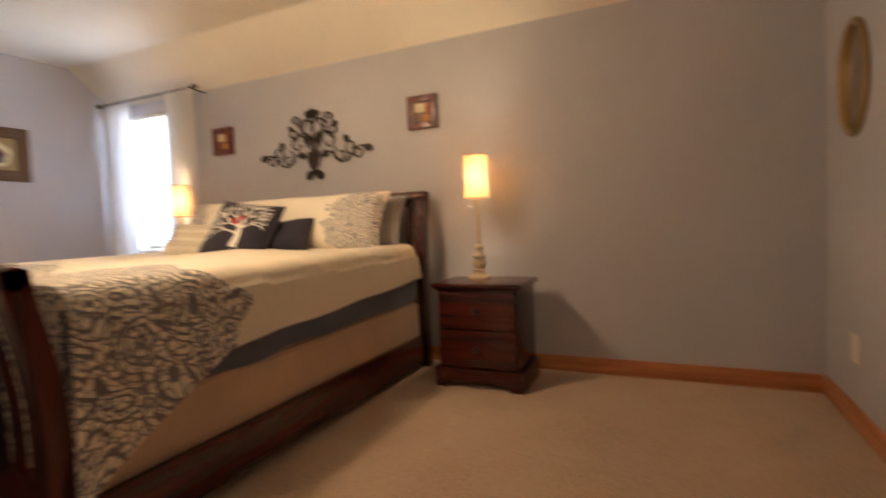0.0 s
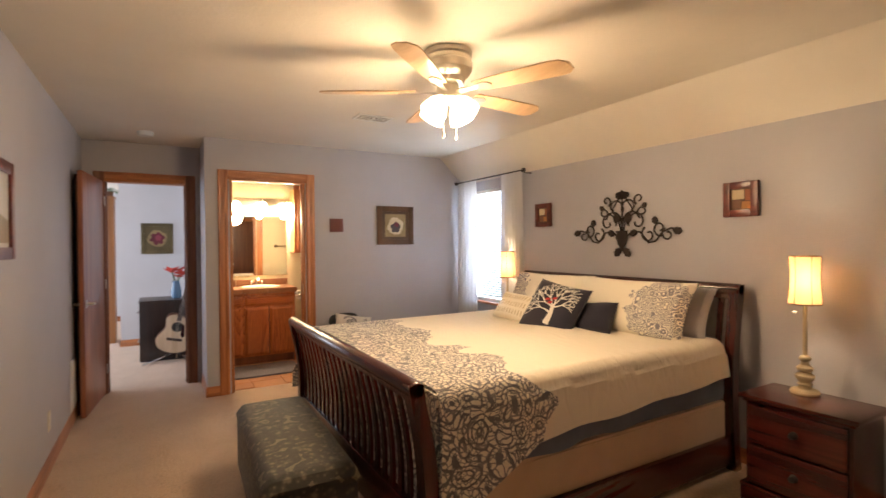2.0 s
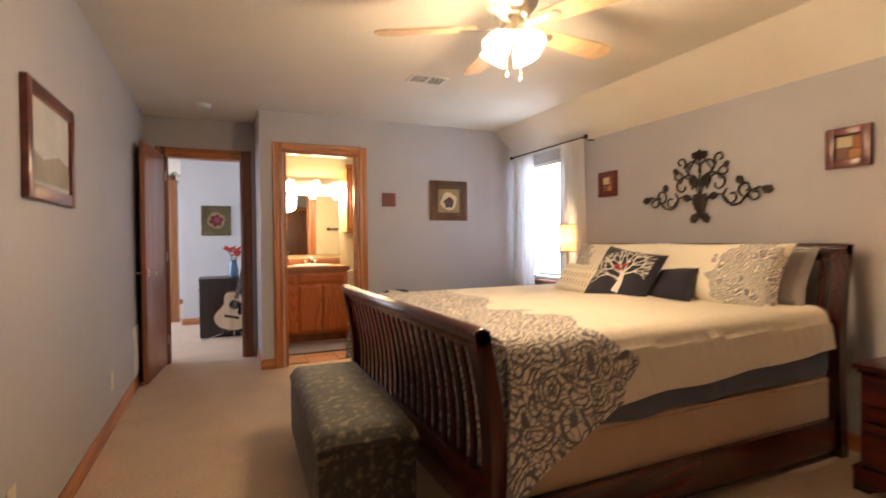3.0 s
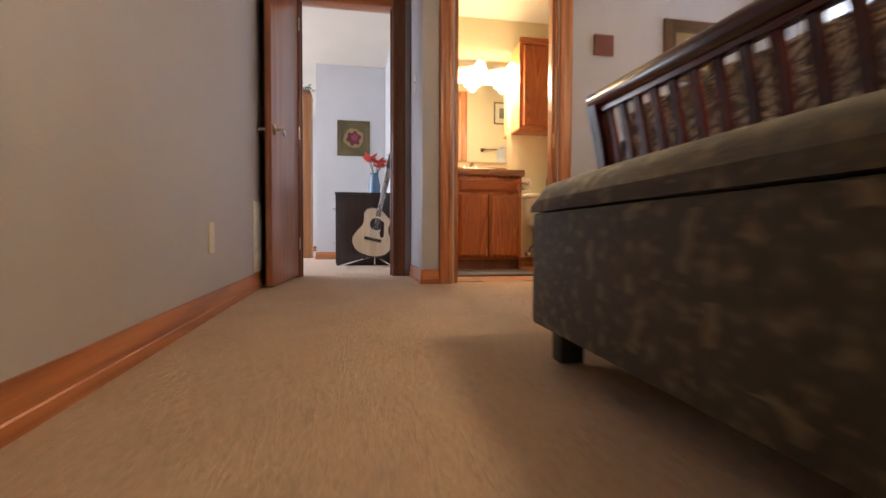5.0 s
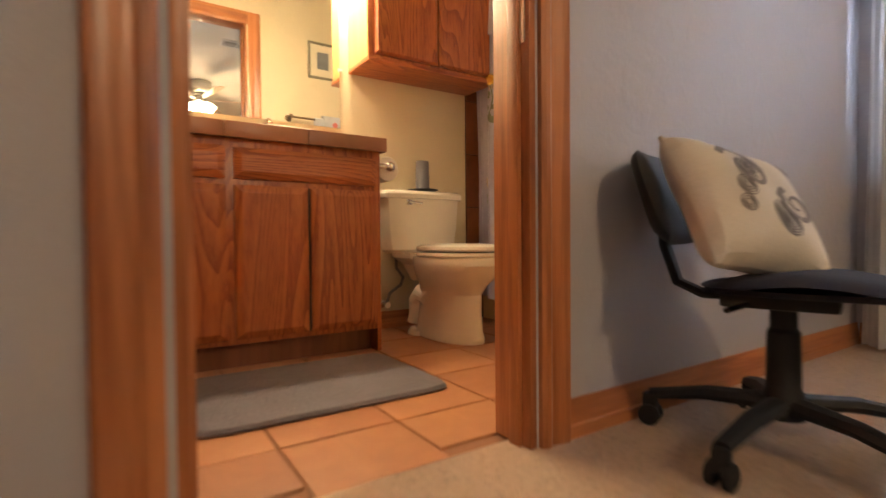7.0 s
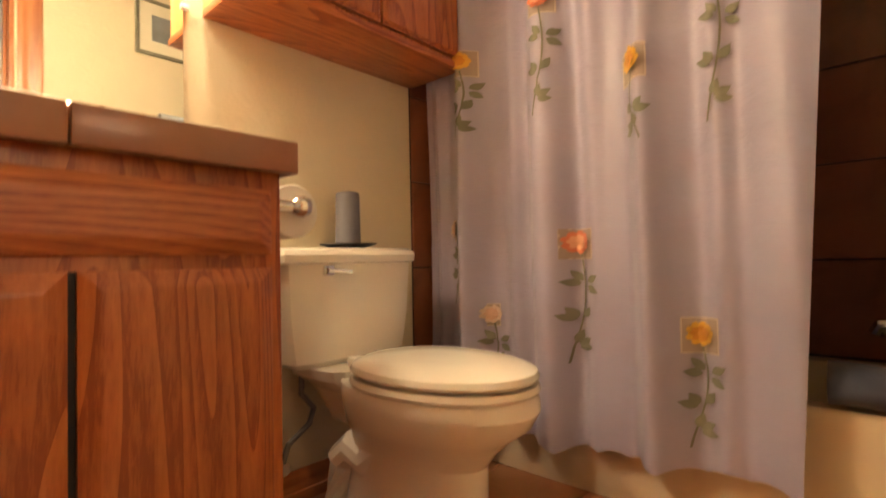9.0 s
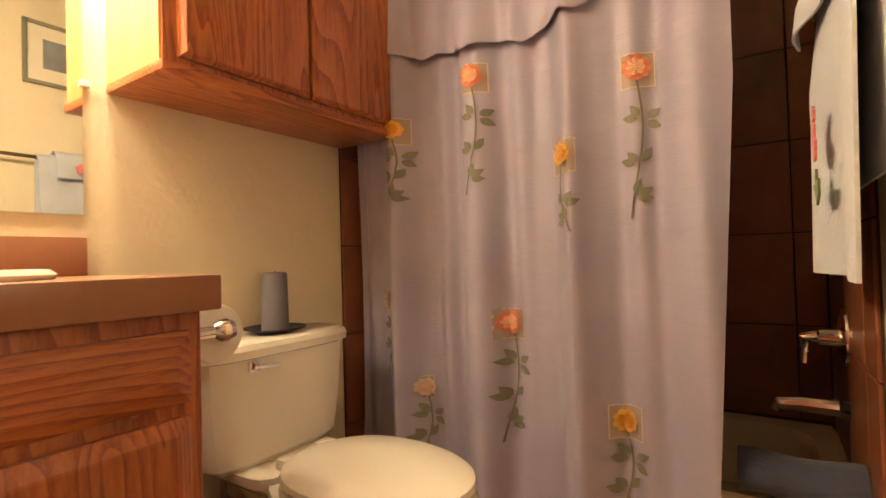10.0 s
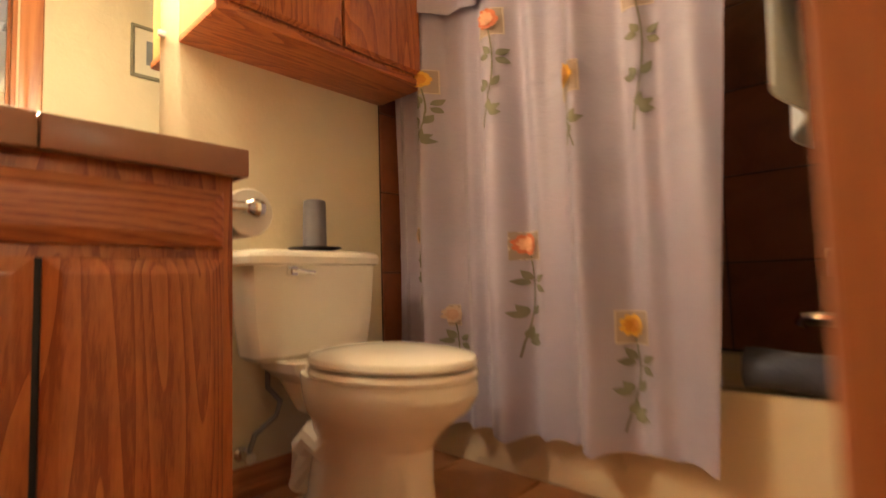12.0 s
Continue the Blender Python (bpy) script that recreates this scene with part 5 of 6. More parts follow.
def paisley(u, v, r, flip, turn0):
    bm = bmesh.new()
    ribbon(bm, on, [(u + flip * (r * (1 - k / 30) + 0.02) * math.cos(turn0 + k * 0.36), v + (r * (1 - k / 30) + 0.02) * math.sin(turn0 + k * 0.36)) for k in range(27)], lambda s: 0.040 * (1 - s) + 0.012)
    part("swirl", bm, PAISLEY, cush, thick=0.001)


paisley(-0.25, 0.38, 0.40, -1, 0.4)
paisley(0.45, -0.1, 0.28, 1, 2.0)
bm = bmesh.new()
for u, v, r in ((-0.30, 0.30, 0.16), (-0.46, 0.0, 0.13), (0.05, -0.40, 0.22), (-0.10, 0.50, 0.12), (0.62, 0.62, 0.09), (0.2, 0.0, 0.07), (-0.55, -0.28, 0.10)):
    for q in range(int(r / 0.028)):
        rr = r - q * 0.03
        if rr > 0.02:
            ribbon(bm, on, [(u + rr * math.cos(k * math.pi / 9), v + 1.25 * rr * math.sin(k * math.pi / 9)) for k in range(19)], 0.008)
part("ring_print", bm, PAISLEY, cush, thick=0.001)


# ---- hall ----
DARK_CHEST = wood("dark_espresso", (0.018, 0.010, 0.008), (0.035, 0.018, 0.013), "z", 0.4)
chest = thing("chest", (-6.1, -0.08, 0), "dark espresso low chest of drawers in the hall", "chest")
part("body", boxed((-6.45, -0.368, 0.02), (-5.90, 0.20, 0.715), 0.004), DARK_CHEST, chest)
part("top", boxed((-6.46, -0.375, 0.715), (-5.895, 0.203, 0.735), 0.004), DARK_CHEST, chest)
for x in (-6.42, -5.96):
    part("foot", boxed((x, -0.36, 0), (x + 0.05, 0.19, 0.02)), BLACK, chest)
for z in (0.22, 0.58):
    part("handle", tube(bmesh.new(), [(-6.22, -0.37, z), (-6.22, -0.395, z), (-6.10, -0.395, z), (-6.10, -0.37, z)], 0.006), CHROME, chest, "bright metal drawer handle")
vase = thing("flower_vase", (-6.12, 0.03, 0.735), "blue glass vase of red silk flowers on the chest", "vase")
part("vase", lathe(bmesh.new(), [(0.045, 0.735), (0.058, 0.75), (0.062, 0.82), (0.045, 0.90), (0.038, 0.94), (0.048, 0.955)], (-6.12, 0.03, 0), 24), plain("blue_glaze", (0.12, 0.22, 0.34), 0.12), vase)
rng = random.Random(3)
RED_SILK = fabric("red_silk", (0.62, 0.045, 0.02), 0.25)
for k in range(9):
    a, r = rng.uniform(0, 6.28), rng.uniform(0.02, 0.13)
    c = Vector((-6.12 + r * math.cos(a), 0.03 + r * math.sin(a), 1.03 + rng.uniform(-0.03, 0.06)))
    bm = bmesh.new()
    for p in range(7):
        b = p * 0.9 + rng.uniform(-0.2, 0.2)
        d = Vector((math.cos(b), math.sin(b), rng.uniform(0.1, 0.7)))
        side = Vector((-math.sin(b), math.cos(b), 0))
        vs = [bm.verts.new(c), bm.verts.new(c + d * 0.045 + side * 0.034), bm.verts.new(c + d * 0.085), bm.verts.new(c + d * 0.045 - side * 0.034)]
        bm.faces.new(vs)
    fl = part("flower", bm, RED_SILK, vase, "red silk bloom", thick=0.003)
    part("stem", tube(bmesh.new(), [(-6.12, 0.03, 0.92), c - Vector((0, 0, 0.005))], 0.003, 5), plain("stem_green", (0.05, 0.12, 0.03), 0.6) if k == 0 else bpy.data.materials["stem_green"], fl)

GX = -5.80
gt = Matrix.Translation((GX, -0.045, 0.10)) @ Matrix.Rotation(radians(-13), 4, "X") @ Matrix.Rotation(radians(6), 4, "Y")
guitar = thing("guitar", (GX, -0.05, 0.06), "natural-top cutaway acoustic guitar leaning on a floor stand", "guitar")


def body_outline(n=60):
    pts = []
    for k in range(n):
        t = 2 * math.pi * k / n
        z = 0.24 - 0.24 * math.cos(t)
        s = z / 0.48
        w = 0.198 * math.sqrt(max(0, 1 - ((s - 0.36) / 0.40) ** 2)) if s < 0.36 else 0
        prof = [(0, 0.0), (0.03, 0.10), (0.1, 0.155), (0.2, 0.188), (0.3, 0.197), (0.42, 0.178), (0.55, 0.138), (0.64, 0.122), (0.74, 0.130), (0.84, 0.140), (0.93, 0.122), (0.98, 0.08), (1.0, 0.0)]
        for (s0, w0), (s1, w1) in zip(prof, prof[1:]):
            if s0 <= s <= s1:
                w = w0 + (w1 - w0) * (s - s0) / (s1 - s0)
        right = t < math.pi
        if right and s > 0.80:
            w *= max(0.25, 1 - (s - 0.80) * 4.2)
        pts.append((w if right else -w, z))
    return pts


def guitar_part(name, bm, mat, parent=None, label=""):
    bmesh.ops.transform(bm, matrix=gt, verts=bm.verts)
    return part(name, bm, mat, parent or guitar, label)


SPRUCE = wood("spruce_top", (0.62, 0.47, 0.30), (0.74, 0.60, 0.42), "z", 0.3)
ROSEWOOD = wood("rosewood", (0.03, 0.014, 0.010), (0.06, 0.03, 0.02), "z", 0.4)
out = body_outline()
guitar_part("body", extrude_outline(bmesh.new(), [(-0.095, y, z) for y, z in out], (0.09, 0, 0)), wood("mahogany", (0.12, 0.04, 0.02), (0.2, 0.08, 0.04), "z"))
top = guitar_part("soundboard", extrude_outline(bmesh.new(), [(-0.005, y * 0.99, 0.002 + z * 0.99) for y, z in out], (0.005, 0, 0)), SPRUCE, None, "pale spruce top")
disc = lambda cy, cz, r, x: extrude_outline(bmesh.new(), [(x, cy + r * math.cos(2 * math.pi * k / 28), cz + r * math.sin(2 * math.pi * k / 28)) for k in range(28)], (0.002, 0, 0))
guitar_part("rosette", disc(0, 0.325, 0.062, 0.0005), ROSEWOOD, top)
guitar_part("sound_hole", disc(0, 0.325, 0.05, 0.0015), BLACK, top)
guitar_part("pickguard", extrude_outline(bmesh.new(), [(0.0005, y, z) for y, z in ((0.035, 0.37), (0.07, 0.36), (0.085, 0.30), (0.10, 0.22), (0.075, 0.20), (0.05, 0.24), (0.052, 0.29))], (0.002, 0, 0)), plain("tortoise_pickguard", (0.03, 0.008, 0.012), 0.2), top)
guitar_part("bridge", boxed((0.0, -0.085, 0.155), (0.012, 0.085, 0.185), 0.004), ROSEWOOD, top)
neck = guitar_part("neck", boxed((-0.02, -0.025, 0.40), (0.012, 0.025, 0.87), 0.005), ROSEWOOD)
guitar_part("headstock", extrude_outline(bmesh.new(), [(-0.016, y, z) for y, z in ((-0.025, 0.86), (0.025, 0.86), (0.036, 0.90), (0.036, 1.03), (0.012, 1.045), (-0.012, 1.04), (-0.036, 1.03), (-0.036, 0.90))], (0.016, 0, 0)), BLACK)
for s in (-1, 1):
    for k in range(3):
        guitar_part("tuning_peg", tube(bmesh.new(), [(-0.008, s * 0.036, 0.915 + 0.045 * k), (-0.008, s * 0.062, 0.915 + 0.045 * k)], 0.006, 6), CHROME, neck)
for k in range(6):
    guitar_part("string", tube(bmesh.new(), [(0.013, -0.02 + 0.008 * k, 0.17), (0.016, -0.017 + 0.0068 * k, 0.88)], 0.0006, 4), NICKEL)
stand = thing("guitar_stand", (GX - 0.05, 0.0, 0), "folding tubular guitar stand on the hall carpet", "guitar stand")
for p in ([(GX + 0.10, -0.34, 0.008), (GX - 0.06, 0.02, 0.10), (GX - 0.08, 0.02, 0.45)], [(GX + 0.10, 0.17, 0.008), (GX - 0.06, 0.02, 0.10)], [(GX - 0.09, 0.02, 0.14), (GX - 0.095, 0.02, 0.008)]):
    part("leg", tube(bmesh.new(), p, 0.008), CHROME, stand)
for y in (-0.10, 0.06):
    part("rest_arm", tube(bmesh.new(), [(GX - 0.06, y * 0.5, 0.085), (GX + 0.05, y, 0.078), (GX + 0.06, y, 0.10)], 0.009), BLACK, stand, "padded black rest arm")

tall = thing("tall_cabinet", (-7.62, -0.82, 0), "tall narrow honey-oak cabinet beyond the hall wall", "cabinet")
HONEY = wood("honey_oak", (0.29, 0.115, 0.04), (0.41, 0.18, 0.065), "z", 0.4)
part("body", boxed((-7.80, -0.925, 0.0), (-7.50, -0.712, 2.10), 0.004), HONEY, tall)
part("cornice", boxed((-7.81, -0.935, 2.10), (-7.49, -0.702, 2.125), 0.005), HONEY, tall)
plant = thing("potted_greenery", (-7.62, -0.79, 2.125), "green leafy artificial plant on top of the cabinet", "plant")
part("pot", lathe(bmesh.new(), [(0.05, 2.125), (0.065, 2.14), (0.07, 2.19), (0.06, 2.20)], (-7.62, -0.79, 0), 18), plain("clay", (0.25, 0.12, 0.07), 0.7), plant)
bm = bmesh.new()
rng = random.Random(8)
for k in range(70):
    a, r = rng.uniform(0, 6.28), rng.uniform(0.01, 0.15)
    c = Vector((-7.62 + r * math.cos(a), -0.79 + r * 0.8 * math.sin(a), 2.18 + rng.uniform(0, 0.07)))
    d = Vector((math.cos(a), math.sin(a), rng.uniform(-0.6, 0.6))) * 0.045
    n = Vector((-math.sin(a), math.cos(a), 0.2)) * 0.018
    bm.faces.new([bm.verts.new(c), bm.verts.new(c + d * 0.5 + n), bm.verts.new(c + d), bm.verts.new(c + d * 0.5 - n)])
part("leaves", bm, plain("leaf_green", (0.04, 0.16, 0.03), 0.5, vary=0.4), plant, kind="stuff")

# ---- vanity ----
VX, VY0, VY1 = -5.075, 0.37, 1.275
vanity = thing("vanity_cabinet", (-5.3, 0.82, 0), "oak bathroom vanity cabinet with raised-panel doors and drawer", "vanity")
bm = boxed((BATH_W, VY0, 0.095), (VX, VY1, 0.835), 0.002)
part("body", bm, OAK_CAB["z"], vanity)
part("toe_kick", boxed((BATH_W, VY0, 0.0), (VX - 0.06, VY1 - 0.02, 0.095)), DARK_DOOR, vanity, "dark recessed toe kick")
part("side_foot", boxed((BATH_W, VY1 - 0.018, 0.0), (VX, VY1, 0.095)), OAK_CAB["z"], vanity)


def raised_panel(name, parent, y0, y1, z0, z1, x, axis, bevel=0.028):
    """A door or drawer front with a sloping raised edge; it faces +x."""
    bm = bmesh.new()
    d = 0.022
    outer = [(y0, z0), (y1, z0), (y1, z1), (y0, z1)]

    def ring(inset, depth):
        return [bm.verts.new((x + depth, y + (inset if y == y0 else -inset), z + (inset if z == z0 else -inset))) for y, z in outer]
    rings = [ring(0, 0), ring(0, d * 0.5), ring(0.003, d * 0.58), ring(bevel * 0.85, d * 0.97), ring(bevel, d)]
    for a, b in zip(rings, rings[1:]):
        for k in range(4):
            bm.faces.new((a[k], a[(k + 1) % 4], b[(k + 1) % 4], b[k]))
    bm.faces.new(rings[-1])
    bm.faces.new(list(reversed(rings[0])))
    return part(name, bm, OAK_CAB[axis], parent, smooth=False)


raised_panel("drawer", vanity, 0.70, 1.252, 0.690, 0.802, VX, "y")
raised_panel("drawer", vanity, 0.40, 0.672, 0.690, 0.802, VX, "y")
raised_panel("door", vanity, 0.70, 0.965, 0.115, 0.668, VX, "z")
raised_panel("door", vanity, 0.975, 1.252, 0.115, 0.668, VX, "z")
raised_panel("door", vanity, 0.40, 0.672, 0.115, 0.668, VX, "z")
# No real slot: the shade between the doors is a flat black strip.
part("door_gap_shade", boxed((VX, 0.9625, 0.115), (VX + 0.0015, 0.9775, 0.668)), BLACK, vanity, "flat black strip painted for the shade between the doors")
COUNTER = tile_material("counter_tile", (0.26, 0.115, 0.06), (0.36, 0.17, 0.09), 0.3)
counter = thing("countertop", (-5.28, 0.82, 0.835), "brown tiled vanity countertop with backsplash", "countertop")
part("slab", boxed((BATH_W, VY0, 0.836), (-5.056, 1.282, 0.884), 0.003), GROUT, counter)
for k, (p, q) in enumerate(((0.37, 0.665), (0.668, 0.962), (0.965, 1.294))):
    part("edge_tile", boxed((-5.056, p, 0.832), (-5.042, q, 0.889), 0.004), COUNTER, counter)
    part("top_tile", boxed((-5.30, p, 0.883), (-5.058, q - (0.003 if k < 2 else 0), 0.889), 0.002), COUNTER, counter)
    part("top_tile", boxed((-5.524, p, 0.883), (-5.303, q - (0.003 if k < 2 else 0), 0.889), 0.002), COUNTER, counter)
    part("backsplash_tile", boxed((BATH_W, p, 0.890), (-5.520, min(q, 1.283), 0.972), 0.003), COUNTER, counter)
part("end_tile", boxed((BATH_W, 1.283, 0.832), (-5.058, 1.294, 0.889), 0.004), COUNTER, counter)

sink = thing("sink", (-5.27, 0.90, 0.889), "white oval drop-in sink with chrome faucet", "sink")
bm = bmesh.new()
prof = [(0.80, -0.03), (1.0, 0.0), (1.02, 0.008), (0.98, 0.016), (0.92, 0.017), (0.86, 0.012), (0.80, 0.002), (0.6, -0.03), (0.2, -0.04), (0.02, -0.041)]
lathe(bm, [(0.21 * r, 0.889 + z) for r, z in prof], (-5.27, 0.90, 0), 44, Matrix.Diagonal((0.85, 1.12, 1, 1)))
part("basin", bm, PORCELAIN, sink)
fau = part("faucet", tube(bmesh.new(), [(-5.46, 0.90, 0.90), (-5.46, 0.90, 0.965), (-5.44, 0.90, 0.985), (-5.38, 0.90, 0.985), (-5.35, 0.90, 0.965)], lambda s: 0.014 - 0.004 * s, 10), CHROME, sink)
part("deck_plate", boxed((-5.485, 0.82, 0.896), (-5.435, 0.98, 0.912), 0.006), CHROME, fau)
for y in (0.84, 0.96):
    part("tap_handle", lathe(bmesh.new(), [(0.018, 0.910), (0.014, 0.92), (0.016, 0.935), (0.021, 0.95), (0.015, 0.958)], (-5.46, y, 0), 14), CHROME, fau)

mir = thing("wall_mirror", (BATH_W, 0.83, 0.985), "large frameless bathroom mirror above the vanity", "mirror")
part("glass", boxed((BATH_W + 0.001, 0.38, 1.02), (BATH_W + 0.006, 1.278, 1.765)), MIRROR, mir, smooth=False)
part("clip", boxed((BATH_W + 0.001, 1.272, 1.30), (BATH_W + 0.012, 1.292, 1.315), 0.002), WHITE, mir)
tray = single("soap_tray", boxed((-5.42, 0.44, 0.889), (-5.34, 0.60, 0.905), 0.005), WHITE, "white soap tray on the vanity top", "tray")

vlight = thing("vanity_light", (BATH_W, 0.97, 1.9), "three-light vanity fixture with lit frosted bell shades", "wall lamp")
part("back_plate", boxed((BATH_W + 0.001, 0.60, 1.90), (BATH_W + 0.022, 1.34, 1.985), 0.008), NICKEL, vlight)
BATH_GLASS = glow("lit_bell_glass", (1.0, 0.83, 0.52), 16.0)
for y in (0.66, 0.97, 1.28):
    arm = part("arm", tube(bmesh.new(), [(BATH_W + 0.02, y, 1.945), (BATH_W + 0.10, y, 1.975), (BATH_W + 0.15, y, 1.955), (BATH_W + 0.15, y, 1.92)], 0.008), NICKEL, vlight)
    part("bell_shade", lathe(bmesh.new(), [(0.022, 1.935), (0.034, 1.925), (0.052, 1.885), (0.066, 1.84), (0.085, 1.80), (0.082, 1.80), (0.062, 1.84), (0.048, 1.885), (0.02, 1.92)], (-5.38, y, 0), 26), BATH_GLASS, arm, "lit frosted bell shade")

cab = thing("wall_cabinet", (-5.41, 1.70, 1.30), "oak wall cabinet with two raised-panel doors above the toilet", "cabinet")
CXF = -5.295
part("body", boxed((BATH_W, 1.333, 1.318), (CXF, 2.045, 2.10), 0.002), OAK_CAB["z"], cab)
part("bottom_rail", boxed((BATH_W, 1.325, 1.298), (CXF + 0.014, 2.058, 1.320), 0.006), OAK_CAB["y"], cab)
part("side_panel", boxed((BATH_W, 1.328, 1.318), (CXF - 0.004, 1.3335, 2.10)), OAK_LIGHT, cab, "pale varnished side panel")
extr = [(CXF, 1.32, 2.10), (CXF + 0.012, 1.32, 2.10), (CXF + 0.030, 1.32, 2.145), (CXF, 1.32, 2.145)]
part("crown", extrude_outline(bmesh.new(), extr, (0, 0.74, 0)), OAK_CAB["y"], cab)
raised_panel("door", cab, 1.362, 1.702, 1.335, 2.085, CXF, "z", 0.012)
raised_panel("door", cab, 1.715, 2.035, 1.335, 2.085, CXF, "z", 0.012)

# ---- toilet ----
TY = 1.672
toilet = thing("toilet", (-5.2, TY, 0), "almond two-piece toilet with closed lid", "toilet")
bm = bmesh.new()


def rounded(cx, cy, hx, hy, z, p=5.0, n=36):
    out = []
    for k in range(n):
        a = 2 * math.pi * k / n
        c, s = math.cos(a), math.sin(a)
        r = (abs(c) ** p + abs(s) ** p) ** (-1 / p)
        out.append((cx + hx * r * c, cy + hy * r * s, z))
    return out


def loft(bm, loops):
    rows = [[bm.verts.new(p) for p in l] for l in loops]
    n = len(rows[0])
    for a, b in zip(rows, rows[1:]):
        for k in range(n):
            bm.faces.new((a[k], a[(k + 1) % n], b[(k + 1) % n], b[k]))
    bm.faces.new(list(reversed(rows[0])))
    bm.faces.new(rows[-1])
    return bm


tank = part("tank", loft(bmesh.new(), [rounded(-5.445, TY, 0.070, 0.175, 0.40), rounded(-5.445, TY, 0.080, 0.195, 0.415), rounded(-5.443, TY, 0.085, 0.212, 0.52), rounded(-5.440, TY, 0.088, 0.222, 0.672)]), PORCELAIN, toilet)
part("tank_lid", loft(bmesh.new(), [rounded(-5.44, TY, 0.088, 0.226, 0.671), rounded(-5.438, TY, 0.096, 0.237, 0.675), rounded(-5.438, TY, 0.098, 0.240, 0.695), rounded(-5.438, TY, 0.092, 0.234, 0.708), rounded(-5.438, TY, 0.08, 0.222, 0.714)]), PORCELAIN, toilet)
bm = boxed((-5.358, 1.552, 0.640), (-5.345, 1.585, 0.668), 0.005)
tube(bm, [(-5.345, 1.565, 0.655), (-5.338, 1.59, 0.653), (-5.338, 1.632, 0.648)], 0.009, 8, 0.7)
part("flush_handle", bm, CHROME, toilet, "chrome flush lever")


def egg(cx, hx_back, hx_front, hy, z, n=44):
    out = []
    for k in range(n):
        a = 2 * math.pi * k / n
        c, s = math.cos(a), math.sin(a)
        hx = hx_front if c > 0 else hx_back
        e = 1.0 if c > 0 else 0.82
        out.append((cx + hx * (abs(c) ** e) * (1 if c > 0 else -1), TY + hy * s, z * 1.05))
    return out


bowl_rings = ((-5.17, 0.225, 0.255, 0.114, 0.0), (-5.17, 0.227, 0.257, 0.116, 0.018), (-5.17, 0.21, 0.245, 0.108, 0.045), (-5.16, 0.20, 0.225, 0.103, 0.13), (-5.15, 0.20, 0.215, 0.105, 0.205), (-5.13, 0.21, 0.222, 0.120, 0.24), (-5.11, 0.23, 0.236, 0.148, 0.27), (-5.09, 0.24, 0.263, 0.170, 0.302), (-5.08, 0.25, 0.272, 0.180, 0.335), (-5.08, 0.26, 0.270, 0.179, 0.357), (-5.08, 0.262, 0.264, 0.175, 0.368))
part("bowl", loft(bmesh.new(), [egg(*r) for r in bowl_rings]), PORCELAIN, toilet)
part("bowl_shelf", loft(bmesh.new(), [rounded(-5.32, TY, 0.08, 0.08, 0.26), rounded(-5.36, TY, 0.11, 0.10, 0.34), rounded(-5.39, TY, 0.125, 0.14, 0.375), rounded(-5.39, TY, 0.125, 0.145, 0.402)]), PORCELAIN, toilet)
part("trapway", tube(bmesh.new(), [(-5.16, TY - 0.055, 0.24), (-5.24, TY - 0.062, 0.18), (-5.30, TY - 0.062, 0.20), (-5.35, TY - 0.058, 0.16), (-5.37, TY - 0.055, 0.05)], 0.048, 12), PORCELAIN, toilet)
part("bolt_cap", lathe(bmesh.new(), [(0.020, 0.018), (0.019, 0.030), (0.010, 0.040), (0.002, 0.042)], (-5.30, TY - 0.115, 0), 14), PORCELAIN, toilet)
part("foot_flange", loft(bmesh.new(), [rounded(-5.30, TY, 0.085, 0.135, 0.0, 2.5), rounded(-5.30, TY, 0.08, 0.13, 0.022, 2.5)]), PORCELAIN, toilet)
part("seat", loft(bmesh.new(), [egg(-5.07, 0.215, 0.258, 0.178, 0.369), egg(-5.07, 0.22, 0.262, 0.182, 0.376), egg(-5.07, 0.215, 0.258, 0.178, 0.388)]), PORCELAIN, toilet)
part("lid", loft(bmesh.new(), [egg(-5.07, 0.212, 0.255, 0.175, 0.394), egg(-5.07, 0.218, 0.26, 0.181, 0.401), egg(-5.07, 0.214, 0.256, 0.177, 0.413), egg(-5.07, 0.19, 0.23, 0.155, 0.421), egg(-5.07, 0.09, 0.11, 0.07, 0.426)]), PORCELAIN, toilet)
for y in (TY - 0.06, TY + 0.06):
    part("seat_hinge", boxed((-5.31, y - 0.02, 0.402), (-5.275, y + 0.02, 0.43), 0.006), PORCELAIN, toilet)
valve = thing("supply_valve", (-5.50, 1.50, 0.12), "chrome shut-off valve with grey braided supply hose", "valve")
part("valve_body", lathe(bmesh.new(), [(0.022, 0.0), (0.020, 0.006), (0.009, 0.010), (0.009, 0.05), (0.016, 0.055), (0.016, 0.07)], (BATH_W, 1.50, 0.13), 14, Matrix.Rotation(radians(90), 4, "Y")), CHROME, valve)
part("hose", tube(bmesh.new(), [(-5.475, 1.50, 0.14), (-5.47, 1.515, 0.19), (-5.47, 1.58, 0.23), (-5.47, 1.595, 0.27), (-5.46, 1.55, 0.32), (-5.45, 1.545, 0.386)], 0.008, 8), plain("braided_grey", (0.22, 0.22, 0.22), 0.4, 0.5), valve)

dish = thing("candle_plate", (-5.44, 1.70, 0.714), "black plate holding the pillar candle", "plate")
part("plate", lathe(bmesh.new(), [(0.03, 0.714), (0.05, 0.717), (0.082, 0.726), (0.083, 0.729), (0.05, 0.721), (0.01, 0.720)], (-5.44, 1.70, 0), 28), BLACK, dish)
candle = thing("pillar_candle", (-5.44, 1.70, 0.721), "grey-blue pillar candle on a black plate", "candle")
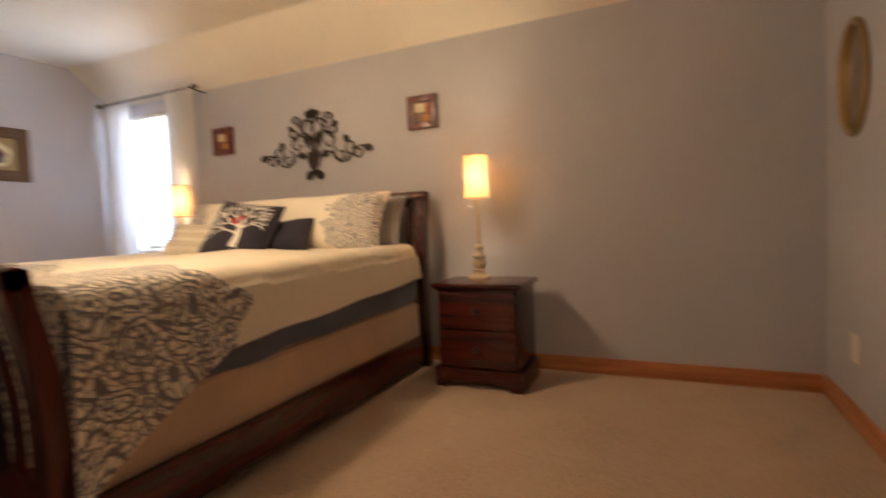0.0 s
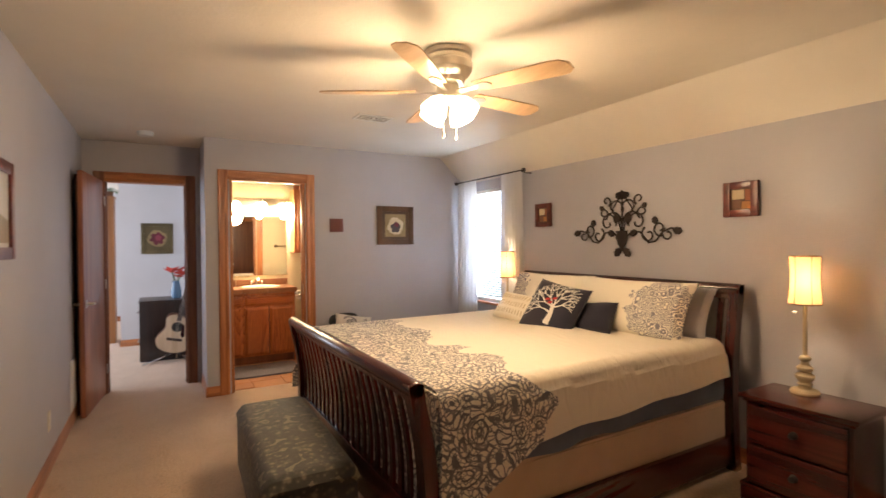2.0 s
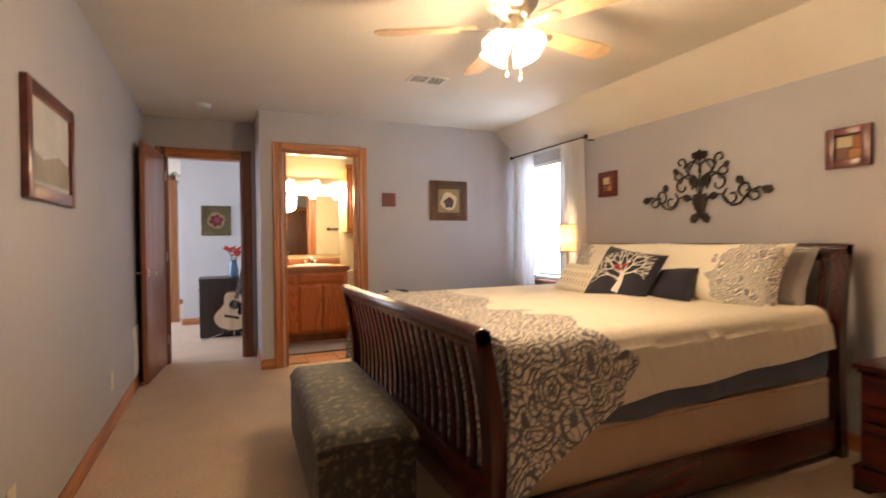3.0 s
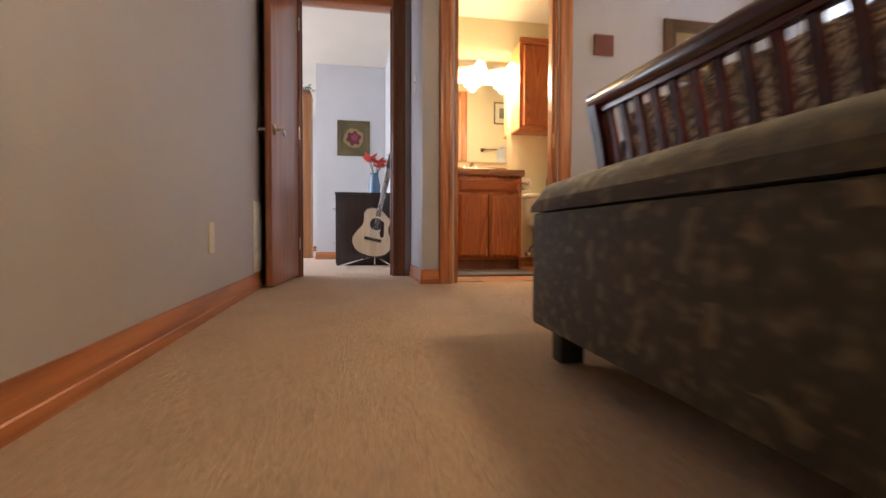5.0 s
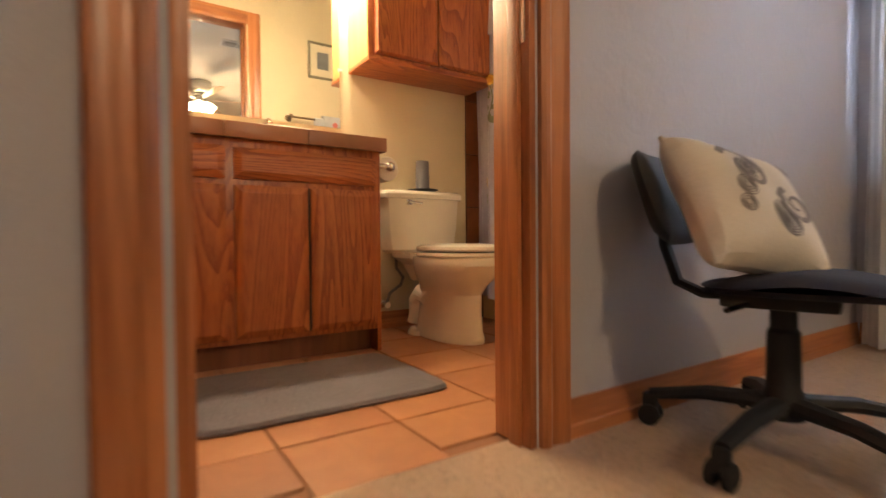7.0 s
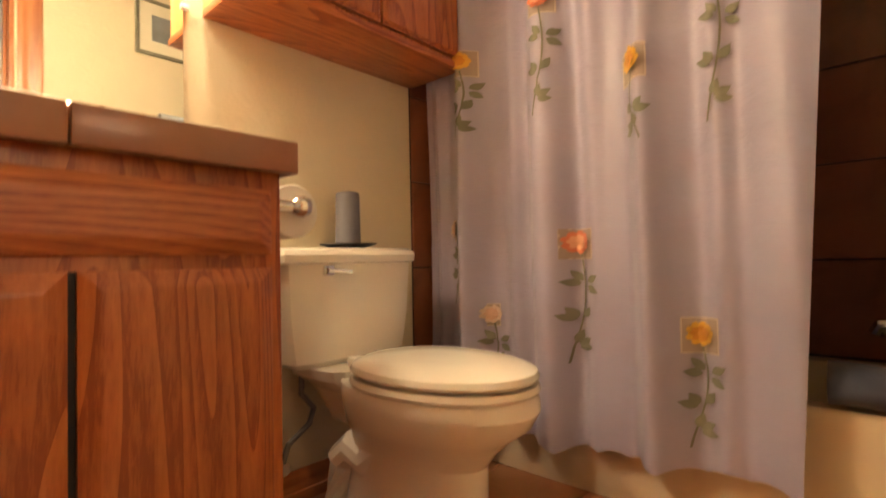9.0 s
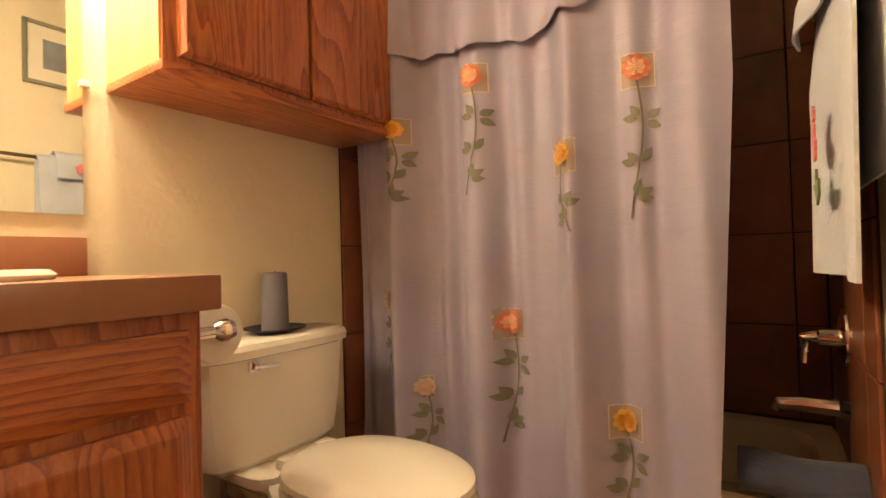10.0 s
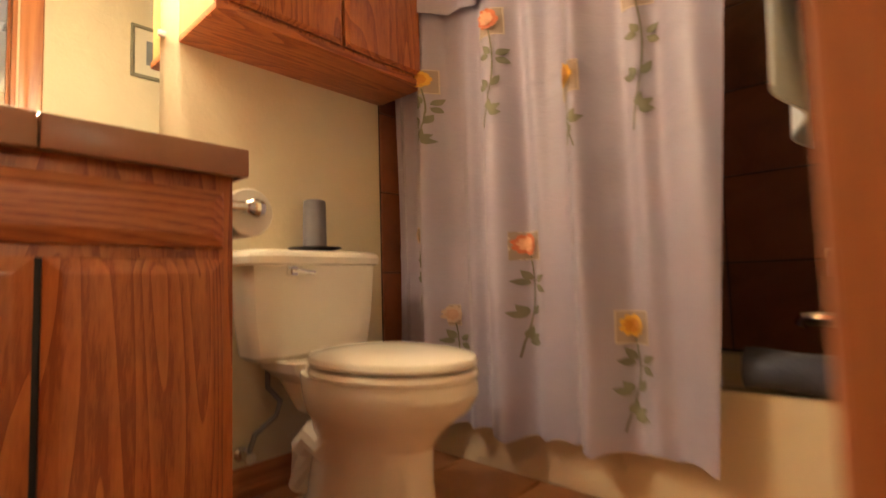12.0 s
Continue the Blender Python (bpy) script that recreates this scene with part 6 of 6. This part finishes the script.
part("wax", lathe(bmesh.new(), [(0.036, 0.721), (0.037, 0.73), (0.035, 0.86), (0.034, 0.876), (0.029, 0.880), (0.012, 0.872)], (-5.44, 1.70, 0), 26), plain("grey_wax", (0.17, 0.165, 0.19), 0.55, vary=0.12), candle)
part("wick", tube(bmesh.new(), [(-5.44, 1.70, 0.87), (-5.44, 1.702, 0.884)], 0.0015, 5), BLACK, candle)

holder = thing("toilet_paper_holder", (-5.14, 1.275, 0.78), "chrome toilet paper holder on the vanity side", "paper holder")
for x in (-5.26, -5.125):
    part("post", lathe(bmesh.new(), [(0.024, 0), (0.022, 0.006), (0.012, 0.012), (0.012, 0.05), (0.020, 0.062), (0.022, 0.075), (0.017, 0.088), (0.004, 0.092)], (x, 1.276, 0.785), 18, Matrix.Rotation(radians(-90), 4, "X")), CHROME, holder)
part("roller", tube(bmesh.new(), [(-5.255, 1.345, 0.785), (-5.13, 1.345, 0.785)], 0.009), CHROME, holder)
bm = lathe(bmesh.new(), [(0.020, -0.05), (0.052, -0.05), (0.054, -0.047), (0.054, 0.047), (0.052, 0.05), (0.020, 0.05)], (-5.192, 1.345, 0.778), 30, Matrix.Rotation(radians(90), 4, "Y"))
single("toilet_paper_roll", bm, plain("tissue", (0.80, 0.76, 0.68), 0.95, relief=0.3), "white toilet paper roll on its holder", "toilet paper")

# ---- bathtub, shower curtain ----
TUB_Y = 2.15
tub = thing("bathtub", (-4.82, 2.48, 0), "almond built-in bathtub with a low rim", "bathtub")
bm = bmesh.new()


def tub_loop(x0, x1, y0, y1, z, p):
    return rounded((x0 + x1) / 2, (y0 + y1) / 2, (x1 - x0) / 2, (y1 - y0) / 2, z, p, 48)


X0, X1, Y0, Y1 = BATH_W + 0.014, BATH_E - 0.014, TUB_Y, BATH_N - 0.014
rows = [tub_loop(X0, X1, Y0, Y1, 0.0, 60), tub_loop(X0, X1, Y0, Y1, 0.315, 60), tub_loop(X0, X1, Y0 + 0.005, Y1, 0.33, 60), tub_loop(X0, X1, Y0 + 0.012, Y1, 0.336, 60), tub_loop(X0 + 0.06, X1 - 0.06, Y0 + 0.07, Y1 - 0.05, 0.333, 7), tub_loop(X0 + 0.08, X1 - 0.075, Y0 + 0.09, Y1 - 0.06, 0.31, 6), tub_loop(X0 + 0.16, X1 - 0.12, Y0 + 0.12, Y1 - 0.09, 0.06, 5), tub_loop(X0 + 0.25, X1 - 0.2, Y0 + 0.2, Y1 - 0.17, 0.04, 4)]
part("shell", loft(bm, rows), plain("almond_enamel", (0.70, 0.58, 0.40), 0.2, relief=0.0, vary=0.03), tub)
FX0 = BATH_E - 0.014
taps = thing("tub_faucet", (FX0, 2.45, 0.48), "chrome tub spout and lever valve on the tiled wall", "faucet")
part("valve_plate", lathe(bmesh.new(), [(0.075, 0), (0.074, 0.006), (0.05, 0.012), (0.024, 0.014), (0.022, 0.055), (0.018, 0.06)], (FX0, 2.45, 0.672), 28, Matrix.Rotation(radians(-90), 4, "Y")), CHROME, taps)
part("valve_lever", tube(bmesh.new(), [(FX0 - 0.055, 2.45, 0.672), (FX0 - 0.09, 2.45, 0.668), (FX0 - 0.085, 2.45, 0.63), (FX0 - 0.088, 2.45, 0.60)], lambda s: 0.017 - 0.006 * s, 10), CHROME, taps)
bm = lathe(bmesh.new(), [(0.034, 0), (0.030, 0.01), (0.024, 0.02)], (FX0, 2.45, 0.488), 20, Matrix.Rotation(radians(-90), 4, "Y"))
tube(bm, [(FX0 - 0.01, 2.45, 0.488), (FX0 - 0.10, 2.45, 0.49), (FX0 - 0.15, 2.45, 0.486), (FX0 - 0.158, 2.45, 0.468)], lambda s: 0.023 - 0.006 * s, 12)
part("spout", bm, CHROME, taps)

CUR_Y = 2.085


def fold(x, z):
    """Depth of the shower curtain's folds."""
    s = (x + 5.50) / 1.13
    a = 0.038 * math.sin(24 * s + 0.4 * math.sin(2 * z)) + 0.023 * math.sin(49 * s + 1.1 + 0.5 * z) + 0.006 * math.sin(88 * s)
    hold = 0.55 + 0.45 * min(1, max(0, (2.0 - z) / 1.2))
    if s > 0.82:
        a *= 1 - 0.75 * (s - 0.82) / 0.18
    crease = 0.0045 * sum(math.exp(-((z - c) / 0.006) ** 2) for c in (0.42, 0.72, 0.93, 1.19, 1.45))
    return CUR_Y + a * hold - crease - 0.03 * max(0, 1 - z / 0.4) * 0.6


def curtain_place(u, v):
    x = -5.50 + 1.155 * u - 0.065 * u * max(0, 1 - 1.6 * v)
    hem = 0.145 + 0.012 * abs(math.sin(u * 38)) - 0.015 * math.sin(u * 5)
    z = hem + (1.98 - hem) * v
    return (x, fold(x, z), z)


def satin(name, c, clear=0.0):
    m, nt, b = material(name, 0.42)
    v = coords(nt)
    nt.links.new(ramp(nt, noise_tex(nt, v, 4.0, 5.0), [(0.3, shade(c, 0.93)), (0.7, shade(c, 1.06))]), b.inputs["Base Color"])
    bump(nt, b, noise_tex(nt, coords(nt, (1, 1, 2.5)), 14, 5.0, 0.65, 0.8), 0.22, 0.012)
    b.inputs["Sheen Weight"].default_value = 0.3
    t = node(nt, "ShaderNodeBsdfTranslucent", Color=(*c, 1))
    mx = node(nt, "ShaderNodeMixShader", Fac=0.18)
    nt.links.new(b.outputs[0], mx.inputs[1])
    nt.links.new(t.outputs[0], mx.inputs[2])
    nt.links.new(mx.outputs[0], nt.nodes["Material Output"].inputs[0])
    return m


LILAC = satin("lilac_satin", (0.44, 0.405, 0.53))
shower = thing("shower_curtain", (-4.95, CUR_Y, 0.14), "lilac-grey satin shower curtain with appliqued flowers", "shower curtain")
part("cloth", sheet(bmesh.new(), 190, 90, curtain_place), LILAC, shower, thick=0.0015)


def valance_place(u, v):
    x = -5.50 + 1.15 * u
    hem = 1.515 + 0.022 * abs(math.sin(u * 22)) + 0.02 * math.sin(u * 9) + 0.14 * max(0, u - 0.62) ** 1.2
    z = hem + (1.985 - hem) * v
    return (x, fold(x, z) - 0.016 - 0.012 * (1 - v), z)


part("valance", sheet(bmesh.new(), 150, 16, valance_place), LILAC, shower, "scalloped lilac valance", thick=0.0015)
part("rod", tube(bmesh.new(), [(BATH_W, CUR_Y, 1.99), (BATH_E, CUR_Y, 1.99)], 0.013, 12), CHROME, shower, "chrome tension rod")
PATCH, STEM, LEAF = fabric("organza_patch", (0.40, 0.32, 0.26), 0.1), fabric("stem_print", (0.17, 0.16, 0.11), 0.1), fabric("leaf_print", (0.19, 0.19, 0.135), 0.3)
PATCH_EDGE = fabric("patch_stitch", (0.66, 0.57, 0.48), 0.05)
PETAL = {"orange": (fabric("coral_petal", (0.62, 0.20, 0.10), 0.2), fabric("peach_petal", (0.75, 0.42, 0.25), 0.15)), "yellow": (fabric("yellow_petal", (0.74, 0.44, 0.06), 0.15), fabric("amber_petal", (0.62, 0.28, 0.03), 0.2)), "cream": (fabric("cream_petal", (0.66, 0.52, 0.40), 0.1), fabric("peach_centre", (0.62, 0.40, 0.28), 0.1))}


def on_cloth(x, z, lift):
    return Vector((x, fold(x, z) - 0.003 - lift, z))


def cloth_patch(bm, x0, x1, z0, z1, lift, n=8):
    sheet(bm, n, n, lambda u, v: on_cloth(x0 + (x1 - x0) * u, z0 + (z1 - z0) * v, lift))


def cloth_leaf(bm, x, z, a, length, width, lift=0.002):
    ca, sa = math.cos(a), math.sin(a)
    rows = []
    for k in range(8):
        t = k / 7
        w = width * math.sin(math.pi * min(0.985, max(0.015, t ** 0.8)))
        d = length * t
        rows.append([bm.verts.new(on_cloth(x + d * ca - s * w * sa, z + d * sa + s * w * ca, lift + (0.0012 if s == 0 else 0))) for s in (-1, 0, 1)])
    for p, q in zip(rows, rows[1:]):
        for k in (0, 1):
            bm.faces.new((p[k], p[k + 1], q[k + 1], q[k]))


def flower_head(bm, x, z, r, n, lift, cup, seed):
    g = random.Random(seed)
    for k in range(n):
        a = 2 * math.pi * k / n + g.uniform(-0.1, 0.1)
        rows = []
        for j in range(5):
            t = j / 4
            w = r * 0.42 * math.sin(math.pi * (0.12 + 0.80 * t)) ** 0.8
            d = r * t
            rows.append([bm.verts.new(on_cloth(x + d * math.cos(a) - s * w * math.sin(a), z + d * math.sin(a) + s * w * math.cos(a), lift + cup * t * t + 0.002 * (s == 0))) for s in (-1, 0, 1)])
        for p, q in zip(rows, rows[1:]):
            for c in (0, 1):
                bm.faces.new((p[c], p[c + 1], q[c + 1], q[c]))


def applique(x, z, colour, side, length, seed):
    g = random.Random(seed)
    w, h = (0.040, 0.048) if colour != "cream" else (0.018, 0.04)
    bm = bmesh.new()
    cloth_patch(bm, x - w, x + w, z - h, z + h * 0.8, 0.001)
    patch = part("patch", bm, PATCH, shower, "sheer beige organza square", thick=0.0006)
    bm = bmesh.new()
    for x0, x1, z0, z1 in ((x - w, x + w, z - h, z - h + 0.003), (x - w, x + w, z + h * 0.8 - 0.003, z + h * 0.8), (x - w, x - w + 0.003, z - h, z + h * 0.8), (x + w - 0.003, x + w, z - h, z + h * 0.8)):
        cloth_patch(bm, x0, x1, z0, z1, 0.002, 6)
    part("stitching", bm, PATCH_EDGE, patch)
    bm = bmesh.new()
    path = []
    for k in range(22):
        t = k / 21
        path.append((x + side * (0.014 * math.sin(t * 4.2) - 0.012 * t), z - 0.03 - length * t))
    rows = []
    for px, pz in path:
        rows.append([bm.verts.new(on_cloth(px - 0.0022, pz, 0.0022)), bm.verts.new(on_cloth(px + 0.0022, pz, 0.0022))])
    for p, q in zip(rows, rows[1:]):
        bm.faces.new((p[0], p[1], q[1], q[0]))
    stem = part("stem", bm, STEM, shower, "printed olive stem", thick=0.0006)
    bm = bmesh.new()
    for t, leaves in ((0.30, ((1, 0.5), (-1, 0.9), (-1, 0.15), (1, -0.5))), (0.62, ((-1, 0.9), (-1, 0.35), (1, 1.0))), (0.86, ((1, 0.55), (1, 1.2), (1, 0.0)))):
        px, pz = path[int(t * 21)]
        if t == 0.30 and length < 0.2:
            continue
        for s, a in leaves:
            s *= side
            off = 0.012
            ang = a if s > 0 else math.pi - a
            cloth_leaf(bm, px + off * math.cos(ang) * 0.9, pz + off * math.sin(ang), ang, 0.037 * g.uniform(0.9, 1.12), 0.011)
    part("leaves", bm, LEAF, stem, "printed grey-green leaves", thick=0.0006)
    outer, inner = PETAL[colour]
    big = 0.033 if colour == "orange" else 0.029
    bm = bmesh.new()
    flower_head(bm, x, z, big, 9, 0.004, 0.010, seed)
    head = part("flower", bm, outer, patch, thick=0.001)
    bm = bmesh.new()
    flower_head(bm, x, z, big * 0.66, 8, 0.010, 0.008, seed + 3)
    flower_head(bm, x, z, big * 0.25, 6, 0.016, 0.002, seed + 4)
    part("flower_centre", bm, inner, patch, thick=0.001)


for args in ((-4.985, 1.425, "orange", 1, 0.31, 1), (-5.275, 1.318, "yellow", 1, 0.22, 2), (-4.728, 1.163, "yellow", -1, 0.17, 3), (-4.548, 1.36, "orange", 1, 0.34, 4), (-4.912, 0.718, "orange", 1, 0.31, 5), (-4.603, 0.486, "yellow", 1, 0.24, 6), (-5.335, 0.778, "cream", 1, 0.22, 7), (-5.212, 0.50, "cream", 1, 0.22, 8)):
    applique(*args)

# ---- towels ----
TERRY_BLUE = fabric("slate_terry", (0.045, 0.052, 0.085), 0.25, weave=90, relief=0.8)
bm = bmesh.new()
sheet(bm, 28, 20, lambda u, v: (-4.37 + 0.235 * v, 2.185 + (0.058 + 0.004 * math.sin(9 * v)) * math.cos(2 * math.pi * u) * (1.1 - 0.1 * v), 0.388 + (0.046 + 0.004 * math.sin(7 * v + 5 * u)) * math.sin(2 * math.pi * u)), True)
for e in range(2):
    loop = [q for q in bm.verts if abs(q.co.x - (-4.37 + 0.235 * e)) < 1e-4]
    c = bm.verts.new(sum((q.co for q in loop), Vector()) / len(loop))
    loop.sort(key=lambda q: math.atan2(q.co.z - c.co.z, q.co.y - c.co.y))
    for k in range(len(loop)):
        bm.faces.new((c, loop[k], loop[(k + 1) % len(loop)]))
single("folded_towel", bm, TERRY_BLUE, "rolled slate-blue towel lying on the tub rim", "towel")

bar = thing("towel_bar", (BATH_E - 0.04, 1.68, 1.37), "antique bronze towel bar on the cream wall", "towel bar")
BRONZE = plain("antique_bronze", (0.22, 0.16, 0.10), 0.35, 0.8)
part("bar", tube(bmesh.new(), [(BATH_E - 0.058, 1.42, 1.385), (BATH_E - 0.058, 2.08, 1.385)], 0.008), BRONZE, bar)
for y in (1.42, 2.08):
    part("end_post", lathe(bmesh.new(), [(0.026, 0), (0.022, 0.008), (0.011, 0.014), (0.011, 0.07), (0.016, 0.08), (0.006, 0.088)], (BATH_E, y, 1.385), 16, Matrix.Rotation(radians(-90), 4, "Y")), BRONZE, bar)


def hung(y0, y1, z_front, z_back, gap, ripple):
    """A cloth folded over the towel bar."""
    bx, bz = BATH_E - 0.058, 1.385
    front, arc, back = bz - z_front, math.pi * gap, bz - z_back

    def place(u, v):
        s = v * (front + arc + back)
        y = y0 + (y1 - y0) * u
        rip = ripple * math.sin(u * 9 + 1)
        if s < front:
            return (bx - gap - rip * (front - s) / front - 0.022 * u * min(1, 3 * (front - s) / front), y + 0.01 * math.sin(5 * s), z_front + s)
        if s < front + arc:
            a = (s - front) / gap
            return (bx - gap * math.cos(a), y, bz + gap * math.sin(a))
        return (bx + gap, y, bz - (s - front - arc))
    return sheet(bmesh.new(), 26, 40, place)


TERRY_PALE = fabric("pale_blue_terry", (0.50, 0.53, 0.58), 0.08, weave=110, relief=0.6)
bath_towel = thing("bath_towel", (BATH_E - 0.055, 1.80, 0.86), "pale blue-white towel with embroidered rose on the bar", "towel")
part("cloth", hung(1.60, 2.06, 0.86, 1.0, 0.016, 0.014), TERRY_PALE, bath_towel, thick=0.005)
TX = BATH_E - 0.058 - 0.018
bm = bmesh.new()
for dy, dz, r in ((0, 0, 0.022), (0.008, 0.03, 0.018), (-0.006, 0.055, 0.012)):
    extrude_outline(bm, [(TX - 0.030, 1.84 + y, 1.07 + z) for y, z in petals(dy, dz, r, 5, 0.1, 4)], (0.004, 0, 0))
part("rose_embroidery", bm, fabric("rose_thread", (0.66, 0.20, 0.18), 0.2), bath_towel)
bm = bmesh.new()
for a in (0.6, 2.5, 1.6):
    extrude_outline(bm, [(TX - 0.029, 1.84 + 0.05 * t * math.cos(a) + s * 0.012 * math.sin(math.pi * t), 0.985 + 0.05 * t * math.sin(a) + s * 0.01) for s, t in ((1, 0.0), (1, 0.3), (1, 0.6), (0, 1.0), (-1, 0.6), (-1, 0.3), (-1, 0.0))], (0.004, 0, 0))
part("leaf_embroidery", bm, fabric("leaf_thread", (0.14, 0.17, 0.06), 0.2), bath_towel)
hand_towel = thing("hand_towel", (BATH_E - 0.055, 1.77, 1.23), "small pale blue hand towel folded over the larger one", "towel")
part("cloth", hung(1.66, 2.04, 1.30, 1.31, 0.036, 0.012), TERRY_PALE, hand_towel, thick=0.005)
bm = extrude_outline(bmesh.new(), [(BATH_E - 0.058 - 0.056, 1.745 + y, 1.345 + z) for y, z in petals(0, 0, 0.020, 5, 0.12, 9)], (0.004, 0, 0))
part("rose_embroidery", bm, bpy.data.materials["rose_thread"], hand_towel)
framed("framed_picture", (BATH_E, 1.69, 1.855), (0, -1, 0), 0.235, 0.28, 0.018, plain("grey_green_frame", (0.20, 0.19, 0.13), 0.4), plain("mat_board", (0.72, 0.67, 0.52), 0.8, vary=0.03), "small framed print with wide cream mat", depth=0.016, extra=lambda blob: blob([(-0.045, -0.065), (0.045, -0.065), (0.045, 0.065), (-0.045, 0.065)], plain("print_grey_paint", (0.22, 0.24, 0.25), 0.6, vary=0.5), 0.001, "print"))
wall_plate((BATH_E, 1.27, 1.06), "x", -1, 0.115, 0.118, "ivory double switch plate by the bathroom door", "light switch", "switch")

MAT_BLUE = fabric("slate_bath_mat", (0.135, 0.125, 0.150), 0.15, weave=70, relief=1.0)
bm = loft(bmesh.new(), [[(x, y, z) for x, y, _ in rounded(-4.73, 0.86, hx, hy, 0, 14, 56)] for hx, hy, z in ((0.262, 0.358, 0.001), (0.27, 0.366, 0.008), (0.262, 0.358, 0.017), (0.2, 0.29, 0.018))])
single("bath_mat", bm, MAT_BLUE, "slate-grey pile bath mat before the vanity", "bath mat")

# ---- tiles ----
def tile_mesh(name, w, h, t, mat, axis):
    lo, hi = {"z": ((0, 0, 0), (w, h, t)), "y": ((0, 0, 0), (w, -t, h)), "x": ((0, 0, 0), (t, w, h)), "-x": ((0, 0, 0), (-t, w, h))}[axis]
    return as_mesh(name, boxed([min(a, b) for a, b in zip(lo, hi)], [max(a, b) for a, b in zip(lo, hi)], 0.0025), mat, False)


bath_floor = bpy.data.objects["bath_floor"]
G = 0.302
cache = {}


def lay(parent, key, mat, axis, w, h, at):
    k = (key, axis, round(w, 3), round(h, 3))
    if k not in cache:
        cache[k] = tile_mesh(key, w, h, 0.008, mat, axis)
    t = new("tile", cache[k])
    t.parent, t.location = parent, at


y = BATH_S + 0.032
while y < TUB_Y - 0.01:
    h = min(G - 0.006, TUB_Y - 0.002 - y)
    x = BATH_W + 0.002
    while x < -4.075:
        w = min(G - 0.006, -4.072 - x)
        if x + w > BATH_E and not (y > 0.40 and y + h < 1.16):
            w = min(w, BATH_E - 0.001 - x)
        if w > 0.02:
            lay(bath_floor, "floor_tile", FLOOR_TILE, "z", w, h, (x, y, -0.008))
        x += G
    y += G
TZ = 0.345
tiles_back = setting("shower_tiles_back", boxed((BATH_W + 0.003, BATH_N - 0.005, 0.30), (BATH_E - 0.003, BATH_N - 0.001, 2.2)), DARK_GROUT, "brown tiled back wall of the shower", "tiled wall")
tiles_east = setting("shower_tiles_east", boxed((BATH_E - 0.005, 2.02, 0.0), (BATH_E - 0.001, BATH_N - 0.006, 2.2)), DARK_GROUT, "brown tiled faucet wall of the shower", "tiled wall")
tiles_west = setting("shower_tiles_west", boxed((BATH_W + 0.001, 2.045, 0.0), (BATH_W + 0.005, BATH_N - 0.006, 2.2)), DARK_GROUT, "brown tiled end wall of the shower", "tiled wall")
for r in range(-1, 6):
    z = TZ + 0.308 * r
    for x in (-5.51, -5.148, -4.84, -4.532, -4.218):
        nx = {-5.51: -5.148, -5.148: -4.84, -4.84: -4.532, -4.532: -4.218, -4.218: -4.134}[x]
        if r >= 0:
            lay(tiles_back, "back_tile", SHOWER_TILE, "y", nx - x - 0.005, 0.303, (x, BATH_N - 0.005, z))
    for y0, y1 in ((2.022, 2.16), (2.16, 2.468), (2.468, 2.776), (2.776, 2.815)):
        lay(tiles_east, "east_tile", SHOWER_TILE, "-x", y1 - y0 - 0.005, 0.303, (BATH_E - 0.005, y0, z))
    for y0, y1 in ((2.047, 2.16), (2.16, 2.468), (2.468, 2.815)):
        lay(tiles_west, "west_tile", SHOWER_TILE, "x", y1 - y0 - 0.005, 0.303, (BATH_W + 0.005, y0, z))
